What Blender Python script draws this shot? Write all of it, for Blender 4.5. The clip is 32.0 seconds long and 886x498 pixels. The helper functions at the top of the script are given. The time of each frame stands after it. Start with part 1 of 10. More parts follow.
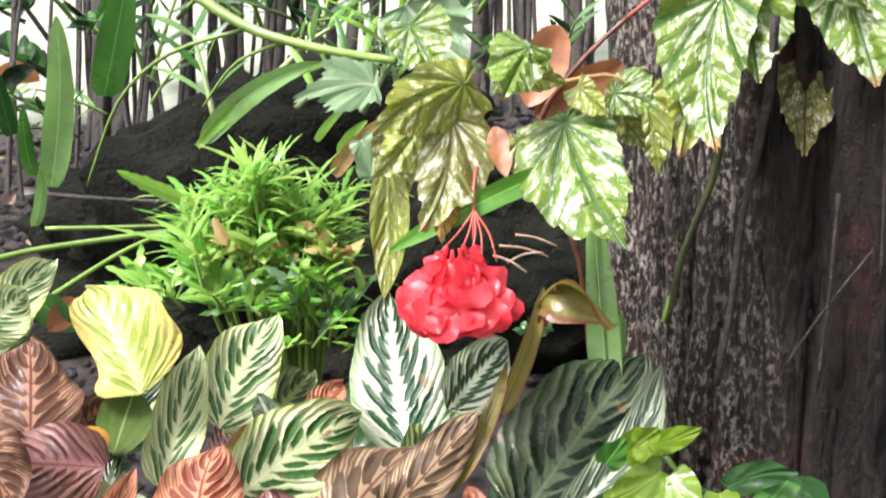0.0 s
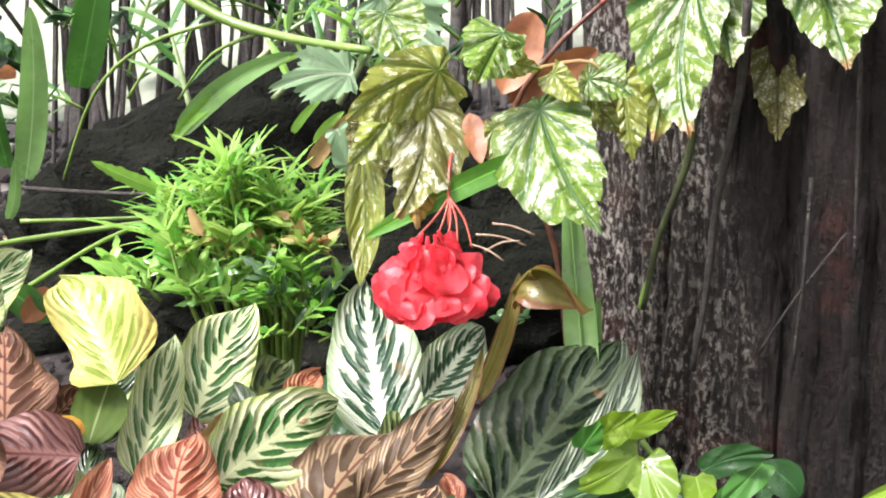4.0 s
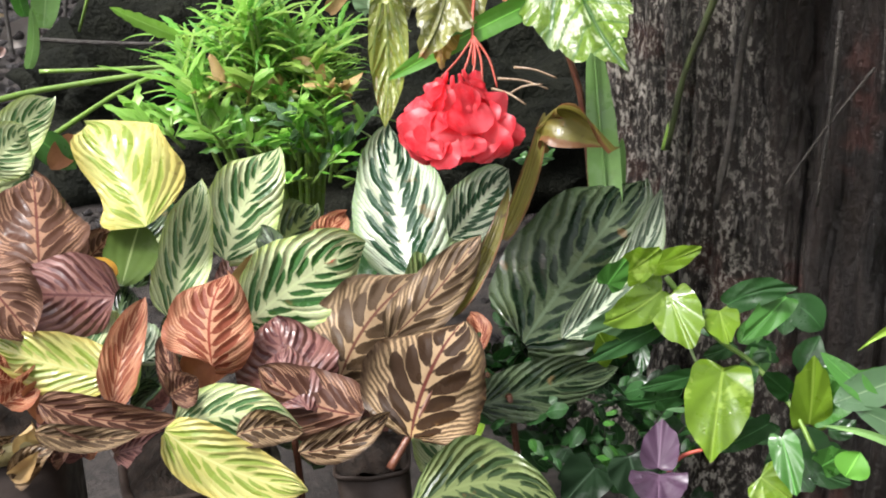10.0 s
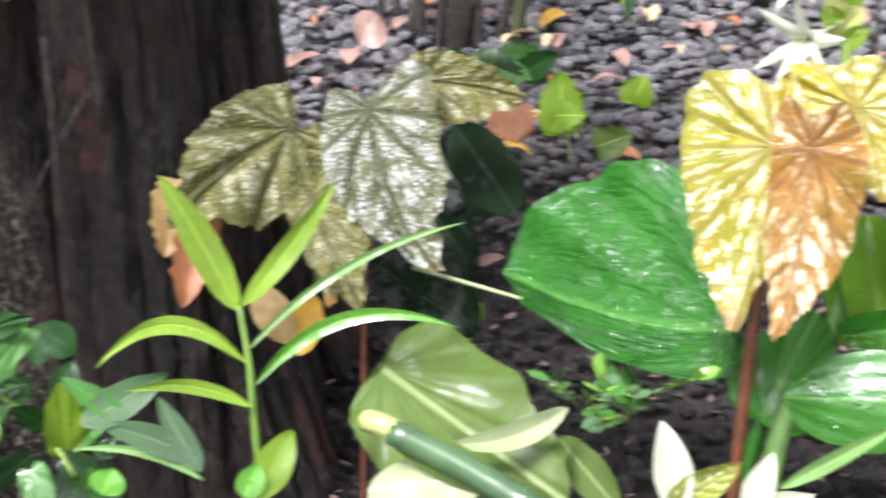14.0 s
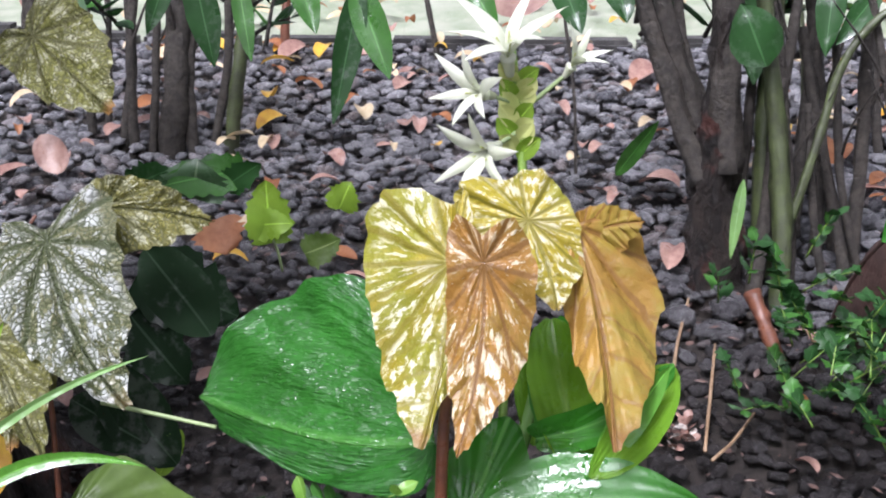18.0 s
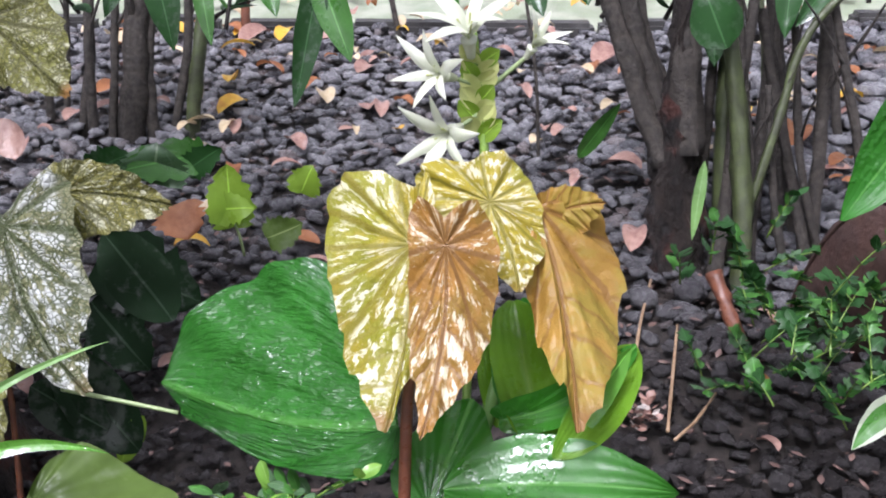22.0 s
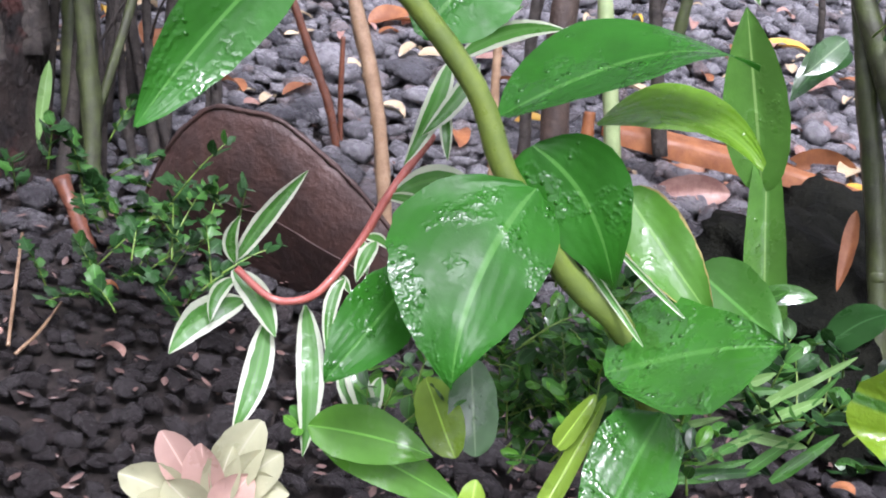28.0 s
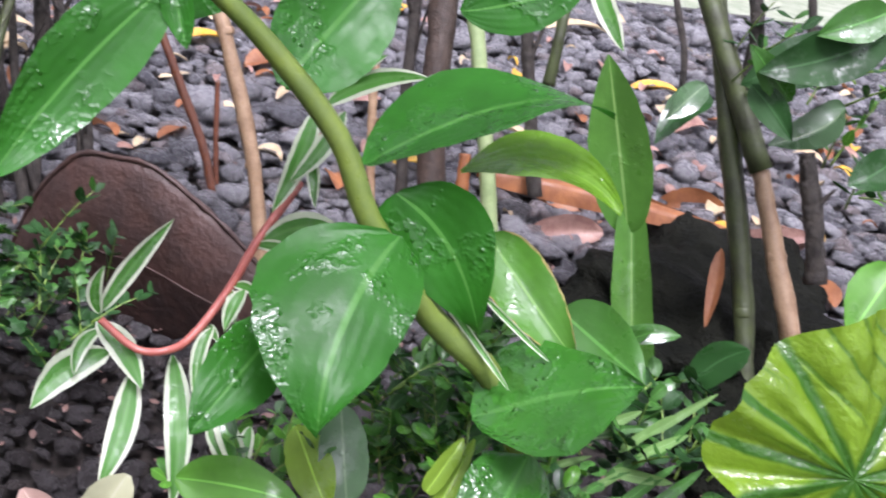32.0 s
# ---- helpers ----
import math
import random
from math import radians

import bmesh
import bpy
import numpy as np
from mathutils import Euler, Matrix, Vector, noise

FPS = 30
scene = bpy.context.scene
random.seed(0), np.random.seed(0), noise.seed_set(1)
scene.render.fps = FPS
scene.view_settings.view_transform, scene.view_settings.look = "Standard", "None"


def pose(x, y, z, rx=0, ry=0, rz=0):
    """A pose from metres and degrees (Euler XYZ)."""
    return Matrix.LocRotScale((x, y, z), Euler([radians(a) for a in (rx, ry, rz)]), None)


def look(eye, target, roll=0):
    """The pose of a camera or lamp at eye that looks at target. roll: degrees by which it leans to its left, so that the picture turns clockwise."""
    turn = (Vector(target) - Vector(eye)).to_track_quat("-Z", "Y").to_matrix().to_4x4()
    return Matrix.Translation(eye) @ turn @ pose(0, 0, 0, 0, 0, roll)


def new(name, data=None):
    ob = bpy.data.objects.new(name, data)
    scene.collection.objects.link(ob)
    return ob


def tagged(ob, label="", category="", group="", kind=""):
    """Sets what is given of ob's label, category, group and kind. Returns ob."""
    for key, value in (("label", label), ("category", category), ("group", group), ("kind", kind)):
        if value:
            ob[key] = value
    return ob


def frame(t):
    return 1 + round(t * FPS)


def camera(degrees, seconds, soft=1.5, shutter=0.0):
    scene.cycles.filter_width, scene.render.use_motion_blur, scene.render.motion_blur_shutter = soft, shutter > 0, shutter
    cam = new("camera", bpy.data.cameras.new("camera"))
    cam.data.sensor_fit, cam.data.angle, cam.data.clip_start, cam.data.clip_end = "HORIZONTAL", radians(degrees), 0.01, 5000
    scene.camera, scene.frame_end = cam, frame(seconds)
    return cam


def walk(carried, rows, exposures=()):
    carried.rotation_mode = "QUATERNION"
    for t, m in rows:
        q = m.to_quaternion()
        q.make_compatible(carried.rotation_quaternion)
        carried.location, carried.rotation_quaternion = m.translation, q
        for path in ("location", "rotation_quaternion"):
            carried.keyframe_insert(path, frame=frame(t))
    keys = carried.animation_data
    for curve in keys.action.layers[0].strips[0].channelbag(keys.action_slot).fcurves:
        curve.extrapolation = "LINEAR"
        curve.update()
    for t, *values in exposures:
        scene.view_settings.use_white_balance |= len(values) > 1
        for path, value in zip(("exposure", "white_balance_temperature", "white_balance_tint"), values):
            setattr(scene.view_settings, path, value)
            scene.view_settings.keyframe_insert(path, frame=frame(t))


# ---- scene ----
cam = camera(40.04, 32.0, soft=1.9, shutter=0.9)
PATH = [
    (0.0, pose(0.0095, 0.0037, 0.8488, 72.323, 3.840, -3.122)),
    (0.5, pose(0.0078, 0.0037, 0.8421, 71.310, 3.810, -3.168)),
    (1.0, pose(0.0136, 0.0057, 0.8404, 70.458, 3.745, -3.327)),
    (1.5, pose(0.0129, 0.0051, 0.8397, 70.720, 4.275, -2.879)),
    (2.0, pose(0.0131, 0.0040, 0.8378, 71.711, 3.725, -3.462)),
    (2.5, pose(0.0130, 0.0037, 0.8377, 71.540, 3.764, -3.591)),
    (4.5, pose(0.0147, -0.0002, 0.8404, 72.270, 4.002, -4.121)),
    (5.0, pose(0.0113, 0.0003, 0.8417, 71.942, 4.725, -3.170)),
    (5.5, pose(0.0094, -0.0003, 0.8387, 71.232, 4.810, -2.631)),
    (6.0, pose(0.0048, -0.0033, 0.8326, 69.549, 4.799, -2.069)),
    (6.5, pose(0.0044, -0.0049, 0.8258, 67.051, 4.934, -2.348)),
    (7.0, pose(0.0032, -0.0069, 0.8252, 66.389, 5.071, -2.043)),
    (7.5, pose(-0.0046, -0.0098, 0.8235, 66.209, 4.881, -1.717)),
    (8.0, pose(-0.0074, -0.0133, 0.8247, 65.882, 5.261, -1.759)),
    (8.5, pose(-0.0038, -0.0105, 0.8238, 65.702, 5.054, -2.151)),
    (9.0, pose(0.0006, -0.0116, 0.8254, 66.495, 4.698, -3.198)),
    (9.5, pose(0.0017, -0.0083, 0.8241, 65.457, 4.576, -4.058)),
    (10.0, pose(0.0008, -0.0093, 0.8250, 65.611, 4.772, -3.750)),
    (10.5, pose(0.0081, -0.0068, 0.8229, 65.394, 5.162, -3.760)),
    (11.0, pose(0.0277, -0.0121, 0.8189, 65.788, 5.390, -4.767)),
    (11.5, pose(0.0512, -0.0241, 0.8005, 67.692, 4.882, -9.334)),
    (12.0, pose(0.0838, -0.0348, 0.7900, 68.559, 3.849, -14.206)),
    (12.5, pose(0.0855, -0.0392, 0.7996, 66.949, 3.245, -19.442)),
    (13.0, pose(0.1057, -0.0431, 0.8079, 65.863, 2.883, -23.007)),
    (13.5, pose(0.1229, -0.0516, 0.8145, 65.591, 2.092, -27.282)),
    (14.0, pose(0.1358, -0.0566, 0.8154, 65.496, 1.107, -32.081)),
    (14.5, pose(0.1395, -0.0595, 0.8173, 65.569, 0.037, -35.756)),
    (15.0, pose(0.1428, -0.0594, 0.8205, 66.059, -0.890, -38.011)),
    (15.5, pose(0.1473, -0.0633, 0.8224, 66.563, -1.148, -39.862)),
    (17.5, pose(0.1930, -0.0767, 0.8397, 67.394, -0.060, -44.593)),
    (18.0, pose(0.1908, -0.0764, 0.8431, 69.325, -0.123, -44.134)),
    (18.5, pose(0.1908, -0.0782, 0.8451, 69.304, -0.166, -44.522)),
    (19.0, pose(0.1911, -0.0787, 0.8465, 70.000, 0.000, -44.774)),
    (19.5, pose(0.1891, -0.0777, 0.8462, 70.424, -0.032, -45.228)),
    (20.0, pose(0.1894, -0.0764, 0.8437, 69.754, 0.003, -45.626)),
    (20.5, pose(0.1905, -0.0767, 0.8421, 69.260, -0.036, -45.622)),
    (21.0, pose(0.1916, -0.0777, 0.8401, 68.907, -0.090, -45.930)),
    (21.5, pose(0.1936, -0.0780, 0.8412, 68.423, -0.412, -45.893)),
    (22.0, pose(0.1931, -0.0765, 0.8406, 68.600, -0.325, -45.869)),
    (22.5, pose(0.1947, -0.0763, 0.8382, 67.922, -0.441, -45.542)),
    (23.0, pose(0.1994, -0.0815, 0.8386, 66.960, -1.151, -47.764)),
    (23.5, pose(0.2029, -0.0916, 0.8391, 65.661, -1.851, -50.518)),
    (24.0, pose(0.2103, -0.0963, 0.8345, 65.868, -4.029, -55.774)),
    (24.5, pose(0.2205, -0.0978, 0.8365, 65.642, -6.145, -60.963)),
    (25.0, pose(0.2232, -0.1046, 0.8335, 65.886, -7.916, -64.886)),
    (25.5, pose(0.2214, -0.1107, 0.8340, 66.116, -9.397, -67.488)),
    (26.0, pose(0.2218, -0.1161, 0.8361, 65.897, -10.834, -71.373)),
    (26.5, pose(0.2233, -0.1187, 0.8369, 66.425, -10.715, -72.017)),
    (28.5, pose(0.2435, -0.1108, 0.8423, 66.729, -10.053, -72.712)),
    (29.0, pose(0.2437, -0.1130, 0.8443, 67.975, -10.261, -73.396)),
    (29.5, pose(0.2438, -0.1155, 0.8444, 67.382, -10.614, -74.301)),
    (30.0, pose(0.2428, -0.1173, 0.8471, 68.497, -10.698, -75.111)),
    (30.5, pose(0.2406, -0.1181, 0.8486, 69.456, -10.765, -75.107)),
    (31.0, pose(0.2393, -0.1203, 0.8496, 69.166, -10.939, -75.892)),
    (31.5, pose(0.2390, -0.1222, 0.8505, 69.476, -11.086, -76.698)),
    (32.0, pose(0.2404, -0.1254, 0.8507, 69.341, -11.403, -77.908)),
]

EXPOSURES = [(0.0, 1.25, 6450, 18), (5.5, 1.25, 6450, 18), (6.5, 1.00, 6450, 15), (11.0, 0.92, 6450, 13), (12.0, 0.78, 6400, 15), (13.0, 1.46, 6300, 20), (14.2, 1.12, 6250, 17), (15.5, 0.92, 6100, 17),
             (19.0, 0.59, 5950, 21), (23.0, 0.66, 5950, 21), (26.0, 0.83, 5950, 22), (29.0, 0.76, 5980, 26), (32.0, 0.68, 6020, 25)]
walk(cam, PATH, EXPOSURES)

# ---- sky and sun: bright overcast rain light ----
world = bpy.data.worlds.new("overcast_sky")
scene.world = world
world.use_nodes = True
wn, wl = world.node_tree.nodes, world.node_tree.links
sky = wn.new("ShaderNodeTexSky")
sky.sky_type, sky.sun_disc = "NISHITA", False
sky.sun_elevation, sky.sun_rotation = radians(62), radians(254)
sky.dust_density, sky.ozone_density = 6.0, 0.3
grey = wn.new("ShaderNodeHueSaturation")
grey.inputs["Saturation"].default_value = 0.12
wl.new(sky.outputs[0], grey.inputs["Color"])
wl.new(grey.outputs[0], wn["Background"].inputs["Color"])
wn["Background"].inputs["Strength"].default_value = 0.15
sun = new("sun", bpy.data.lights.new("sun", "SUN"))
sun.data.energy, sun.data.angle, sun.data.color = 2.6, radians(17), (1.0, 0.99, 0.97)
sun.matrix_world = look((-2.4, -0.1, 5.5), (0.3, 0.7, 0.3))


# ---- materials ----
TRUNK = (0.466, 1.232)


class Nodes:
    """A small builder for node materials."""

    def __init__(self, name, rough=0.5, spec=0.5):
        self.mat = bpy.data.materials.new(name)
        self.mat.use_nodes = True
        self.n, self.l = self.mat.node_tree.nodes, self.mat.node_tree.links
        self.b = self.n["Principled BSDF"]
        self.b.inputs["Roughness"].default_value = rough
        self.b.inputs["Specular IOR Level"].default_value = spec

    def put(self, socket, value):
        if isinstance(value, bpy.types.NodeSocket):
            self.l.new(value, socket)
        else:
            socket.default_value = value

    def math(self, op, a, b=0.0, c=0.0):
        n = self.n.new("ShaderNodeMath")
        n.operation = op
        for s, v in zip(n.inputs, (a, b, c)):
            self.put(s, v)
        return n.outputs[0]

    def step(self, x, lo, hi, a=0.0, b=1.0):
        n = self.n.new("ShaderNodeMapRange")
        n.interpolation_type = "SMOOTHSTEP"
        for s, v in zip(n.inputs, (x, lo, hi, a, b)):
            self.put(s, v)
        return n.outputs[0]

    def mix(self, f, a, b, kind="MIX"):
        n = self.n.new("ShaderNodeMix")
        n.data_type, n.blend_type = "RGBA", kind
        self.put(n.inputs[0], f)
        self.put(n.inputs[6], (*a, 1) if isinstance(a, tuple) else a)
        self.put(n.inputs[7], (*b, 1) if isinstance(b, tuple) else b)
        return n.outputs[2]

    def noise(self, scale, detail=4.0, rough=0.6, where=None):
        n = self.n.new("ShaderNodeTexNoise")
        n.inputs["Scale"].default_value, n.inputs["Detail"].default_value, n.inputs["Roughness"].default_value = scale, detail, rough
        self.l.new(where if where else self.place(), n.inputs["Vector"])
        return n.outputs[0]

    def cells(self, scale, feature="F1", where=None):
        n = self.n.new("ShaderNodeTexVoronoi")
        n.feature = feature
        n.inputs["Scale"].default_value = scale
        self.l.new(where if where else self.place(), n.inputs["Vector"])
        return n.outputs["Distance"]

    def place(self):
        return self.n.new("ShaderNodeNewGeometry").outputs["Position"]

    def uv(self):
        """u along the leaf from its stalk, and v from -1 to 1 across it."""
        s = self.n.new("ShaderNodeSeparateXYZ")
        self.l.new(self.n.new("ShaderNodeTexCoord").outputs["UV"], s.inputs[0])
        return s.outputs[0], self.math("MULTIPLY_ADD", s.outputs[1], 2.0, -1.0)

    def chance(self):
        return self.n.new("ShaderNodeObjectInfo").outputs["Random"]

    def bump(self, height, strength, distance=0.004):
        n = self.n.new("ShaderNodeBump")
        n.inputs["Strength"].default_value, n.inputs["Distance"].default_value = strength, distance
        self.l.new(height, n.inputs["Height"])
        self.l.new(n.outputs[0], self.b.inputs["Normal"])

    def done(self, colour, rough=None, thin=0.0):
        """thin: how much light the leaf lets through."""
        self.put(self.b.inputs["Base Color"], (*colour, 1) if isinstance(colour, tuple) else colour)
        if rough is not None:
            self.put(self.b.inputs["Roughness"], rough)
        if thin:
            t, m = self.n.new("ShaderNodeBsdfTranslucent"), self.n.new("ShaderNodeMixShader")
            self.put(t.inputs[0], (*colour, 1) if isinstance(colour, tuple) else colour)
            m.inputs[0].default_value = thin
            self.l.new(self.b.outputs[0], m.inputs[1])
            self.l.new(t.outputs[0], m.inputs[2])
            self.l.new(m.outputs[0], self.n["Material Output"].inputs[0])
        return self.mat


def feather(name, light, dark, rib, lines=9.0, slant=0.46, thin=0.25, rough=0.3, margin=0.35, fill=0.5, band=None, hairs=0.5, bold=0.0):
    """Prayer-plant leaf: dark ovals, large and small by turns, along a pale midrib, with fine lines running on to a coloured edge."""
    k = Nodes(name, rough, 0.5 - 0.3 * bold)
    u, v = k.uv()
    a = k.math("ABSOLUTE", v)
    wob = k.math("MULTIPLY", k.math("SUBTRACT", k.noise(26.0, 4.0), 0.5), 0.15)
    q = k.math("ADD", k.math("SUBTRACT", u, k.math("MULTIPLY", k.math("POWER", a, 1.15), slant)), wob)
    n = k.math("ADD", k.math("MULTIPLY", q, lines), k.math("MULTIPLY", k.math("GREATER_THAN", v, 0.0), 0.8))
    fr = k.math("SUBTRACT", k.math("FRACT", k.math("ADD", n, 20.0)), 0.5)
    odd = k.math("MULTIPLY", k.math("GREATER_THAN", k.math("MODULO", k.math("ADD", n, 20.0), 2.0), 1.0), 1.0 - 0.6 * bold)
    mid, reach = k.math("SUBTRACT", 0.41 - 0.03 * bold, k.math("MULTIPLY", odd, 0.18)), k.math("SUBTRACT", 0.33 - 0.02 * bold, k.math("MULTIPLY", odd, 0.17))
    ex, ey = k.math("DIVIDE", fr, k.math("SUBTRACT", fill, k.math("MULTIPLY", odd, 0.14))), k.math("DIVIDE", k.math("SUBTRACT", a, mid), reach)
    jag = k.math("MULTIPLY", k.math("SUBTRACT", k.noise(110.0, 4.0), 0.5), 0.9 - 0.6 * bold)
    oval = k.step(k.math("ADD", k.math("ADD", k.math("POWER", k.math("ABSOLUTE", ex), 1.25 + 0.9 * bold), k.math("MULTIPLY", ey, ey)), jag), 1.2 - 0.12 * bold, 0.75 + 0.15 * bold)
    foot = k.math("MULTIPLY", k.step(k.math("ABSOLUTE", fr), 0.11, 0.04), k.step(a, 0.30, 0.16))
    hair = k.math("MULTIPLY", k.step(k.math("SINE", k.math("MULTIPLY", n, 12.566 + 6.283 * bold)), 0.5 - hairs, 1.0 - hairs), k.step(a, 0.16 + 0.12 * bold, 0.5, 0.0, min(1.0, hairs)))
    edge = k.step(k.math("ADD", a, k.math("MULTIPLY", wob, 1.5)), 0.74, 0.97, 0.0, margin)
    base = k.mix(k.step(k.noise(18.0, 5.0, 0.65), 0.35, 0.7), light, tuple(c * 0.78 for c in light))
    base = k.mix(k.math("MULTIPLY", k.step(k.noise(9.0, 3.0), 0.55, 0.7), 0.4), base, tuple(c * f for c, f in zip(light, (1.05, 0.95, 0.55))))
    base = k.mix(edge, base, band if band else dark)
    col = k.mix(k.math("MAXIMUM", hair, foot), base, tuple((0.38 - 0.28 * bold) * p + (0.62 + 0.28 * bold) * o for p, o in zip(light, dark)))
    col = k.mix(oval, col, dark)
    col = k.mix(k.step(a, 0.045, 0.015), col, rib)
    col = k.mix(k.math("MULTIPLY", k.chance(), 0.25), col, tuple(c * 0.5 for c in light))
    col = k.mix(k.math("MULTIPLY", k.step(k.noise(34.0, 4.0), 0.64, 0.72), 0.6), col, (0.20, 0.11, 0.04))
    k.bump(k.math("ADD", k.math("MULTIPLY", k.math("COSINE", k.math("MULTIPLY", fr, 6.283)), k.step(a, 0.05, 0.4, 0.0, 1.0 - 0.5 * bold)), k.math("ADD", k.math("MULTIPLY", k.noise(120.0), 0.6), k.math("MULTIPLY", k.noise(26.0), 2.4))), 0.42, 0.003)
    return k.done(col, k.step(k.noise(16.0, 4.0), 0.42, 0.6, rough - 0.16, rough + 0.22), thin)


def palmate(name, body, silver, vein, share=0.5, thin=0.3, rough=0.2, rays=11.0, net=0.45, wide=0.026, wet=0.6, stain=None):
    """Begonia leaf: veins spread from the stalk and side veins leave the rib; puckered between, with pale patches for
    silver mottling and painted wet sheen. u runs along the rib, v across.
    """
    k = Nodes(name, rough, wet)
    u, v = k.uv()
    a = k.math("ABSOLUTE", v)
    wob = k.math("MULTIPLY", k.math("SUBTRACT", k.noise(22.0, 3.0), 0.5), 0.12)
    y = k.math("MULTIPLY", v, 0.42)
    r = k.math("SQRT", k.math("ADD", k.math("MULTIPLY", u, u), k.math("MULTIPLY", y, y)))
    turn = k.math("ADD", k.math("DIVIDE", k.math("ARCTAN2", y, u), 6.2832), k.math("MULTIPLY", wob, 0.35))
    gap = k.math("ABSOLUTE", k.math("SUBTRACT", k.math("FRACT", k.math("ADD", k.math("MULTIPLY", turn, rays), 20.5)), 0.5))
    far = k.math("MULTIPLY", k.math("MULTIPLY", gap, 6.2832 / rays), k.math("ADD", r, 0.03))
    run = k.math("ADD", k.math("MULTIPLY", k.math("SUBTRACT", u, k.math("MULTIPLY", a, 0.26)), 6.0), k.math("MULTIPLY", wob, 5.0))
    side = k.math("ABSOLUTE", k.math("SUBTRACT", k.math("FRACT", k.math("ADD", run, 20.0)), 0.5))
    later = k.step(u, 0.22, 0.36)
    twig = k.math("MULTIPLY", k.step(side, 0.10, 0.03), later)
    ray = k.math("MULTIPLY", k.step(far, wide, wide * 0.4), k.step(r, 0.75, 0.5, 0.25, 1.0))
    rib = k.math("MULTIPLY", k.step(a, 0.05, 0.02), k.step(u, 0.0, 0.03))
    warp = k.n.new("ShaderNodeVectorMath")
    warp.operation = "MULTIPLY_ADD"
    shake = k.n.new("ShaderNodeTexNoise")
    shake.inputs["Scale"].default_value, shake.inputs["Detail"].default_value = 70.0, 3.0
    k.l.new(k.place(), shake.inputs["Vector"])
    k.l.new(shake.outputs["Color"], warp.inputs[0])
    warp.inputs[1].default_value = (0.012, 0.012, 0.012)
    k.l.new(k.place(), warp.inputs[2])
    cell = k.cells(185.0, "DISTANCE_TO_EDGE", warp.outputs[0])
    polar = k.n.new("ShaderNodeCombineXYZ")
    for s, val in zip(polar.inputs, (k.math("MULTIPLY", turn, rays * 2.6), k.math("MULTIPLY", r, 3.2), k.math("MULTIPLY", k.chance(), 9.0))):
        k.put(s, val)
    streak = k.noise(2.5, 5.0, 0.7, polar.outputs[0])
    lines = k.math("MAXIMUM", k.math("MAXIMUM", ray, k.math("MULTIPLY", twig, 0.7)), rib)
    small = k.math("MULTIPLY", k.step(k.math("ADD", cell, k.math("MULTIPLY", k.math("SUBTRACT", k.noise(40.0), 0.5), 0.5)), 0.15, 0.03), net)
    # pale patches: silver mottling, and wet sheen put into the colour
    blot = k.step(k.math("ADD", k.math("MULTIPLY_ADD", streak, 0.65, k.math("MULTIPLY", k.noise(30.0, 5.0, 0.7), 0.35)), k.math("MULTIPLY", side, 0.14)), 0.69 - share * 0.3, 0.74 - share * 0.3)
    silver_sheen = k.math("MULTIPLY", blot, k.math("MULTIPLY", k.step(far, 0.01, 0.05, 0.3, 1.0), k.step(a, 1.0, 0.8)))
    tone = k.mix(k.step(k.noise(11.0), 0.3, 0.7), body, tuple(c * 0.62 for c in body))
    tone = k.mix(k.math("MULTIPLY", k.chance(), 0.35), tone, tuple(c * f for c, f in zip(body, (1.1, 0.85, 0.6))))
    if stain:
        tone = k.mix(k.step(k.noise(8.0, 5.0, 0.7), 0.46, 0.58, 0.0, 0.85), tone, stain)
    col = k.mix(silver_sheen, tone, silver)
    col = k.mix(k.math("MAXIMUM", lines, small), col, vein)
    col = k.mix(k.math("MULTIPLY", k.step(k.math("ADD", u, k.math("MULTIPLY", wob, 0.7)), 0.86, 0.97), k.step(k.noise(9.0), 0.45, 0.6)), col, (0.28, 0.15, 0.05))
    puff = k.math("MINIMUM", k.step(far, 0.0, 0.12), k.math("MAXIMUM", k.step(side, 0.0, 0.35), k.math("SUBTRACT", 1.0, later)))
    k.bump(k.math("ADD", k.math("MULTIPLY", puff, 0.9), k.math("ADD", k.math("MULTIPLY", k.step(cell, 0.0, 0.3), net * 0.6), k.math("MULTIPLY", k.noise(50.0, 4.0), 1.9))), 0.6, 0.004)
    return k.done(col, k.step(k.noise(30.0), 0.35, 0.65, max(0.05, rough - 0.06), rough + 0.25), thin)


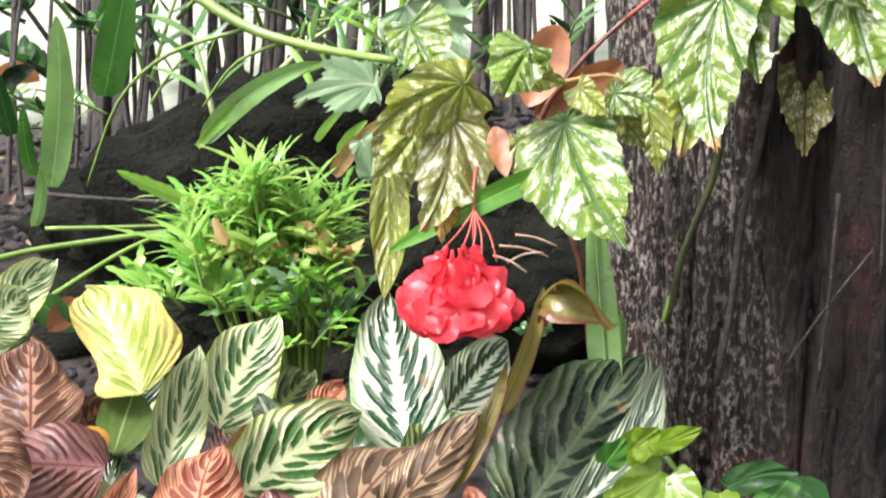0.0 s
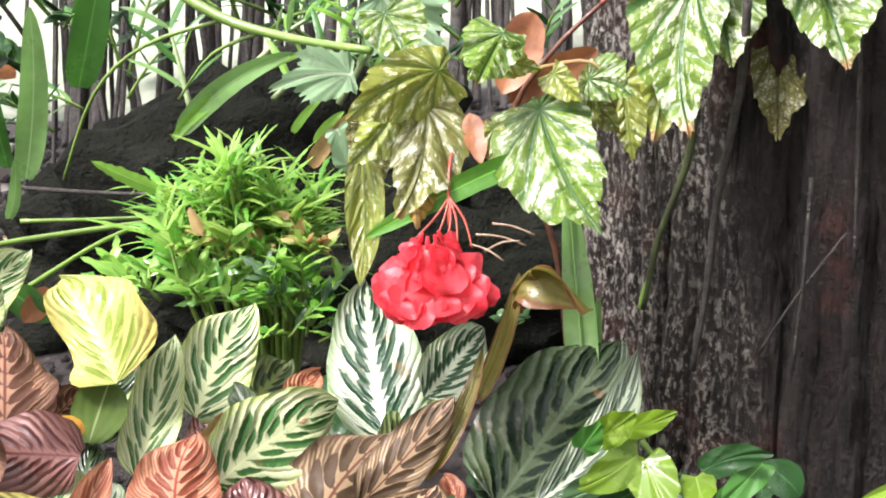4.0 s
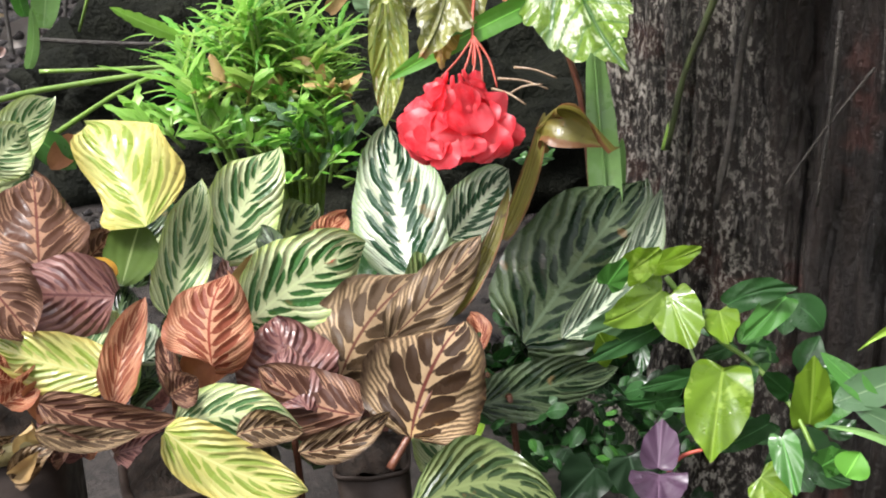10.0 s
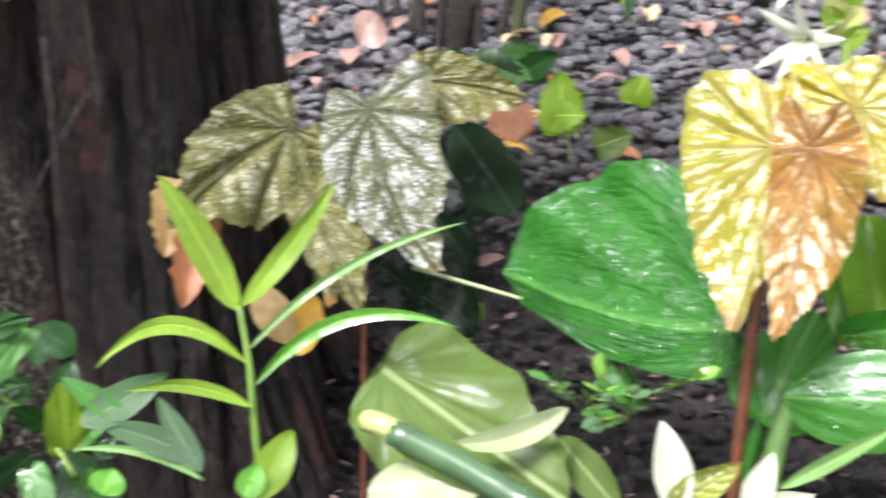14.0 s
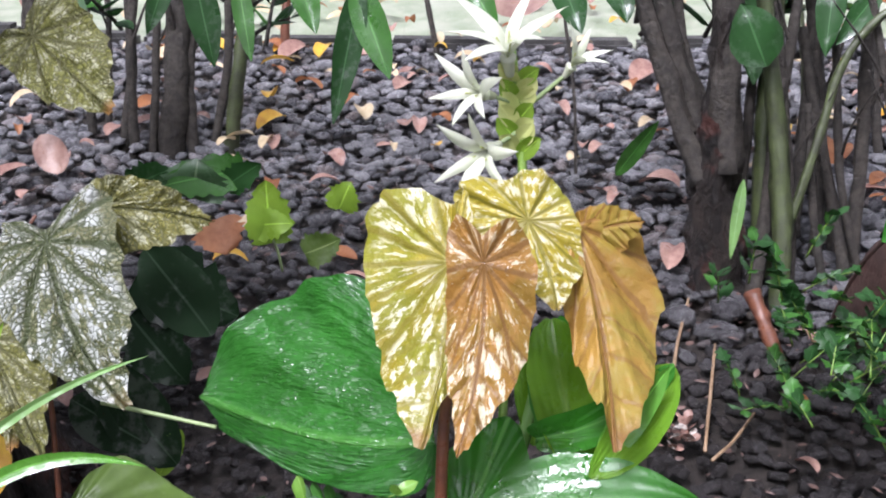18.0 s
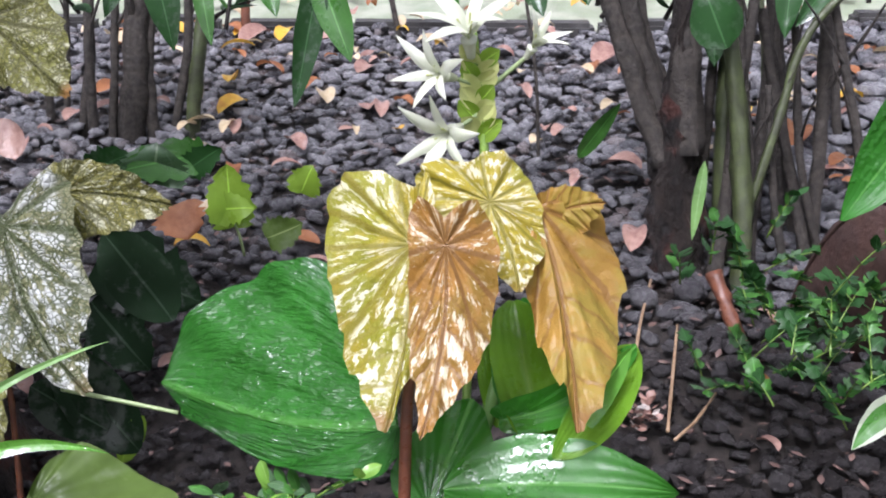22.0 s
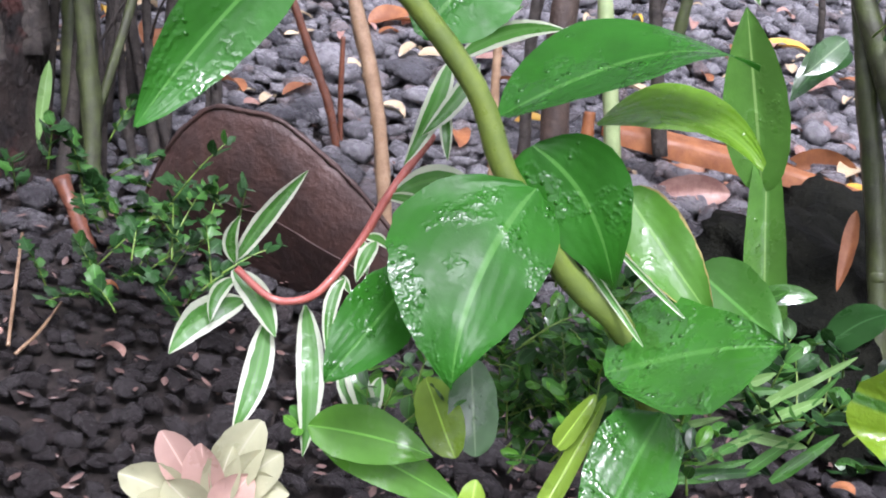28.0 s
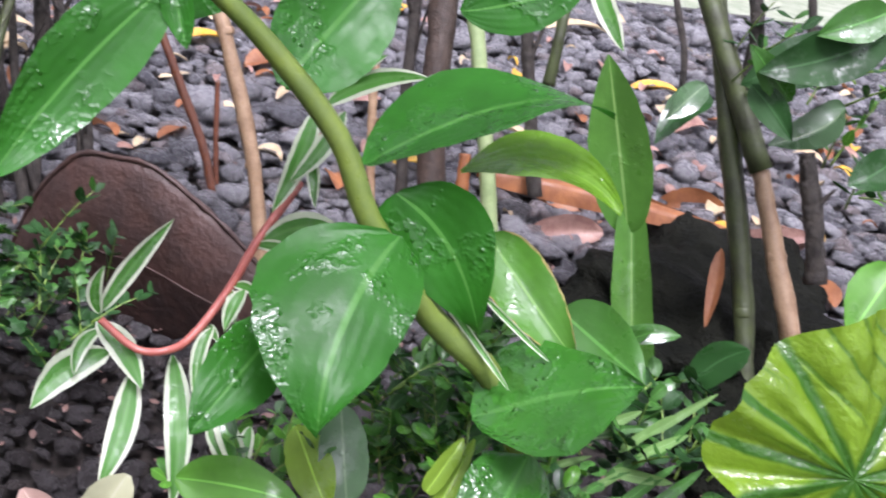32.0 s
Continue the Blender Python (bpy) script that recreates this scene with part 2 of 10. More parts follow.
def glossy(name, body, rib=None, veins=14.0, thin=0.25, rough=0.24, margin=None, inner=0.62, spots=None, depth=0.4, ribs=0.012, drop=0.55, arcs=False, spec=0.4, ripple=0.0):
    """Smooth wet leaf: long side veins, a paler midrib, and a pale margin where there is one."""
    k = Nodes(name, rough, spec)
    u, v = k.uv()
    a = k.math("ABSOLUTE", v)
    if arcs:
        swell = k.math("ADD", k.math("SQRT", k.math("MAXIMUM", k.math("MULTIPLY", u, k.math("SUBTRACT", 1.0, u)), 0.001)), 0.08)
        w = k.math("SINE", k.math("MULTIPLY", k.math("DIVIDE", a, swell), veins * 0.5))
    else:
        w = k.math("SINE", k.math("MULTIPLY", k.math("SUBTRACT", k.math("MULTIPLY", u, 0.45), a), veins))
    tone = k.mix(k.step(k.noise(14.0, 4.0), 0.3, 0.7), body, tuple(c * 0.62 for c in body))
    tone = k.mix(k.math("MULTIPLY", k.step(w, 0.5, 1.0), ribs), tone, tuple(min(1, c * 1.5) for c in body))
    if spots:
        tone = k.mix(k.step(k.noise(42.0, 3.0), 0.6, 0.68), tone, spots)
    if margin:
        jag = k.math("ADD", a, k.math("MULTIPLY", k.math("SUBTRACT", k.noise(70.0, 2.0), 0.5), 0.25))
        tone = k.mix(k.step(jag, inner - 0.03, inner + 0.03), tone, margin)
        tone = k.mix(k.math("MULTIPLY", k.step(jag, 0.2, 0.12), 0.06 if inner < 0.8 else 0.0), tone, margin)
    col = k.mix(k.step(a, 0.06, 0.025), tone, rib if rib else tuple(min(1, c * 1.6 + 0.02) for c in body))
    col = k.mix(k.math("MULTIPLY", k.chance(), 0.3), col, tuple(c * 0.55 for c in body))
    wet = k.step(k.noise(22.0, 4.0, 0.65), 0.49, 0.62)
    bead = k.step(k.math("ADD", k.cells(150.0), k.math("MULTIPLY", k.noise(90.0), 0.6)), 0.6, 0.25)
    drops = k.math("MULTIPLY", k.math("ADD", k.math("MULTIPLY", bead, 0.8), k.math("MULTIPLY", k.noise(55.0, 3.0), 0.5)), wet)
    k.put(k.b.inputs["Specular IOR Level"], k.math("MULTIPLY_ADD", wet, 0.55, spec))
    if ripple:
        along = k.n.new("ShaderNodeCombineXYZ")
        k.put(along.inputs[0], k.math("MULTIPLY", u, 3.6))
        k.put(along.inputs[1], k.math("MULTIPLY", k.math("DIVIDE", a, swell), 4.5))
        drops = k.math("MULTIPLY_ADD", k.noise(2.2, 3.0, 0.55, along.outputs[0]), ripple, drops)
    k.bump(k.math("ADD", k.math("MULTIPLY", w, 0.2 if arcs else ribs * 3.0), k.math("ADD", k.math("ADD", k.math("MULTIPLY", k.noise(90.0), 0.25), k.math("MULTIPLY", k.noise(20.0), 0.8)), k.math("MULTIPLY", drops, drop))), depth, 0.003)
    return k.done(col, k.math("ADD", k.math("MULTIPLY", wet, -0.24), k.step(k.noise(50.0), 0.38, 0.62, rough + 0.12, rough + 0.26)), thin)


def plain(name, a, b, scale=30.0, rough=0.6, bump=0.5, thin=0.0, distance=0.004, spec=0.5):
    k = Nodes(name, rough, spec)
    f = k.noise(scale, 6.0, 0.65)
    col = k.mix(k.step(f, 0.32, 0.68), a, b)
    col = k.mix(k.math("MULTIPLY", k.chance(), 0.35), col, tuple(c * 0.5 for c in a))
    k.bump(k.math("ADD", f, k.math("MULTIPLY", k.noise(scale * 6.0), 0.4)), bump, distance)
    return k.done(col, k.step(k.noise(scale * 2.0), 0.3, 0.7, max(0.05, rough - 0.15), min(1, rough + 0.15)), thin)


def bark_material():
    k = Nodes("wet_bark", 0.5, 0.35)
    s = k.n.new("ShaderNodeMapping")
    s.inputs["Scale"].default_value = (1, 1, 0.22)
    k.l.new(k.place(), s.inputs[0])
    ridge = k.noise(26.0, 8.0, 0.7, s.outputs[0])
    crack = k.cells(60.0, "DISTANCE_TO_EDGE", s.outputs[0])
    flake = k.n.new("ShaderNodeMapping")
    flake.inputs["Scale"].default_value = (1, 1, 0.55)
    k.l.new(k.place(), flake.inputs[0])
    grit = k.noise(170.0, 5.0, 0.75, flake.outputs[0])
    at = k.n.new("ShaderNodeSeparateXYZ")
    k.l.new(k.place(), at.inputs[0])
    # left side paler: gritty bark, with grazing light and wet glints painted in
    across = k.math("ADD", k.math("SUBTRACT", at.outputs[0], TRUNK[0]), k.math("MULTIPLY", k.math("SUBTRACT", k.noise(12.0, 4.0, 0.6, s.outputs[0]), 0.5), 0.22))
    lit_grit = k.math("MULTIPLY", k.step(across, -0.09, -0.19), k.step(ridge, 0.34, 0.52, 0.25, 1.0))
    col = k.mix(k.step(ridge, 0.35, 0.68), (0.009, 0.007, 0.006), (0.036, 0.026, 0.021))
    col = k.mix(k.math("MULTIPLY", k.step(k.noise(8.0, 4.0), 0.56, 0.64), 0.6), col, (0.095, 0.034, 0.026))
    col = k.mix(k.math("MULTIPLY", lit_grit, 0.4), col, (0.055, 0.043, 0.033))
    col = k.mix(k.math("MULTIPLY", k.step(grit, 0.50, 0.58), k.math("MULTIPLY_ADD", lit_grit, 0.95, k.step(k.noise(5.0), 0.5, 0.62, 0.0, 0.08))), col, (0.40, 0.37, 0.32))
    col = k.mix(k.math("MULTIPLY", k.step(grit, 0.46, 0.38), lit_grit), col, (0.008, 0.006, 0.005))
    k.bump(k.math("ADD", k.math("ADD", ridge, k.math("MULTIPLY", grit, 0.7)), k.math("MULTIPLY", k.step(crack, 0.0, 0.25), 0.3)), 1.0, 0.018)
    return k.done(col, k.step(grit, 0.4, 0.65, 0.35, 0.75))


def stone_material():
    k = Nodes("wet_lava_stone", 0.3, 0.8)
    isl = k.n.new("ShaderNodeNewGeometry").outputs["Random Per Island"]
    both = k.math("FRACT", k.math("ADD", isl, k.chance()))
    col = k.mix(both, (0.105, 0.105, 0.12), (0.42, 0.415, 0.44))
    col = k.mix(k.step(k.math("FRACT", k.math("MULTIPLY", both, 7.3)), 0.8, 0.95, 0.0, 0.5), col, (0.26, 0.19, 0.17))
    col = k.mix(k.step(k.noise(120.0, 5.0), 0.5, 0.72, 0.0, 0.5), col, (0.30, 0.31, 0.345))
    # colour darkened near the origin for mud and plant shade, and at low x
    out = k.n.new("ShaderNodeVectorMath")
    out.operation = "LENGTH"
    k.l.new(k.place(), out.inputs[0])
    mud_shade = k.step(k.math("ADD", out.outputs["Value"], k.math("MULTIPLY", k.noise(3.0), 0.8)), 2.9, 1.9, 0.05, 0.9)
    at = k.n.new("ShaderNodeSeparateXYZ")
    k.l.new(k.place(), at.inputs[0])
    mud_shade = k.math("MAXIMUM", mud_shade, k.step(at.outputs[0], 0.9, 0.4, 0.0, 0.9))
    col = k.mix(mud_shade, col, (0.036, 0.030, 0.028))
    k.put(k.b.inputs["Specular IOR Level"], k.math("SUBTRACT", 0.8, k.math("MULTIPLY", mud_shade, 0.6)))
    k.bump(k.noise(58.0, 7.0, 0.78), 1.0, 0.024)
    return k.done(col, k.step(k.noise(80.0), 0.35, 0.65, 0.12, 0.4))


def soil_material():
    k = Nodes("wet_dark_soil", 0.7)
    at = k.n.new("ShaderNodeSeparateXYZ")
    k.l.new(k.place(), at.inputs[0])
    slope = k.math("ADD", k.math("MULTIPLY", at.outputs[0], 0.72), k.math("MULTIPLY", at.outputs[1], 0.69))
    beyond = k.math("MAXIMUM", k.math("SUBTRACT", slope, 3.36), k.math("SUBTRACT", at.outputs[1], 3.45))
    soil = k.mix(k.step(k.noise(60.0, 8.0, 0.75), 0.35, 0.7), (0.020, 0.016, 0.014), (0.072, 0.058, 0.050))
    turf = k.mix(k.step(k.noise(9.0, 6.0), 0.35, 0.65), (0.33, 0.39, 0.26), (0.48, 0.51, 0.40))
    edge = k.math("ADD", beyond, k.math("MULTIPLY", k.math("SUBTRACT", k.noise(6.0), 0.5), 0.08))
    k.bump(k.noise(75.0, 8.0, 0.75), 0.9, 0.02)
    return k.done(k.mix(k.step(edge, -0.03, 0.03), soil, turf), 0.6)


M = dict(
    bark=bark_material(), stone=stone_material(), soil=soil_material(),
    cal_green=feather("striped_green_leaf", (0.62, 0.69, 0.38), (0.035, 0.12, 0.025), (0.62, 0.70, 0.38), lines=10.0, fill=0.55, band=(0.42, 0.54, 0.12), margin=0.8, hairs=0.7),
    cal_mid=feather("striped_mid_green_leaf", (0.22, 0.28, 0.10), (0.012, 0.038, 0.010), (0.24, 0.30, 0.11), fill=0.62, band=(0.06, 0.12, 0.03), margin=0.7),
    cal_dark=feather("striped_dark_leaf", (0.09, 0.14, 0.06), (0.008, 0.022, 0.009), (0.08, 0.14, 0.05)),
    # grey-green copy of the striped leaf, darkened for shade
    cal_shade=feather("striped_shaded_leaf", (0.10, 0.14, 0.07), (0.008, 0.022, 0.009), (0.13, 0.18, 0.10), fill=0.55, hairs=0.7),
    cal_white=feather("striped_silver_leaf", (0.60, 0.68, 0.50), (0.012, 0.055, 0.02), (0.56, 0.66, 0.46), lines=12.0, fill=0.75, band=(0.16, 0.28, 0.08), margin=0.8, hairs=0.7),
    cal_yellow=feather("striped_yellow_leaf", (0.54, 0.52, 0.17), (0.22, 0.30, 0.04), (0.54, 0.56, 0.22), fill=0.5, band=(0.58, 0.46, 0.12), margin=0.8, hairs=0.35),
    cal_tan=feather("striped_tan_underside", (0.37, 0.26, 0.15), (0.032, 0.016, 0.007), (0.10, 0.025, 0.018), lines=6.5, slant=0.40, thin=0.1, rough=0.42, fill=0.52, band=(0.032, 0.016, 0.008), margin=1.0, hairs=0.85, bold=1.0),
    cal_orange=feather("striped_rust_underside", (0.66, 0.34, 0.20), (0.22, 0.05, 0.025), (0.30, 0.05, 0.03), lines=8.0, thin=0.35, fill=0.5, band=(0.36, 0.11, 0.06), margin=0.8, hairs=0.8, bold=0.8),
    cal_brown=feather("striped_brown_underside", (0.38, 0.215, 0.135), (0.055, 0.020, 0.013), (0.11, 0.024, 0.02), lines=7.0, thin=0.2, rough=0.4, fill=0.52, band=(0.075, 0.030, 0.020), margin=1.0, hairs=0.95, bold=1.0),
    cal_maroon=feather("striped_maroon_underside", (0.26, 0.12, 0.10), (0.085, 0.026, 0.026), (0.11, 0.03, 0.03), thin=0.2, hairs=0.6),
    beg_green=palmate("pale_green_begonia_leaf", (0.17, 0.29, 0.04), (0.60, 0.67, 0.46), (0.05, 0.13, 0.022), 0.48, net=0.08),
    beg_lime=palmate("lime_begonia_leaf", (0.29, 0.35, 0.06), (0.70, 0.73, 0.46), (0.14, 0.20, 0.04), 0.4, net=0.08),
    beg_olive=palmate("olive_begonia_leaf", (0.22, 0.23, 0.07), (0.42, 0.42, 0.28), (0.09, 0.09, 0.03), 0.5, net=0.85, wet=0.4),
    beg_olivepale=palmate("faded_olive_begonia_leaf", (0.30, 0.31, 0.09), (0.72, 0.72, 0.54), (0.13, 0.14, 0.04), 0.5, net=0.1),
    beg_silver=palmate("silver_begonia_leaf", (0.19, 0.21, 0.12), (0.50, 0.52, 0.49), (0.06, 0.075, 0.03), 0.62, net=0.92, wet=0.45),
    # gold and amber leaves: pale second colour paints wet sheen between the veins
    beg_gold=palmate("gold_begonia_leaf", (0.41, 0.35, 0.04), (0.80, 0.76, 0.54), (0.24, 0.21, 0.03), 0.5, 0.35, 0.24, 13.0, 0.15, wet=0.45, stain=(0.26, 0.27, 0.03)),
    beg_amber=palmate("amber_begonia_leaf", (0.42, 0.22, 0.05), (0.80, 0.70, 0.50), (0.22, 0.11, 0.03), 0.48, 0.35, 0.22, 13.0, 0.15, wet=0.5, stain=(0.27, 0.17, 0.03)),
    beg_brown=palmate("brown_begonia_leaf", (0.40, 0.24, 0.05), (0.52, 0.35, 0.12), (0.23, 0.12, 0.03), 0.1, 0.3, 0.32, 11.0, 0.05, 0.026, 0.3, (0.30, 0.23, 0.04)),
    rust=plain("rusty_dead_leaf", (0.42, 0.17, 0.065), (0.24, 0.09, 0.04), 24.0, 0.5, 0.6, 0.3),
    straw=plain("straw_dead_leaf", (0.55, 0.40, 0.16), (0.34, 0.20, 0.08), 30.0, 0.55, 0.6, 0.3),
    litter_pink=plain("pink_brown_dead_leaf", (0.42, 0.26, 0.21), (0.22, 0.11, 0.09), 30.0, 0.4, 0.6, 0.1),
    litter_yellow=plain("yellow_dead_leaf", (0.72, 0.46, 0.05), (0.60, 0.30, 0.05), 24.0, 0.4, 0.5, 0.2),
    litter_pale=plain("pale_dead_leaf", (0.66, 0.55, 0.36), (0.46, 0.34, 0.20), 24.0, 0.4, 0.5, 0.2),
    scraps=plain("trodden_leaf_scraps", (0.20, 0.125, 0.105), (0.07, 0.04, 0.033), 9.0, 0.4, 0.4),
    green=glossy("wet_green_leaf", (0.06, 0.20, 0.03)),
    bright=glossy("bright_green_leaf", (0.13, 0.38, 0.04), thin=0.35),
    lime=glossy("lime_green_leaf", (0.30, 0.50, 0.05), thin=0.4),
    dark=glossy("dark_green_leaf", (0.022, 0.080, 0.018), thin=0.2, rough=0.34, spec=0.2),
    # near-black green, shade put into the colour of leaves deep in the beds
    black=glossy("shaded_blackish_leaf", (0.010, 0.026, 0.010), thin=0.08, rough=0.5, spec=0.1),
    olive=glossy("olive_flat_leaf", (0.10, 0.165, 0.032), (0.25, 0.32, 0.13), 16.0, 0.3, 0.4, ribs=0.03, spec=0.25),
    hosta=glossy("smooth_green_broad_leaf", (0.05, 0.25, 0.022), (0.10, 0.32, 0.05), 18.0, 0.4, 0.16, depth=0.6, ribs=0.03, drop=0.9),
    hosta_big=glossy("broad_ribbed_wet_leaf", (0.042, 0.21, 0.028), (0.08, 0.28, 0.045), 15.0, 0.35, 0.08, depth=0.9, ribs=0.05, drop=0.6, arcs=True, ripple=5.0),
    ginger=glossy("drop_covered_green_leaf", (0.035, 0.20, 0.018), (0.09, 0.29, 0.05), 24.0, 0.42, 0.2, depth=0.6, ribs=0.012, drop=2.6, spec=0.26),
    ginger_wet=glossy("rain_wet_green_leaf", (0.05, 0.23, 0.025), (0.09, 0.30, 0.05), 24.0, 0.35, 0.08, depth=0.8, ribs=0.012, drop=2.4, spec=0.8),
    paleleaf=glossy("pale_creamy_green_leaf", (0.38, 0.46, 0.24), (0.46, 0.52, 0.32), 12.0, 0.3, 0.3),
    ginger_edge=glossy("brown_edged_green_leaf", (0.09, 0.27, 0.03), (0.18, 0.38, 0.08), 22.0, 0.35, 0.22, (0.46, 0.36, 0.14), 0.95, ribs=0.008, drop=1.2),
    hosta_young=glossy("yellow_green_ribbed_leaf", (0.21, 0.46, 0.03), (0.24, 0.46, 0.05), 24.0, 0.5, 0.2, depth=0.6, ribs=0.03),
    withered=glossy("withered_yellow_leaf", (0.27, 0.24, 0.05), (0.16, 0.13, 0.03), 18.0, 0.4, 0.35, (0.22, 0.10, 0.04), 0.8, (0.12, 0.07, 0.03), 0.8, 0.06),
    ivy=glossy("blue_green_lobed_leaf", (0.25, 0.40, 0.21), (0.48, 0.58, 0.40), 16.0, 0.25, 0.35),
    varie=glossy("white_edged_green_leaf", (0.085, 0.29, 0.04), (0.10, 0.31, 0.05), 10.0, 0.35, 0.3, (0.68, 0.73, 0.57), 0.62),
    pothos=glossy("marbled_lime_leaf", (0.165, 0.29, 0.02), (0.24, 0.36, 0.05), 9.0, 0.4, 0.16, None, 0.6, (0.27, 0.39, 0.07), drop=0.9),
    purple=glossy("mauve_leaf", (0.075, 0.036, 0.070), (0.11, 0.06, 0.10), 8.0, 0.2, 0.4, drop=0.9),
    caladium=palmate("lime_elephant_ear_leaf", (0.25, 0.45, 0.03), (0.32, 0.52, 0.05), (0.05, 0.17, 0.016), 0.1, 0.5, 0.06, 10.0, 0.0, 0.042, 1.0),
    strap=glossy("pale_green_strap_leaf", (0.22, 0.42, 0.12), (0.34, 0.52, 0.22), 5.0, 0.3, 0.35),
    bladeleaf=glossy("keeled_green_blade_leaf", (0.11, 0.30, 0.045), (0.26, 0.46, 0.13), 8.0, 0.45, 0.26, depth=0.8, drop=0.9),
    fleshy=glossy("pale_green_fleshy_leaf", (0.55, 0.56, 0.36), (0.58, 0.58, 0.42), 6.0, 0.3, 0.3),
    fleshy_pink=glossy("pink_fleshy_leaf", (0.72, 0.48, 0.40), (0.72, 0.54, 0.44), 6.0, 0.3, 0.3),
    silverleaf=glossy("silvery_green_leaf", (0.09, 0.18, 0.08), (0.20, 0.30, 0.16), 9.0, 0.25, 0.2),
    euph=glossy("fresh_green_narrow_leaf", (0.30, 0.60, 0.09), (0.42, 0.68, 0.2), 5.0, 0.45, 0.35),
    euph_pale=glossy("yellow_green_narrow_leaf", (0.36, 0.58, 0.10), (0.50, 0.70, 0.25), 5.0, 0.45, 0.35),
    white=plain("white_petal", (0.78, 0.80, 0.68), (0.68, 0.73, 0.54), 40.0, 0.5, 0.2, 0.35),
    red=plain("red_petal", (0.88, 0.035, 0.06), (0.93, 0.15, 0.18), 34.0, 0.34, 0.25, 0.6, 0.002),
    redstem=plain("red_flower_stalk", (0.50, 0.10, 0.06), (0.40, 0.06, 0.04), 60.0, 0.4, 0.2),
    pinkstem=plain("pink_red_stem", (0.45, 0.14, 0.11), (0.36, 0.09, 0.07), 60.0, 0.35, 0.2),
    brownstem=plain("red_brown_stem", (0.16, 0.058, 0.03), (0.09, 0.032, 0.018), 60.0, 0.4, 0.3),
    greenstem=plain("green_stem", (0.20, 0.32, 0.06), (0.13, 0.24, 0.04), 40.0, 0.35, 0.2),
    gingerstem=plain("olive_green_ginger_stem", (0.15, 0.21, 0.035), (0.09, 0.14, 0.025), 40.0, 0.4, 0.25),
    palestem=plain("pale_green_stem", (0.30, 0.38, 0.18), (0.22, 0.30, 0.13), 40.0, 0.4, 0.2),
    cane=plain("tan_cane", (0.38, 0.26, 0.16), (0.20, 0.12, 0.065), 40.0, 0.4, 0.4),
    woodstem=plain("brown_wet_wood", (0.080, 0.056, 0.042), (0.040, 0.028, 0.022), 40.0, 0.5, 0.8, 0.0, 0.006),
    darkstem=plain("dark_wet_stem", (0.048, 0.039, 0.030), (0.018, 0.015, 0.012), 60.0, 0.6, 1.0, 0.0, 0.008),
    greycane=plain("mossy_green_cane", (0.065, 0.085, 0.030), (0.032, 0.036, 0.018), 30.0, 0.45, 0.5),
    sheath=plain("wet_brown_palm_sheath", (0.066, 0.034, 0.027), (0.030, 0.016, 0.013), 14.0, 0.6, 0.8, 0.0, 0.008),
    pot=plain("brown_plastic_pot", (0.036, 0.024, 0.018), (0.020, 0.013, 0.010), 20.0, 0.6, 0.2, 0.0, 0.004, 0.25),
    compost=plain("dark_potting_soil", (0.012, 0.009, 0.007), (0.045, 0.032, 0.024), 90.0, 0.8, 1.0, 0.0, 0.012, 0.2),
    rim=plain("mossy_yellow_pot_rim", (0.34, 0.29, 0.12), (0.14, 0.11, 0.045), 60.0, 0.4, 0.4),
    # near-black tones carry the shade wanted on the rock by the gravel
    rock=plain("shade_black_wet_rock", (0.005, 0.006, 0.004), (0.017, 0.018, 0.013), 14.0, 0.85, 1.0, 0.0, 0.03, 0.08),
    litterwhite=plain("pale_wet_litter", (0.62, 0.58, 0.54), (0.40, 0.34, 0.30), 30.0, 0.35, 0.5),
    kerb=plain("dark_kerb_stone", (0.03, 0.029, 0.028), (0.07, 0.068, 0.065), 12.0, 0.5, 0.8, 0.0, 0.01),
    budtip=plain("cream_bud", (0.55, 0.58, 0.22), (0.42, 0.48, 0.16), 40.0, 0.4, 0.2, 0.2),
)


# ---- builders ----
def mesh_of(verts, faces, uvs=None, smooth=True):
    me = bpy.data.meshes.new("mesh")
    me.from_pydata([tuple(v) for v in verts], [], faces)
    if smooth:
        me.polygons.foreach_set("use_smooth", [True] * len(me.polygons))
    if uvs is not None:
        layer = me.uv_layers.new(name="UVMap")
        for lp in me.loops:
            layer.data[lp.index].uv = uvs[lp.vertex_index]
    me.update()
    return me


def part(name, me, material, parent=None, label=""):
    if isinstance(me, bmesh.types.BMesh):
        b, me = me, bpy.data.meshes.new(name)
        b.to_mesh(me)
        b.free()
    me.name = name
    me.materials.clear()
    me.materials.append(material)
    ob = new(name, me)
    if parent is not None:
        ob.parent = parent
        ob.matrix_parent_inverse = parent.matrix_basis.inverted()
    return tagged(ob, label)


def thing(name, at, label, category, group="", kind=""):
    ob = new(name)
    ob.empty_display_size = 0.03
    ob.matrix_basis = pose(*at)
    return tagged(ob, label, category, group, kind)


# outline: rise and fall of the width, how far the lobes reach back, wave of the edge, teeth
SHAPES = dict(oval=(0.55, 0.5, 0.0, 0.02, 0.0), cal=(0.46, 0.74, 0.06, 0.125, 0.0), tipped=(0.5, 0.88, 0.03, 0.05, 0.0), cut=(0.5, 0.8, 0.0, 0.03, 0.34), wing=(0.42, 0.78, 0.5, 0.06, 0.03), heart=(0.5, 0.85, 0.5, 0.03, 0.0),
              lance=(0.6, 0.85, 0.0, 0.02, 0.0), strap=(0.22, 0.5, 0.0, 0.02, 0.0), round=(0.5, 0.45, 0.3, 0.04, 0.0), lobed=(0.45, 0.7, 0.2, 0.03, 0.14), broad=(0.5, 0.8, 0.0, 0.03, 0.0), petal=(0.6, 0.3, 0.0, 0.07, 0.0))


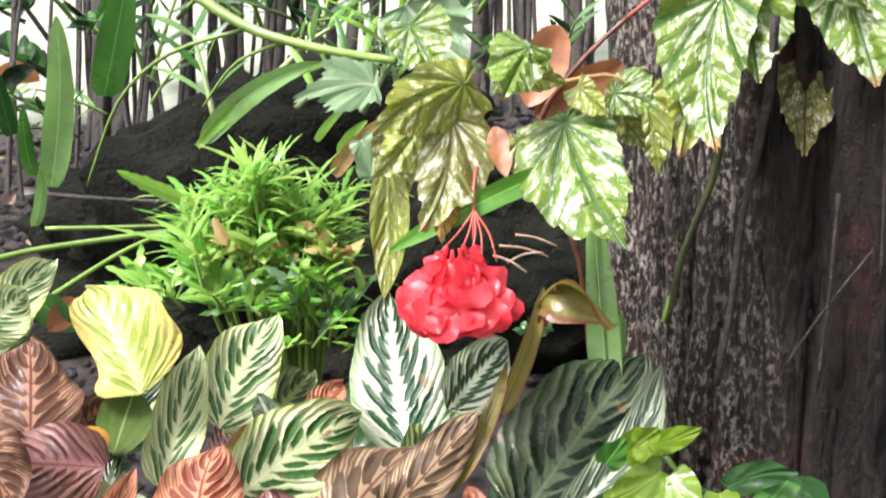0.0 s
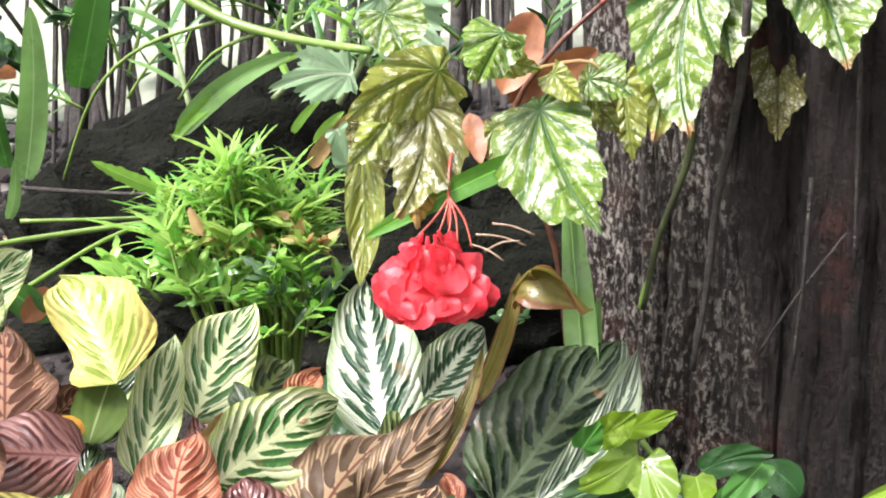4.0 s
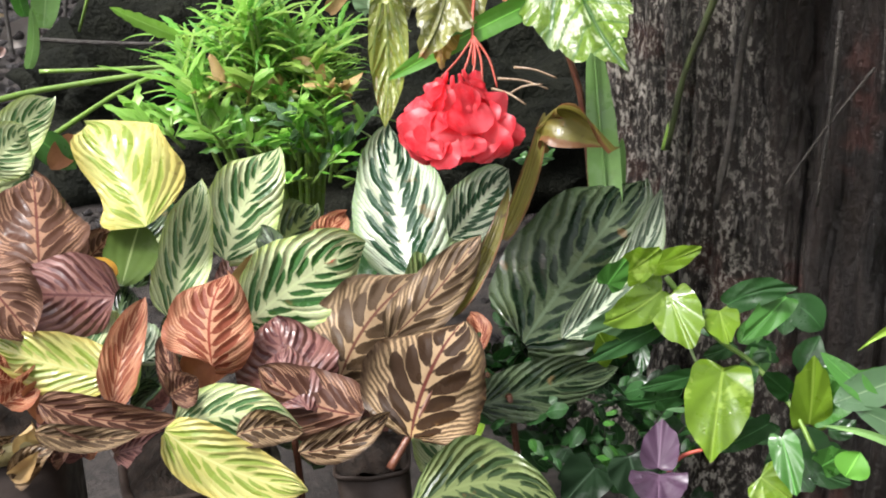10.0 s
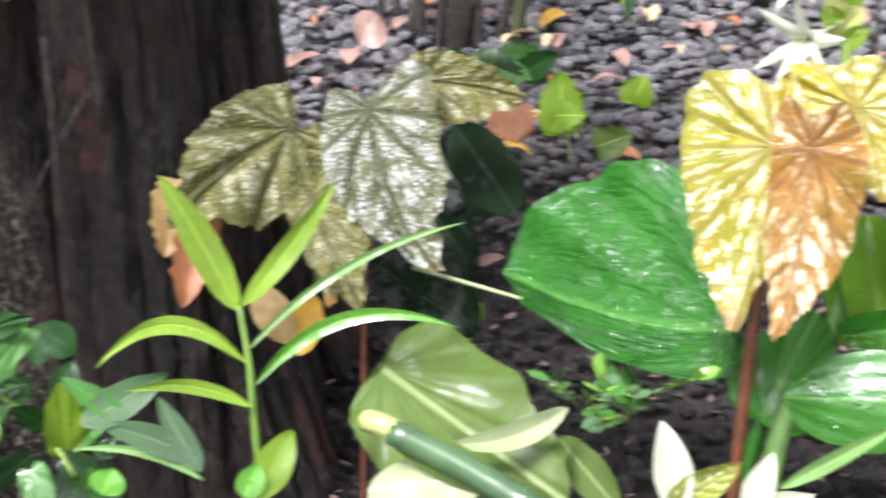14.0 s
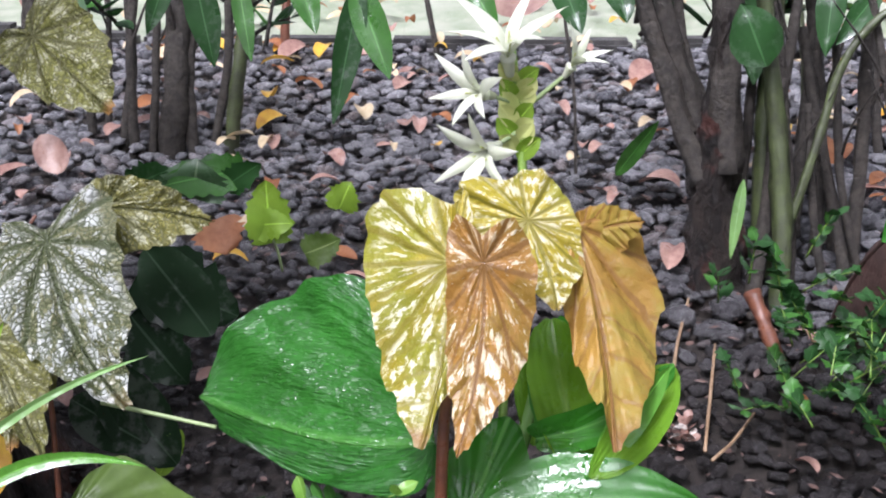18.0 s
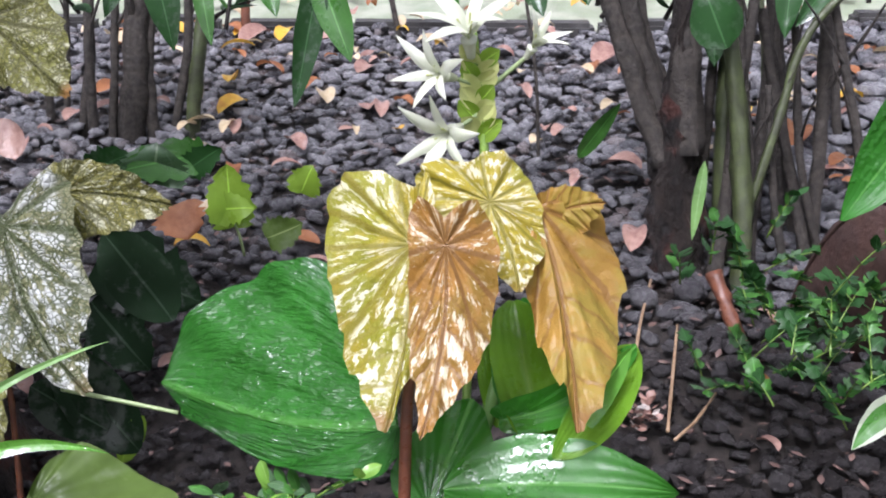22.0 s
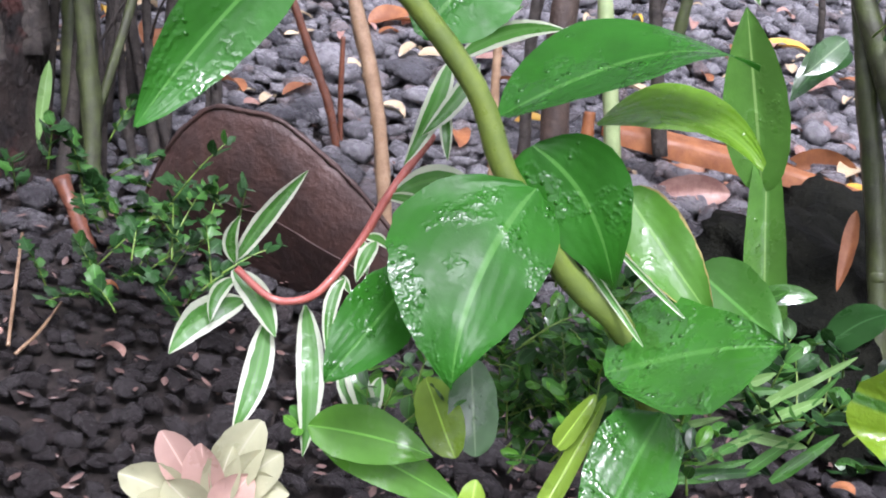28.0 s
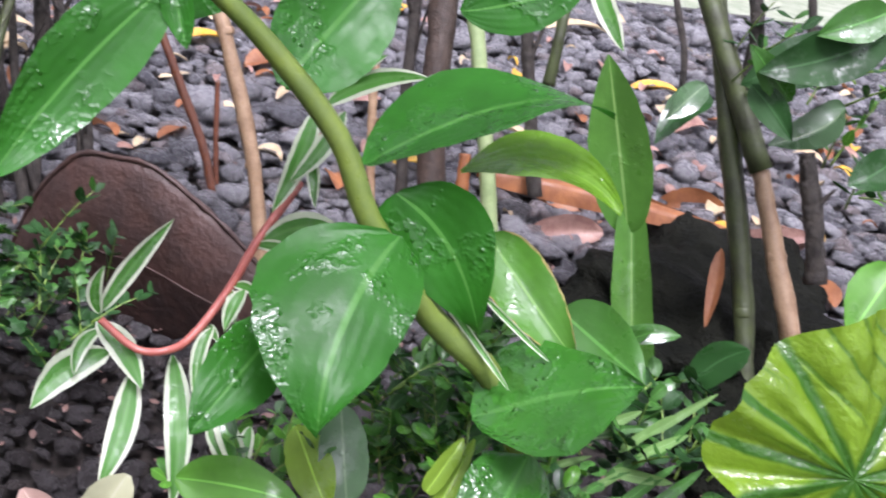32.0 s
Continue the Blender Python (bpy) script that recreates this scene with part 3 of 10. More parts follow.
def leaf_mesh(b, m, t, w, shape="oval", fold=0.15, nu=16, nv=8, seed=0, sides=(1.0, 1.0)):
    """A leaf from its stalk b over the middle m of its rib to its tip t; w: half its width, sideways. fold: how far the halves lift."""
    b, m, t, w = Vector(b), Vector(m), Vector(t), Vector(w)
    rise, fall, lobe, wave, teeth = SHAPES[shape]
    freq = 44 if nu > 10 else 22
    top = max((i / 100) ** rise * (1 - i / 100) ** fall for i in range(1, 100))
    ctrl = 2 * m - (b + t) / 2
    length, half = (t - b).length, w.length
    ph = noise.random() * 6.28 + seed
    twist, curl = (noise.random() - 0.5) * 1.0, noise.random() * 0.8
    flat, w0 = (t - b).cross(w).normalized() * half, w
    verts, uvs, faces = [], [], []
    for i in range(nu + 1):
        u = i / nu
        tw = twist * (u - 0.4)
        w = w0 * math.cos(tw) + flat * math.sin(tw)
        uu = min(max(u, 0.004), 0.996)
        prof = uu ** rise * (1 - uu) ** fall / top
        p = (1 - u) ** 2 * b + 2 * u * (1 - u) * ctrl + u * u * t
        tan = (2 * (1 - u) * (ctrl - b) + 2 * u * (t - ctrl)).normalized()
        n = tan.cross(w).normalized()
        for j in range(nv + 1):
            v = 2 * j / nv - 1
            a = abs(v)
            tooth = 1 + (teeth * math.sin(u * freq + ph) + teeth * 0.6 * math.sin(u * 23 + 2 * ph)) * (a > 0.9)
            lift = fold * half * a ** 1.3 * prof + wave * half * 2.2 * a * a * math.sin(u * 9 + v * 1.7 + ph)
            lift += 0.05 * half * math.sin(u * 5 + ph * 2 + v * 2) - curl * half * max(0.0, u - 0.7) ** 2 * 4
            tooth += 0.06 * a ** 8 * noise.noise(Vector((u * 11, v * 2, ph)))
            back = -lobe * length * (1 - u) ** 2 * (a * prof) ** 1.5
            verts.append(p + w * (v * prof * tooth * (sides[0] if v > 0 else sides[1])) + n * lift + tan * back)
            uvs.append((u, (v + 1) / 2))
    for i in range(nu):
        for j in range(nv):
            k = i * (nv + 1) + j
            faces.append((k, k + 1, k + nv + 2, k + nv + 1))
    return mesh_of(verts, faces, uvs)


# rounded leaves: how far the lobes reach behind the stalk, depth of the notch, pointedness, teeth
ROUNDS = dict(wing=(0.24, 0.16, 1.62, 0.03), ear=(0.24, 0.16, 1.28, 0.022), heart=(0.16, 0.14, 1.25, 0.0), round=(0.10, 0.05, 0.8, 0.0), maple=(0.12, 0.10, 1.0, 0.02))


def round_mesh(b, m, t, w, shape, fold, around=44, rings=11, polar=True, sides=(1.0, 1.0), reach=None):
    """A broad leaf whose lobes close round its stalk b; the rib runs over m to the tip t; w: half its width."""
    b, m, t, w = Vector(b), Vector(m), Vector(t), Vector(w)
    back, notch, point, teeth = ROUNDS[shape]
    back = back if reach is None else reach
    ctrl, half = 2 * m - (b + t) / 2, w.length
    length = (t - b).length
    ph = noise.random() * 6.28
    lean = 0.16 * math.copysign(1, math.sin(ph)) if shape == "wing" and sides == (1.0, 1.0) else 0.0
    verts, uvs, faces = [], [], []
    for i in range(rings + 1):
        s = i / rings
        for j in range(2 * around + 1):
            phi = 3.14159 * (j / around - 1)
            a = abs(phi)
            x = (0.5 + 0.5 * math.cos(a)) ** 1.1 * (1 + back) - back + notch * max(0.0, (a - 2.5) / 0.64) ** 2
            y = math.sin(a) ** 0.8 * (1 - (0.36 if shape in ("wing", "ear") else 0.22) * math.cos(a)) * min(1.0, (a / 1.1) ** (point - 0.55)) / 1.07
            rim = 1 + teeth * (math.sin(a * 19 + ph) + 0.6 * math.sin(a * 33 + 2 * ph)) * s ** 3
            rim = 1 + (rim - 1) * min(1.0, a / 0.7)
            rim += 0.07 * min(1.0, a / 0.7) * s ** 3 * noise.noise(Vector((math.cos(phi) * 3, math.sin(phi) * 3, ph)))
            x, y = x * s * rim, math.copysign(y, phi) * s * rim * (1 + lean * math.copysign(1, phi))
            if shape == "maple":
                lobes = 0.13 * math.cos(a * 4.6) * s ** 2 - 0.06 * s ** 3 * math.sin(a * 26)
                x, y = x * (1 + lobes), y * (1 + lobes)
            u = max(x, 0.0)
            p = (1 - u) ** 2 * b + 2 * u * (1 - u) * ctrl + u * u * t
            tan = (2 * (1 - u) * (ctrl - b) + 2 * u * (t - ctrl)).normalized()
            if x < 0:
                p = p + tan * (x * length)
            n = tan.cross(w).normalized()
            lift = fold * half * abs(y) ** 1.4 + half * (0.09 if shape == "wing" else 0.08) * s * s * math.sin(a * 7 + ph) + half * (0.045 if shape == "round" else 0.0) * s ** 3 * math.sin(phi * 4 + ph * 2) + half * (0.004 if shape == "heart" else 0.02) * s * math.sin(a * 17 + ph) + half * 0.06 * s * math.sin(phi * 2 + ph * 3)
            lift -= half * 0.10 * max(0.0, -x) * 4
            if polar:
                gap = abs((math.atan2(0.42 * y, x) / 6.2832 * 11 + 20.5) % 1.0 - 0.5)
                lift += half * (0.2 * min(gap, 0.3) * min(1.0, 2.2 * s) + 0.05 * s * noise.noise(Vector((x * 7, y * 5, ph))))
            verts.append(p + w * (y * (sides[0] if y > 0 else sides[1])) + n * lift)
            uvs.append((x if polar else u, (y + 1) / 2))
    row = 2 * around + 1
    for i in range(rings):
        for j in range(2 * around):
            k = i * row + j
            faces.append((k, k + row, k + row + 1, k + 1))
    return mesh_of(verts, faces, uvs)


def leaf(plant, b, m, t, w, shape, fold, mat, label="", name="leaf", nu=16, nv=8, sides=(1.0, 1.0), back=None):
    if shape in ROUNDS:
        polar = mat.startswith("beg") or mat == "caladium"
        return part(name, round_mesh(b, m, t, w, shape, fold, polar=polar, sides=sides, reach=back), M[mat], plant, label)
    if shape == "cal":
        fold += (noise.random() - 0.5) * 0.5
    return part(name, leaf_mesh(b, m, t, w, shape, fold, nu, nv, sides=sides), M[mat], plant, label)


def tube_mesh(points, radii, sides=8, rough=0.0, rings=4):
    """A round stem through the points, with its radius at each."""
    pts = [Vector(p) for p in points]
    line, rad = [], []
    for i in range(len(pts) - 1):
        p0, p1, p2, p3 = pts[max(i - 1, 0)], pts[i], pts[i + 1], pts[min(i + 2, len(pts) - 1)]
        for s in range(rings):
            f = s / rings
            line.append(0.5 * (2 * p1 + (p2 - p0) * f + (2 * p0 - 5 * p1 + 4 * p2 - p3) * f * f + (3 * p1 - p0 - 3 * p2 + p3) * f ** 3))
            rad.append(radii[i] * (1 - f) + radii[i + 1] * f)
    line.append(pts[-1])
    rad.append(radii[-1])
    verts, faces = [], []
    for i, p in enumerate(line):
        d = (line[min(i + 1, len(line) - 1)] - line[max(i - 1, 0)]).normalized()
        side = d.cross(Vector((0.31, 0.77, 0.55))).normalized()
        up = side.cross(d)
        for k in range(sides):
            a = 6.2832 * k / sides
            r = rad[i] * (1 + rough * noise.noise(Vector((i * 0.9, k * 1.3, p.x * 9))))
            verts.append(p + (side * math.cos(a) + up * math.sin(a)) * r)
    for i in range(len(line) - 1):
        for k in range(sides):
            k2 = (k + 1) % sides
            faces.append((i * sides + k, i * sides + k2, (i + 1) * sides + k2, (i + 1) * sides + k))
    faces.append(tuple(range(sides))[::-1])
    faces.append(tuple(range((len(line) - 1) * sides, len(line) * sides)))
    return mesh_of(verts, faces)


def stem(plant, points, r0, r1, mat, label="", name="stem", rough=0.05, sides=8):
    n = len(points)
    return part(name, tube_mesh(points, [r0 + (r1 - r0) * i / (n - 1) for i in range(n)], sides, rough), M[mat], plant, label)


def ground_z(x, y):
    return 0.1 * min(max(0.0, math.hypot(x, y) - 1.3), 2.7)


def sprig(plant, foot, tip, n, size, mats, rng, shape="oval", slim=0.3, stalk="greenstem", name="leaflet"):
    """A thin stalk with leaflets in pairs along it."""
    foot, tip = Vector(foot), Vector(tip)
    d = tip - foot
    bend = foot + d * 0.5 + Vector((0, 0, 0.12 * d.length))
    pts = [foot, foot * 0.25 + bend * 0.5 + tip * 0.25, tip]
    part("stalk", tube_mesh(pts, [size * 0.06, size * 0.045, size * 0.025], 5, 0.0, 3), M[stalk], plant)
    way = d.normalized()
    side = way.cross(Vector((0, 0, 1)) + Vector((rng.uniform(-0.5, 0.5), rng.uniform(-0.5, 0.5), 0))).normalized()
    for k in range(n):
        u = (k // 2 + 1) / (n // 2)
        p = (1 - u) ** 2 * pts[0] + 2 * u * (1 - u) * (2 * pts[1] - (pts[0] + pts[2]) / 2) + u * u * pts[2]
        o = (side * (1 if k % 2 else -1) + way * rng.uniform(0.3, 1.0) + Vector((rng.uniform(-0.4, 0.4), rng.uniform(-0.4, 0.4), rng.uniform(-0.2, 0.5)))).normalized()
        ln = size * rng.uniform(0.7, 1.15)
        w = o.cross(Vector((rng.uniform(-0.5, 0.5), rng.uniform(-0.8, 0.2), 1))).normalized() * ln * slim
        part(name, leaf_mesh(p, p + o * ln * 0.5 + Vector((0, 0, ln * 0.08)), p + o * ln, w, shape, 0.25, 6, 4), M[rng.choice(mats)], plant)


def bush(plant, places, n, size, mats, seed, shape="oval", slim=0.3, spread=0.05, rise=0.06, stalk="greenstem"):
    """Sprigs that start round the line from places[0] to places[1]."""
    rng = random.Random(seed)
    a, b = Vector(places[0]), Vector(places[1])
    for k in range(n):
        p = a.lerp(b, rng.random()) + Vector((rng.uniform(-1, 1), rng.uniform(-1, 1), rng.uniform(-0.6, 0.6))) * spread
        tip = p + Vector((rng.uniform(-1, 1), rng.uniform(-1, 0.6), rng.uniform(0.1, 1.2))) * rise
        sprig(plant, p, tip, 8, size, mats, rng, shape, slim, stalk)


def tufted_shrub(plant, centre, right, reach, seed):
    """Branch ends, each with a whorl of narrow toothed leaves."""
    rng = random.Random(seed)
    centre, right = Vector(centre), Vector(right)
    for k in range(34):
        a = rng.uniform(0, 6.28)
        r = rng.random() ** 0.5
        end = centre + right * (math.cos(a) * r * reach) + Vector((0, 0, 1)) * (math.sin(a) * r * reach * 0.75) + right.cross(Vector((0, 0, 1))) * rng.uniform(-0.06, 0.04)
        foot = Vector((centre.x + right.x * 0.1 * math.cos(a) * reach, centre.y, 0.1))
        part("branch", tube_mesh([foot, (foot + end) / 2 + Vector((0, 0, 0.01)), end], [0.004, 0.0035, 0.0025], 6, 0.1, 4), M["greenstem"], plant)
        axis = (end - foot + Vector((0, -0.05, 0))).normalized()
        s1 = axis.cross(Vector((0.3, 1, 0.2))).normalized()
        s2 = s1.cross(axis)
        for q in range(17):
            b = 2.4 * q + k
            lift = rng.uniform(0.1, 1.2)
            o = (s1 * math.cos(b) + s2 * math.sin(b) + axis * lift).normalized()
            ln = rng.uniform(0.045, 0.095)
            p = end - axis * 0.05 * (q / 14)
            w = o.cross(axis + Vector((0.01, 0.02, 0.03))).normalized() * ln * rng.uniform(0.036, 0.055)
            part("leaf", leaf_mesh(p, p + o * ln * 0.5 + axis * 0.004, p + o * ln - Vector((0, 0, 0.02 * rng.random())), w, "cut", 0.35, 14, 2), M[rng.choice(("euph", "euph", "euph_pale", "bright"))], plant)



# ---- ground ----
def build_ground():
    verts, faces = [], []
    radii = [0.0, 0.3, 0.6, 0.9, 1.1, 1.3] + [1.3 + 0.1 * i for i in range(1, 28)] + [4.2, 4.6, 5.5, 8, 14, 30, 80, 300]
    n = 96
    for r in radii:
        for k in range(n):
            a = 6.2832 * k / n
            x, y = r * math.sin(a), r * math.cos(a)
            z = ground_z(x, y) - 0.012 + 0.025 * noise.noise(Vector((x * 3, y * 3, 0))) * (r < 4)
            verts.append((x, y, z))
    for i in range(len(radii) - 1):
        for k in range(n):
            k2 = (k + 1) % n
            faces.append((i * n + k2, i * n + k, (i + 1) * n + k, (i + 1) * n + k2))
    g = part("ground", mesh_of(verts, faces), M["soil"])
    return tagged(g, "dark wet garden soil with pale turf beyond", "ground", kind="structure")


ground = build_ground()

# ---- tree trunk ----
def build_trunk():
    """A wide wet trunk with upright ridges and a flaring foot."""
    x0, y0 = TRUNK
    n, rows = 220, 150
    verts, faces = [], []
    for i in range(rows + 1):
        z = -0.05 + 1.9 * i / rows
        flare = 0.07 * math.exp(-max(z, 0) / 0.16)
        for k in range(n):
            a = 6.2832 * k / n
            p = Vector((math.cos(a), math.sin(a), 0))
            r = 0.222 + flare * (1 + 0.8 * math.sin(5 * a + 1)) + 0.02 * math.sin(3 * a + 0.6) + 0.014 * math.sin(7 * a + z * 0.7)
            r += 0.020 * noise.noise(Vector((a * 6, a * 3, z * 1.6))) + 0.010 * noise.noise(Vector((a * 22, z * 6, 3)))
            r += 0.005 * noise.noise(Vector((a * 60, z * 28, 9)))
            verts.append((x0 + p.x * r + 0.02 * z, y0 + p.y * r + 0.03 * z, z))
    for i in range(rows):
        for k in range(n):
            k2 = (k + 1) % n
            faces.append((i * n + k, i * n + k2, (i + 1) * n + k2, (i + 1) * n + k))
    t = thing("tree", (x0, y0, 0), "broad wet dark tree trunk with rough ridged bark", "tree")
    part("trunk", mesh_of(verts, faces), M["bark"], t)
    rng = random.Random(3)
    for k in range(26):
        a = radians(-175 + 6.6 * k + rng.uniform(-2, 2))
        pts, rad = [], []
        for i in range(9):
            z = 0.02 + 1.7 * i / 8
            flare = 0.07 * math.exp(-z / 0.16)
            b = a + 0.05 * math.sin(i * 1.1 + k) - 0.10 * (i / 8) * (k % 3 == 0)
            r = 0.217 + flare * (1 + 0.8 * math.sin(5 * b + 1)) + 0.02 * math.sin(3 * b + 0.6) + 0.014 * math.sin(7 * b + z * 0.7)
            pts.append((x0 + math.cos(b) * r + 0.02 * z, y0 + math.sin(b) * r + 0.03 * z, z))
            rad.append(rng.uniform(0.006, 0.02))
        part("bark_ridge", tube_mesh(pts, rad, 8, 0.5, 7), M["bark"], t)


build_trunk()


def cane_stem(foot, top, r, mat="darkstem"):
    """One upright stem with joints, standing in the ground."""
    foot, top = Vector(foot), Vector(top)
    t = thing("bamboo" if mat in ("cane", "greycane") else "sapling", foot, {"darkstem": "thin dark wet upright stem", "greycane": "mossy green jointed cane in the gravel", "cane": "tan jointed cane in the gravel", "brownstem": "thin red-brown upright stem", "woodstem": "stout brown wet upright stem",
                                   "rust": "rusty dead upright stalk", "greenstem": "thin green upright stem", "palestem": "pale green upright stalk"}[mat], "stem", "upright stems in the bed")
    d = top - foot
    side = Vector((noise.random() - 0.5, noise.random() - 0.5, 0)) * 0.08 * d.length
    pts = [foot - Vector((0, 0, 0.03)), foot + d * 0.33 + side, foot + d * 0.66 + side * 0.6, top]
    part("stalk", tube_mesh(pts, [r * 1.15, r, r, r * 0.85], 8, 0.3, 7), M[mat], t)
    if mat == "darkstem" and r > 0.006:
        for k in range(2):
            p = foot + d * (0.45 + 0.2 * k) + side * 0.8
            o = Vector((noise.random() - 0.5, noise.random() - 0.5, 0.9)) * d.length * 0.3
            part("twig", tube_mesh([p, p + o * 0.5 + side * 0.3, p + o], [r * 0.4, r * 0.3, r * 0.12], 6, 0.3, 4), M[mat], t)
    if mat in ("cane", "greycane"):
        for k in range(2, 6):
            p = foot + d * ((k + 0.5 * noise.random()) / 6.8) + side * (0.9 if k < 5 else 0.6)
            part("joint", tube_mesh([p - d.normalized() * r * 0.5, p, p + d.normalized() * r * 0.5], [r * 0.9, r * 1.0, r * 0.9], 8, 0.1, 2), M[mat], t)
    return t


def boulder(at, size, label, seed):
    b = bmesh.new()
    bmesh.ops.create_icosphere(b, subdivisions=5, radius=1.0)
    for v in b.verts:
        p = v.co.copy()
        v.co *= 1 + 0.38 * noise.noise(p * 1.9 + Vector((seed, 0, 0))) + 0.16 * noise.noise(p * 6 + Vector((0, seed, 0))) + 0.09 * noise.noise(p * 15 + Vector((seed, seed, 0)))
        v.co = Vector((v.co.x * size[0], v.co.y * size[1], v.co.z * size[2]))
    for f in b.faces:
        f.smooth = True
    ob = part("boulder", b, M["rock"])
    ob.matrix_basis = pose(at[0], at[1], ground_z(*at) + size[2] * 0.1)
    return tagged(ob, label, "rock")

roots = thing("aerial_roots", (0.323, 1.162, 0.000), "thin aerial roots and a green vine hanging down the trunk", "root")
stem(roots, [(0.294, 1.036, 0.606), (0.287, 1.041, 0.560), (0.266, 1.059, 0.493), (0.253, 1.072, 0.417)], 0.0036, 0.0027, "greycane", name="root", rough=0.30)
stem(roots, [(0.333, 1.012, 0.708), (0.328, 1.015, 0.632), (0.311, 1.025, 0.532), (0.301, 1.031, 0.434), (0.291, 1.039, 0.364)], 0.0040, 0.0030, "darkstem", name="root", rough=0.30)
stem(roots, [(0.420, 0.985, 0.695), (0.421, 0.985, 0.583), (0.422, 0.985, 0.472)], 0.0022, 0.0016, "darkstem", name="root", rough=0.30)
stem(roots, [(0.414, 0.986, 0.504), (0.374, 0.995, 0.446), (0.344, 1.007, 0.390)], 0.0015, 0.0011, "darkstem", name="root", rough=0.30)
stem(roots, [(0.384, 0.992, 0.555), (0.380, 0.993, 0.473), (0.372, 0.996, 0.375)], 0.0023, 0.0017, "darkstem", name="root", rough=0.30)
stem(roots, [(0.280, 1.047, 0.708), (0.279, 1.048, 0.620), (0.283, 1.044, 0.565)], 0.0018, 0.0013, "darkstem", name="root", rough=0.30)

# ---- prayer plant in pots ----
calathea = thing("prayer_plant", (-0.137, 0.933, 0.000), "prayer plant with striped green, rust and maroon leaves", "plant")
leaf(calathea, (-0.313, 0.939, 0.416), (-0.320, 0.983, 0.444), (-0.326, 1.026, 0.476), (-0.041, -0.011, 0.007), "cal", -0.20, "cal_brown", "brown striped underside of a leaf")
leaf(calathea, (-0.384, 0.976, 0.401), (-0.402, 1.010, 0.427), (-0.418, 1.045, 0.456), (-0.020, -0.010, 0.002), "cal", -0.10, "cal_brown")
leaf(calathea, (-0.358, 0.930, 0.369), (-0.382, 0.948, 0.387), (-0.404, 0.957, 0.407), (-0.011, -0.007, -0.015), "cal", 0.30, "cal_tan")
leaf(calathea, (-0.357, 0.972, 0.389), (-0.383, 0.987, 0.400), (-0.409, 1.002, 0.411), (-0.005, -0.005, -0.011), "cal", 0.50, "straw")
leaf(calathea, (-0.381, 0.900, 0.352), (-0.395, 0.920, 0.372), (-0.417, 0.938, 0.390), (-0.015, -0.003, -0.007), "cal", 0.20, "cal_tan")
leaf(calathea, (-0.349, 1.087, 0.451), (-0.391, 1.104, 0.467), (-0.439, 1.120, 0.478), (0.007, 0.037, 0.009), "cal", 0.20, "cal_green")
leaf(calathea, (-0.392, 1.048, 0.438), (-0.412, 1.066, 0.456), (-0.438, 1.083, 0.470), (-0.013, -0.005, -0.011), "cal", 0.20, "cal_mid")
leaf(calathea, (-0.354, 0.863, 0.343), (-0.376, 0.869, 0.355), (-0.401, 0.871, 0.362), (0.001, -0.005, -0.012), "cal", 0.30, "cal_orange")
leaf(calathea, (-0.276, 0.858, 0.329), (-0.293, 0.874, 0.341), (-0.308, 0.902, 0.356), (-0.011, -0.002, -0.005), "cal", 0.50, "cal_green")
leaf(calathea, (-0.096, 0.850, 0.306), (-0.114, 0.879, 0.323), (-0.118, 0.908, 0.340), (-0.023, -0.002, -0.004), "cal", -0.10, "cal_maroon")
leaf(calathea, (-0.201, 0.874, 0.314), (-0.212, 0.895, 0.336), (-0.218, 0.923, 0.351), (-0.010, -0.001, -0.002), "cal", 0.60, "cal_brown")
leaf(calathea, (-0.249, 0.915, 0.395), (-0.298, 0.920, 0.400), (-0.347, 0.923, 0.405), (-0.005, -0.016, -0.032), "cal", 0.10, "cal_maroon", "maroon underside of a leaf")
leaf(calathea, (-0.231, 0.989, 0.426), (-0.249, 1.027, 0.462), (-0.293, 1.087, 0.499), (-0.041, 0.008, -0.024), "cal", 0.15, "cal_yellow", "yellow-green striped leaf", sides=(0.62, 1.42))
leaf(calathea, (-0.250, 0.947, 0.390), (-0.245, 0.977, 0.405), (-0.239, 1.008, 0.421), (-0.021, -0.001, 0.010), "oval", 0.15, "olive")
leaf(calathea, (-0.172, 1.022, 0.370), (-0.151, 1.073, 0.408), (-0.119, 1.122, 0.444), (-0.031, 0.003, 0.019), "cal", 0.25, "cal_green")
leaf(calathea, (-0.218, 0.957, 0.348), (-0.205, 1.017, 0.387), (-0.191, 1.076, 0.432), (-0.024, -0.001, 0.009), "cal", 0.40, "cal_green")
leaf(calathea, (-0.144, 1.058, 0.342), (-0.118, 1.100, 0.356), (-0.091, 1.141, 0.371), (-0.023, 0.007, 0.023), "cal", 0.15, "cal_mid")
leaf(calathea, (-0.146, 0.927, 0.350), (-0.099, 0.983, 0.362), (-0.042, 1.034, 0.367), (-0.022, 0.015, 0.037), "cal", 0.20, "cal_green")
leaf(calathea, (0.001, 1.038, 0.326), (-0.009, 1.110, 0.378), (-0.008, 1.179, 0.437), (-0.048, -0.001, -0.003), "cal", 0.15, "cal_white")
leaf(calathea, (-0.172, 0.873, 0.343), (-0.173, 0.905, 0.372), (-0.159, 0.937, 0.399), (-0.036, -0.002, 0.011), "cal", -0.20, "cal_orange", "rust-coloured underside of a leaf")
leaf(calathea, (-0.111, 0.881, 0.300), (-0.116, 0.903, 0.328), (-0.121, 0.923, 0.358), (-0.043, -0.007, -0.002), "cal", -0.10, "cal_maroon")
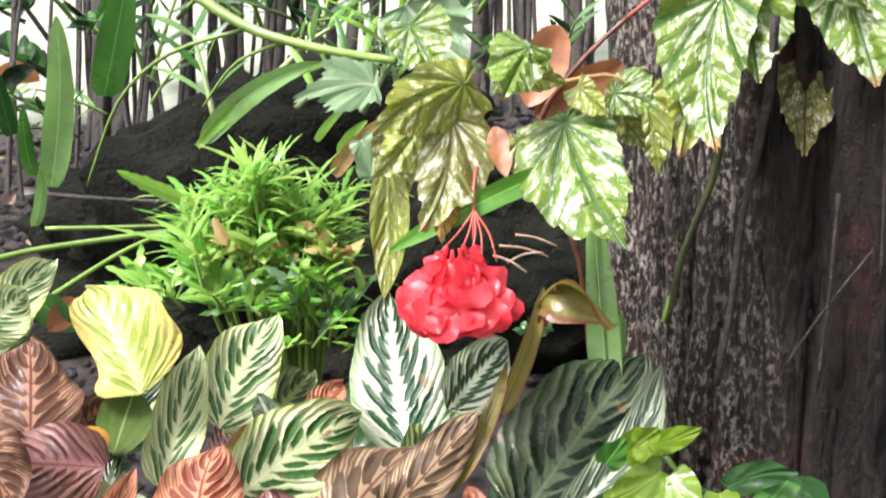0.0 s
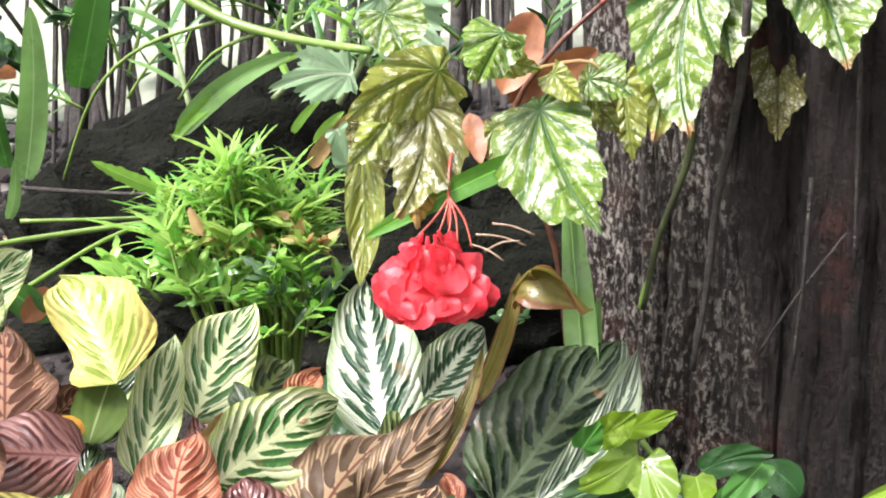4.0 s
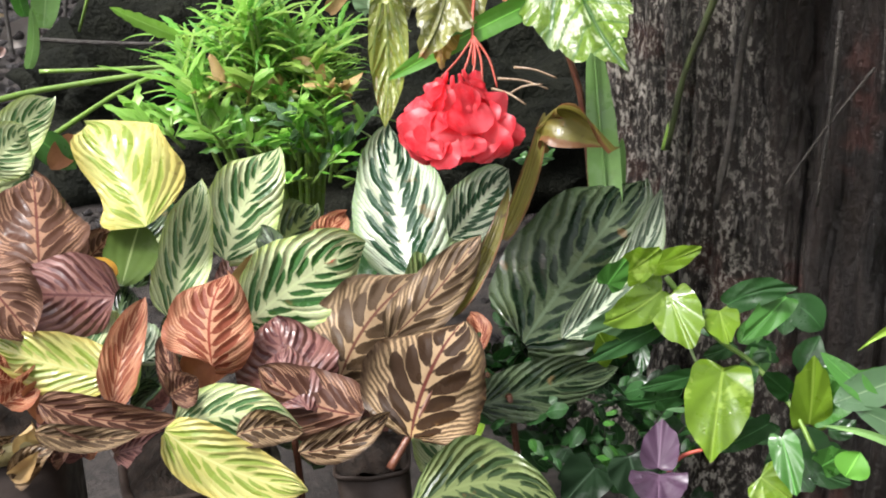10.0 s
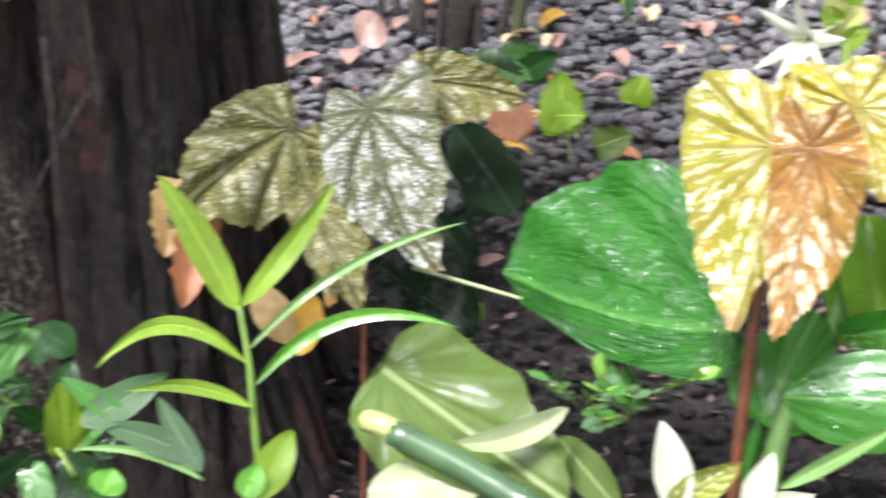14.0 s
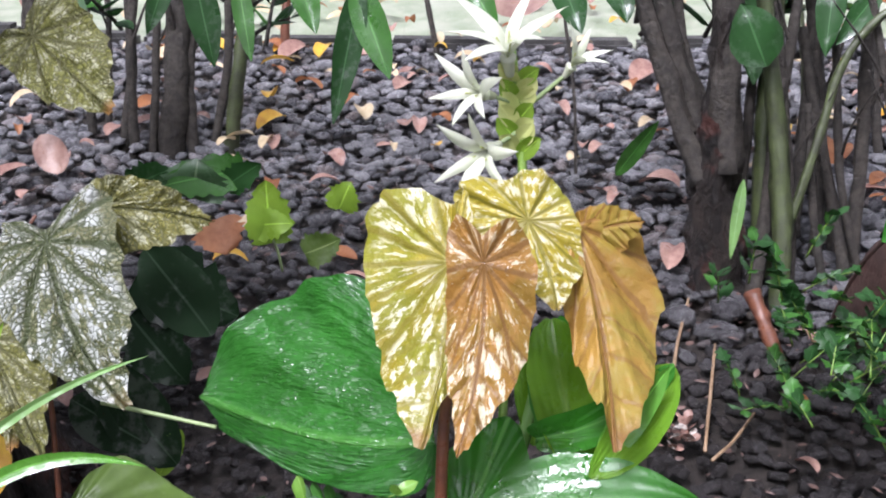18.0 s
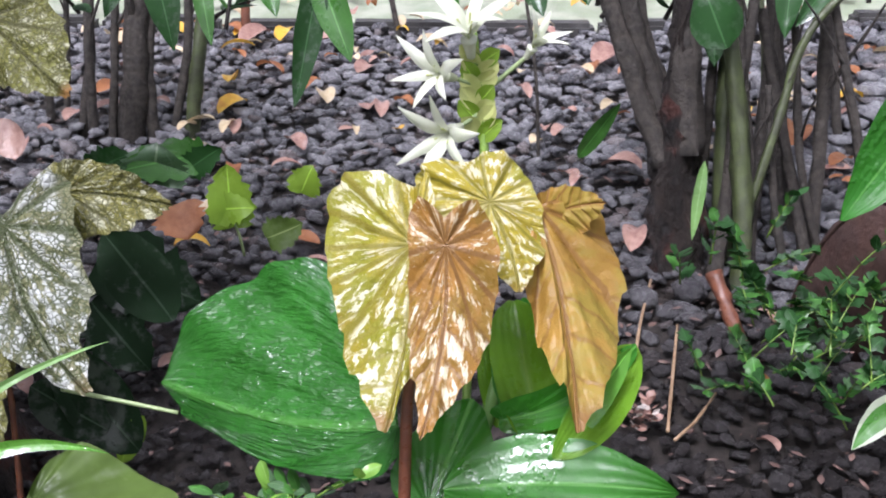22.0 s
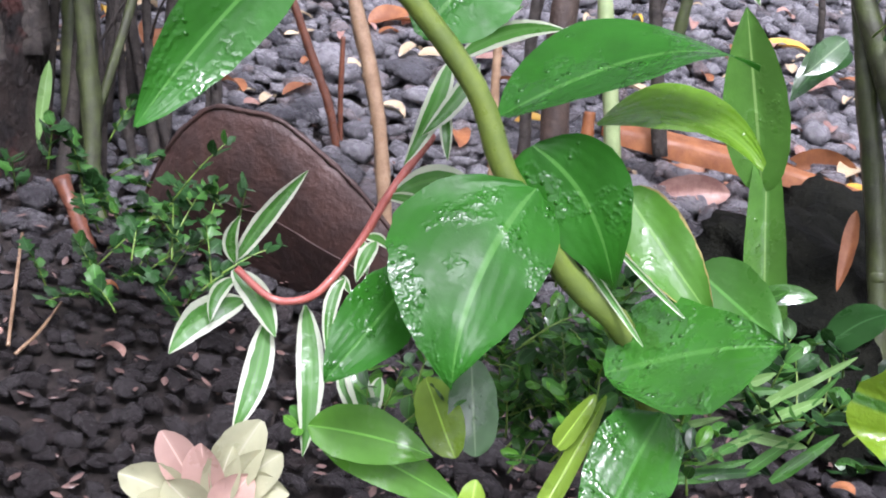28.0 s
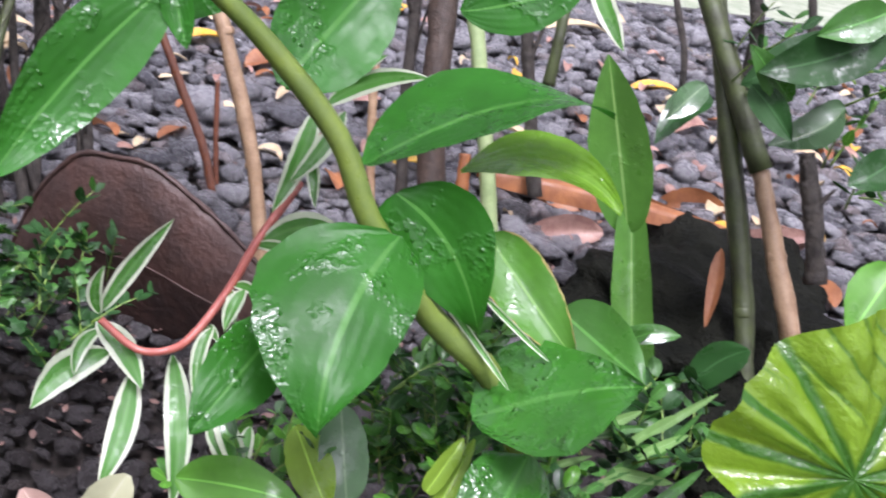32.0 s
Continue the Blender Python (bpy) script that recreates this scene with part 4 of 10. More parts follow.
leaf(calathea, (-0.054, 0.849, 0.296), (-0.100, 0.859, 0.309), (-0.136, 0.875, 0.336), (-0.016, -0.015, -0.022), "cal", -0.10, "cal_brown")
leaf(calathea, (-0.073, 0.908, 0.299), (-0.041, 0.951, 0.332), (0.008, 0.986, 0.357), (-0.033, 0.013, 0.028), "cal", -0.15, "cal_tan", "tan striped underside of a leaf")
leaf(calathea, (-0.026, 0.897, 0.336), (0.019, 0.924, 0.366), (0.061, 0.950, 0.402), (-0.017, 0.008, 0.016), "cal", -0.10, "cal_tan")
leaf(calathea, (-0.015, 0.822, 0.287), (0.004, 0.860, 0.321), (0.038, 0.893, 0.350), (-0.046, 0.014, 0.023), "cal", -0.25, "cal_tan")
leaf(calathea, (-0.203, 0.827, 0.315), (-0.153, 0.838, 0.316), (-0.102, 0.835, 0.300), (0.002, 0.014, 0.022), "cal", -0.30, "cal_green")
leaf(calathea, (-0.152, 0.816, 0.310), (-0.126, 0.821, 0.311), (-0.101, 0.820, 0.304), (0.001, 0.008, 0.013), "cal", 0.30, "cal_tan")
leaf(calathea, (-0.205, 0.808, 0.325), (-0.156, 0.793, 0.293), (-0.099, 0.783, 0.274), (0.012, 0.014, 0.018), "cal", 0.25, "cal_yellow")
leaf(calathea, (-0.104, 0.807, 0.293), (-0.065, 0.817, 0.293), (-0.030, 0.833, 0.306), (-0.004, 0.007, 0.011), "cal", 0.40, "cal_tan")
leaf(calathea, (-0.018, 0.773, 0.251), (0.039, 0.790, 0.259), (0.094, 0.782, 0.238), (0.002, 0.022, 0.031), "cal", -0.20, "cal_mid")
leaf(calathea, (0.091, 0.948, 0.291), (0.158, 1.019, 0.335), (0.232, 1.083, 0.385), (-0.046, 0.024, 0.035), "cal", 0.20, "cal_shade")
# narrow silver leaf painted in for glare along the darker leaf's edge
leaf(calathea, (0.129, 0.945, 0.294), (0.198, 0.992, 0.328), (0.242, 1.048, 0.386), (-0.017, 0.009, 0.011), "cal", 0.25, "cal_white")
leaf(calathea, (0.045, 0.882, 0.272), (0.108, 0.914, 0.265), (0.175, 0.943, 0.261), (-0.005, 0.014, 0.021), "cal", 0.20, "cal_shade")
leaf(calathea, (-0.249, 0.859, 0.352), (-0.300, 0.867, 0.364), (-0.347, 0.878, 0.384), (-0.010, -0.014, -0.021), "cal", 0.15, "cal_yellow")
leaf(calathea, (-0.274, 0.884, 0.346), (-0.287, 0.916, 0.359), (-0.301, 0.948, 0.374), (-0.035, -0.013, -0.004), "cal", 0.15, "cal_green")
leaf(calathea, (-0.247, 0.829, 0.339), (-0.239, 0.865, 0.369), (-0.222, 0.901, 0.398), (-0.015, -0.000, 0.007), "cal", 0.60, "cal_orange")
leaf(calathea, (-0.299, 0.820, 0.355), (-0.252, 0.823, 0.332), (-0.200, 0.831, 0.322), (0.004, 0.009, 0.014), "cal", 0.60, "cal_brown")
leaf(calathea, (-0.300, 0.800, 0.341), (-0.263, 0.805, 0.327), (-0.225, 0.814, 0.323), (0.001, 0.006, 0.009), "cal", 0.60, "cal_tan")
leaf(calathea, (-0.380, 1.070, 0.465), (-0.360, 1.116, 0.485), (-0.333, 1.162, 0.502), (-0.016, 0.001, 0.019), "cal", 0.30, "cal_green")
leaf(calathea, (-0.382, 1.060, 0.469), (-0.362, 1.076, 0.482), (-0.343, 1.092, 0.495), (-0.016, 0.002, 0.022), "cal", 0.20, "cal_green")
leaf(calathea, (-0.293, 0.982, 0.395), (-0.279, 1.001, 0.403), (-0.264, 1.019, 0.411), (-0.012, 0.003, 0.015), "cal", 0.40, "cal_brown")
leaf(calathea, (-0.276, 0.940, 0.415), (-0.263, 0.941, 0.410), (-0.250, 0.942, 0.404), (0.003, 0.005, 0.008), "oval", 0.15, "litter_yellow")
leaf(calathea, (-0.353, 1.137, 0.472), (-0.336, 1.136, 0.454), (-0.319, 1.134, 0.435), (0.011, 0.006, 0.010), "lance", 0.15, "green")
leaf(calathea, (-0.339, 1.120, 0.442), (-0.329, 1.137, 0.452), (-0.318, 1.155, 0.463), (-0.009, 0.000, 0.009), "oval", 0.15, "rust")
leaf(calathea, (-0.203, 0.840, 0.339), (-0.192, 0.845, 0.342), (-0.181, 0.850, 0.346), (-0.007, 0.006, 0.014), "cal", 0.50, "cal_brown")
leaf(calathea, (-0.353, 0.910, 0.433), (-0.332, 0.895, 0.407), (-0.311, 0.879, 0.382), (0.026, 0.015, 0.012), "cal", 0.20, "cal_brown")
leaf(calathea, (-0.163, 0.983, 0.331), (-0.154, 0.996, 0.356), (-0.145, 1.008, 0.380), (-0.015, 0.000, 0.005), "cal", 0.60, "straw")
leaf(calathea, (0.029, 0.922, 0.340), (0.065, 0.952, 0.382), (0.091, 0.981, 0.431), (-0.007, 0.002, 0.004), "cal", 0.80, "withered", "withered straw-coloured leaf")
leaf(calathea, (-0.000, 1.003, 0.302), (0.023, 1.048, 0.325), (0.048, 1.092, 0.351), (-0.025, 0.006, 0.013), "cal", 0.20, "cal_mid")
leaf(calathea, (0.039, 1.042, 0.361), (0.071, 1.076, 0.379), (0.103, 1.108, 0.399), (-0.021, 0.009, 0.019), "cal", 0.30, "cal_white")
leaf(calathea, (-0.234, 0.903, 0.338), (-0.241, 0.919, 0.352), (-0.248, 0.936, 0.366), (-0.020, -0.006, -0.003), "cal", 0.30, "cal_white")
leaf(calathea, (-0.203, 0.924, 0.322), (-0.211, 0.942, 0.336), (-0.218, 0.959, 0.350), (-0.017, -0.005, -0.003), "cal", 0.30, "cal_dark")
leaf(calathea, (-0.095, 0.950, 0.295), (-0.081, 0.968, 0.306), (-0.067, 0.987, 0.318), (-0.022, 0.007, 0.016), "cal", 0.30, "cal_dark")
leaf(calathea, (-0.263, 0.859, 0.278), (-0.235, 0.859, 0.283), (-0.206, 0.858, 0.290), (-0.003, 0.008, 0.014), "cal", 0.42, "cal_maroon")
leaf(calathea, (-0.210, 0.872, 0.275), (-0.193, 0.860, 0.269), (-0.176, 0.858, 0.280), (0.001, 0.004, 0.006), "cal", 0.63, "cal_tan")
leaf(calathea, (-0.322, 0.849, 0.294), (-0.326, 0.845, 0.310), (-0.317, 0.844, 0.323), (-0.010, -0.003, 0.001), "cal", 0.50, "straw")
leaf(calathea, (-0.338, 0.851, 0.308), (-0.349, 0.838, 0.313), (-0.352, 0.836, 0.332), (-0.004, -0.005, -0.005), "cal", 0.86, "cal_tan")
leaf(calathea, (-0.331, 0.876, 0.346), (-0.341, 0.867, 0.359), (-0.335, 0.867, 0.376), (-0.009, -0.005, -0.002), "cal", 0.52, "cal_orange")
leaf(calathea, (-0.254, 0.848, 0.256), (-0.234, 0.840, 0.254), (-0.214, 0.837, 0.261), (0.001, 0.005, 0.007), "cal", 0.96, "cal_tan")
leaf(calathea, (-0.310, 0.847, 0.283), (-0.301, 0.850, 0.302), (-0.282, 0.850, 0.312), (-0.009, 0.002, 0.009), "cal", 0.59, "cal_brown")
leaf(calathea, (-0.283, 0.878, 0.320), (-0.273, 0.880, 0.338), (-0.268, 0.880, 0.358), (-0.009, -0.001, 0.004), "cal", 0.97, "cal_brown")
leaf(calathea, (-0.297, 0.864, 0.303), (-0.287, 0.864, 0.319), (-0.291, 0.861, 0.337), (-0.011, -0.003, 0.002), "cal", 0.43, "straw")
leaf(calathea, (-0.204, 0.896, 0.314), (-0.179, 0.900, 0.331), (-0.149, 0.894, 0.332), (-0.005, 0.008, 0.016), "cal", 0.71, "rust")
leaf(calathea, (-0.320, 0.863, 0.316), (-0.311, 0.868, 0.339), (-0.289, 0.868, 0.347), (-0.009, 0.002, 0.009), "cal", 0.42, "rust")
leaf(calathea, (-0.344, 0.864, 0.333), (-0.323, 0.867, 0.345), (-0.307, 0.870, 0.364), (-0.009, 0.002, 0.010), "cal", 0.73, "cal_orange")
leaf(calathea, (-0.308, 0.880, 0.339), (-0.315, 0.877, 0.358), (-0.328, 0.862, 0.362), (-0.003, -0.005, -0.007), "cal", 0.50, "straw")
leaf(calathea, (-0.202, 0.879, 0.283), (-0.204, 0.876, 0.299), (-0.199, 0.875, 0.315), (-0.009, -0.002, 0.001), "cal", 0.55, "litter_pink")
leaf(calathea, (-0.339, 0.832, 0.277), (-0.323, 0.837, 0.294), (-0.302, 0.838, 0.303), (-0.007, 0.003, 0.010), "cal", 0.48, "cal_tan")
leaf(calathea, (-0.209, 0.873, 0.276), (-0.192, 0.867, 0.280), (-0.176, 0.864, 0.288), (-0.001, 0.004, 0.007), "cal", 0.44, "cal_tan")
leaf(calathea, (-0.340, 0.835, 0.282), (-0.325, 0.833, 0.290), (-0.316, 0.833, 0.303), (-0.005, 0.002, 0.006), "cal", 0.81, "straw")
leaf(calathea, (-0.317, 0.864, 0.315), (-0.300, 0.860, 0.319), (-0.283, 0.853, 0.318), (0.001, 0.005, 0.008), "cal", 0.98, "cal_maroon")
leaf(calathea, (-0.281, 0.878, 0.318), (-0.289, 0.875, 0.338), (-0.304, 0.860, 0.344), (-0.004, -0.006, -0.008), "cal", 0.70, "litter_pink")
leaf(calathea, (-0.233, 0.885, 0.305), (-0.219, 0.881, 0.313), (-0.213, 0.879, 0.328), (-0.005, 0.001, 0.004), "cal", 0.82, "cal_maroon")
leaf(calathea, (-0.286, 0.854, 0.281), (-0.273, 0.856, 0.297), (-0.253, 0.851, 0.299), (-0.005, 0.004, 0.009), "cal", 0.51, "cal_orange")
leaf(calathea, (-0.287, 0.854, 0.281), (-0.296, 0.848, 0.296), (-0.292, 0.848, 0.314), (-0.007, -0.004, -0.002), "cal", 0.79, "cal_maroon")
leaf(calathea, (-0.234, 0.947, 0.291), (-0.225, 0.973, 0.302), (-0.211, 0.997, 0.311), (-0.010, 0.001, 0.007), "cal", 0.81, "cal_tan", nu=10, nv=6)
leaf(calathea, (0.039, 0.924, 0.207), (0.043, 0.948, 0.217), (0.047, 0.973, 0.229), (-0.009, 0.001, 0.001), "cal", 0.86, "lime", nu=10, nv=6)
leaf(calathea, (-0.085, 0.951, 0.255), (-0.075, 0.971, 0.258), (-0.067, 0.992, 0.264), (-0.008, 0.002, 0.005), "cal", 0.67, "cal_dark", nu=10, nv=6)
leaf(calathea, (-0.116, 0.945, 0.251), (-0.110, 0.970, 0.263), (-0.100, 0.995, 0.274), (-0.008, 0.001, 0.004), "cal", 0.61, "cal_tan", nu=10, nv=6)
leaf(calathea, (-0.304, 0.926, 0.289), (-0.325, 0.942, 0.299), (-0.336, 0.965, 0.314), (-0.012, -0.007, -0.005), "cal", 0.32, "cal_brown", nu=10, nv=6)
leaf(calathea, (-0.333, 0.902, 0.267), (-0.339, 0.925, 0.278), (-0.340, 0.949, 0.289), (-0.010, -0.002, 0.002), "cal", 0.47, "lime", nu=10, nv=6)
leaf(calathea, (-0.122, 0.990, 0.334), (-0.115, 1.010, 0.340), (-0.100, 1.027, 0.336), (-0.004, 0.002, 0.006), "cal", 0.80, "straw", nu=10, nv=6)
leaf(calathea, (-0.084, 0.966, 0.281), (-0.063, 0.984, 0.279), (-0.045, 1.004, 0.283), (-0.005, 0.004, 0.008), "cal", 0.58, "straw", nu=10, nv=6)
leaf(calathea, (-0.138, 0.927, 0.227), (-0.121, 0.947, 0.226), (-0.112, 0.971, 0.234), (-0.008, 0.004, 0.008), "cal", 0.46, "cal_dark", nu=10, nv=6)
leaf(calathea, (-0.125, 0.963, 0.284), (-0.104, 0.986, 0.289), (-0.079, 1.006, 0.291), (-0.007, 0.006, 0.012), "cal", 0.77, "lime", nu=10, nv=6)
leaf(calathea, (-0.215, 0.975, 0.335), (-0.204, 0.999, 0.345), (-0.184, 1.018, 0.342), (-0.005, 0.003, 0.008), "cal", 0.50, "cal_yellow", nu=10, nv=6)
leaf(calathea, (-0.169, 0.967, 0.304), (-0.157, 0.989, 0.309), (-0.152, 1.012, 0.320), (-0.010, 0.002, 0.006), "cal", 0.62, "cal_tan", nu=10, nv=6)
leaf(calathea, (0.050, 0.965, 0.275), (0.056, 0.988, 0.286), (0.049, 1.011, 0.296), (-0.012, 0.000, -0.001), "cal", 0.85, "cal_orange", nu=10, nv=6)
leaf(calathea, (-0.364, 0.921, 0.319), (-0.351, 0.939, 0.309), (-0.345, 0.962, 0.315), (-0.003, 0.002, 0.006), "cal", 0.78, "cal_tan", nu=10, nv=6)
leaf(calathea, (-0.148, 0.985, 0.332), (-0.131, 1.008, 0.340), (-0.108, 1.028, 0.341), (-0.006, 0.003, 0.009), "cal", 0.79, "straw", nu=10, nv=6)
leaf(calathea, (-0.258, 0.956, 0.318), (-0.239, 0.974, 0.311), (-0.226, 0.997, 0.317), (-0.005, 0.004, 0.011), "cal", 0.21, "cal_white", nu=10, nv=6)
leaf(calathea, (-0.262, 0.937, 0.287), (-0.262, 0.962, 0.301), (-0.253, 0.988, 0.312), (-0.009, -0.000, 0.004), "cal", 0.45, "lime", nu=10, nv=6)
leaf(calathea, (-0.119, 1.005, 0.366), (-0.127, 1.026, 0.379), (-0.138, 1.047, 0.391), (-0.012, -0.003, -0.004), "cal", 0.33, "cal_dark", nu=10, nv=6)
leaf(calathea, (-0.031, 0.961, 0.267), (-0.020, 0.987, 0.282), (-0.003, 1.011, 0.295), (-0.013, 0.003, 0.007), "cal", 0.53, "cal_yellow", nu=10, nv=6)
leaf(calathea, (-0.076, 0.934, 0.227), (-0.074, 0.960, 0.240), (-0.075, 0.986, 0.255), (-0.011, -0.000, 0.001), "cal", 0.69, "cal_green", nu=10, nv=6)
leaf(calathea, (-0.261, 0.931, 0.276), (-0.256, 0.954, 0.282), (-0.241, 0.971, 0.275), (-0.005, 0.002, 0.007), "cal", 0.82, "cal_dark", nu=10, nv=6)
leaf(calathea, (-0.149, 0.973, 0.309), (-0.153, 0.994, 0.317), (-0.146, 1.015, 0.323), (-0.009, -0.000, 0.002), "cal", 0.77, "straw", nu=10, nv=6)
leaf(calathea, (-0.086, 1.007, 0.363), (-0.076, 1.033, 0.382), (-0.056, 1.055, 0.394), (-0.014, 0.003, 0.009), "cal", 0.23, "cal_orange", nu=10, nv=6)
leaf(calathea, (-0.287, 0.938, 0.302), (-0.271, 0.960, 0.301), (-0.255, 0.983, 0.304), (-0.005, 0.003, 0.008), "cal", 0.69, "straw", nu=10, nv=6)
leaf(calathea, (-0.295, 0.972, 0.373), (-0.287, 0.992, 0.375), (-0.282, 1.013, 0.380), (-0.005, 0.001, 0.005), "cal", 0.28, "cal_dark", nu=10, nv=6)
leaf(calathea, (-0.337, 0.971, 0.402), (-0.329, 0.996, 0.415), (-0.333, 1.019, 0.433), (-0.013, -0.002, 0.005), "cal", 0.21, "cal_tan", nu=10, nv=6)
leaf(calathea, (-0.084, 0.971, 0.290), (-0.083, 0.996, 0.304), (-0.096, 1.019, 0.318), (-0.014, -0.002, -0.002), "cal", 0.69, "cal_tan", nu=10, nv=6)
leaf(calathea, (-0.109, 0.969, 0.290), (-0.088, 0.988, 0.290), (-0.073, 1.010, 0.297), (-0.007, 0.004, 0.009), "cal", 0.24, "straw", nu=10, nv=6)
leaf(calathea, (-0.014, 0.987, 0.314), (0.012, 1.003, 0.312), (0.034, 1.024, 0.321), (-0.007, 0.006, 0.012), "cal", 0.72, "cal_orange", nu=10, nv=6)
leaf(calathea, (-0.074, 0.957, 0.263), (-0.091, 0.978, 0.272), (-0.110, 0.998, 0.281), (-0.007, -0.004, -0.005), "cal", 0.55, "cal_white", nu=10, nv=6)
leaf(calathea, (-0.213, 0.964, 0.314), (-0.198, 0.980, 0.306), (-0.190, 1.002, 0.312), (-0.004, 0.003, 0.007), "cal", 0.71, "cal_dark", nu=10, nv=6)
leaf(calathea, (-0.318, 0.907, 0.265), (-0.309, 0.928, 0.266), (-0.311, 0.951, 0.274), (-0.006, 0.000, 0.004), "cal", 0.77, "cal_orange", nu=10, nv=6)
leaf(calathea, (-0.109, 0.981, 0.314), (-0.117, 1.003, 0.324), (-0.129, 1.022, 0.334), (-0.009, -0.003, -0.003), "cal", 0.76, "lime", nu=10, nv=6)
leaf(calathea, (-0.065, 0.982, 0.308), (-0.075, 1.005, 0.321), (-0.081, 1.028, 0.336), (-0.014, -0.003, -0.003), "cal", 0.56, "lime", nu=10, nv=6)
leaf(calathea, (-0.137, 1.005, 0.199), (-0.140, 1.035, 0.211), (-0.143, 1.066, 0.225), (-0.016, -0.002, 0.001), "cal", -0.10, "cal_green")
leaf(calathea, (0.047, 1.010, 0.194), (0.049, 1.044, 0.211), (0.044, 1.077, 0.230), (-0.021, -0.000, -0.002), "cal", 0.26, "cal_brown")
leaf(calathea, (-0.181, 1.062, 0.317), (-0.172, 1.092, 0.329), (-0.170, 1.121, 0.345), (-0.019, 0.000, 0.007), "cal", -0.12, "cal_maroon")
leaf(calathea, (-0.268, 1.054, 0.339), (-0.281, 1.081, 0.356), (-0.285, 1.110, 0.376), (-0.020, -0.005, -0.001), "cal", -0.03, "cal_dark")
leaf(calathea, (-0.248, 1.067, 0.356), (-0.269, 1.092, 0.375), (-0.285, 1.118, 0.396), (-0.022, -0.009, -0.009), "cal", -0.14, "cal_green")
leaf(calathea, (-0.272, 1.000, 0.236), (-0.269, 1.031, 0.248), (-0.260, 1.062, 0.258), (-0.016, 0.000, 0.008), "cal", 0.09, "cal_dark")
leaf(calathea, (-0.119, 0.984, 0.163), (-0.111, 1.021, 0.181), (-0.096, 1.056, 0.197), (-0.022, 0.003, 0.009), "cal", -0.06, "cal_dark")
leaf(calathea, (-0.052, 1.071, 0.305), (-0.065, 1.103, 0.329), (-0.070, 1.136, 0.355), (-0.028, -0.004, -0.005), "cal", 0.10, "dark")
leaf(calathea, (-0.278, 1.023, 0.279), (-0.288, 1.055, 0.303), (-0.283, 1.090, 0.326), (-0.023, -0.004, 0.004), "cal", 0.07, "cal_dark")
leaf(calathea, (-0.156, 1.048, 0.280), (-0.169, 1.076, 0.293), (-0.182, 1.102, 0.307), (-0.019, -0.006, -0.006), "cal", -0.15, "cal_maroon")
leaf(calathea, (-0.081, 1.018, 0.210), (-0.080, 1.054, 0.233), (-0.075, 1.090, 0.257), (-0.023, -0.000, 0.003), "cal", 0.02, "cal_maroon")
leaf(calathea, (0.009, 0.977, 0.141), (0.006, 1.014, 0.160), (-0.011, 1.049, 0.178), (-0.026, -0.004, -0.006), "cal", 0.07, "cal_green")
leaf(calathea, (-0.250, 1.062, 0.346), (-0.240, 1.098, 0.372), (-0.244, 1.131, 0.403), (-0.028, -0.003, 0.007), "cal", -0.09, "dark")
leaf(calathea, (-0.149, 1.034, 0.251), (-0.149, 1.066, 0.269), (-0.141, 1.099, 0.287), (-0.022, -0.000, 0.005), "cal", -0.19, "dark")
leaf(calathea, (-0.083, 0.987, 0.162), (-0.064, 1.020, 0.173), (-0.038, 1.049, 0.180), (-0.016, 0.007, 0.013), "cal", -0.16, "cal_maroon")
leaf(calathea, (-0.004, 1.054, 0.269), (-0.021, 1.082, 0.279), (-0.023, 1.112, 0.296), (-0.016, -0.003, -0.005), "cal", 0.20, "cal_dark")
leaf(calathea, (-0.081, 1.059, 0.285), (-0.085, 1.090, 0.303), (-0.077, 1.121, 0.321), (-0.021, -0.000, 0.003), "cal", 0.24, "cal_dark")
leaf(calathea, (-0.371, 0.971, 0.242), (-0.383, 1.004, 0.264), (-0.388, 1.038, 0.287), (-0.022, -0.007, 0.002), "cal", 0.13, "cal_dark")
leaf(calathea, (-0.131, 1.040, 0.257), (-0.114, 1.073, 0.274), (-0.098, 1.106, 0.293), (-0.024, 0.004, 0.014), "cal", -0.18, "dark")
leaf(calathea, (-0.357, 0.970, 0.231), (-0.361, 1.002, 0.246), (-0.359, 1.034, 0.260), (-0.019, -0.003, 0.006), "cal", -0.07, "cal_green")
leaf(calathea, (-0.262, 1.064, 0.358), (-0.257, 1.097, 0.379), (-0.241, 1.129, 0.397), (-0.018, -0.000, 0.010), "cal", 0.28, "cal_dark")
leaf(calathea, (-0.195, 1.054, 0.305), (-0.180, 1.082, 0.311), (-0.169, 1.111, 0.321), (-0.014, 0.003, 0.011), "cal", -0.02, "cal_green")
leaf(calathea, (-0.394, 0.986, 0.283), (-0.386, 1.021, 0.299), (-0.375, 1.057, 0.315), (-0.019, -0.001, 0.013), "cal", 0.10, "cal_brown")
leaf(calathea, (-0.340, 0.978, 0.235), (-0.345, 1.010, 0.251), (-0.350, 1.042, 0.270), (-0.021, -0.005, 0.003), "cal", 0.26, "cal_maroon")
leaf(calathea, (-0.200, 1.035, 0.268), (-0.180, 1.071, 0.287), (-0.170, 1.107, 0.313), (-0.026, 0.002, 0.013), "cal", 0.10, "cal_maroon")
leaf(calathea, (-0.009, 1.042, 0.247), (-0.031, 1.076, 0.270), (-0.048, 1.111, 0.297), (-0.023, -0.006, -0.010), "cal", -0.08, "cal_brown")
stem(calathea, [(-0.181, 0.895, 0.303), (-0.185, 0.901, 0.236), (-0.191, 0.875, 0.165)], 0.0030, 0.0036, "brownstem", name="leaf_stalk")
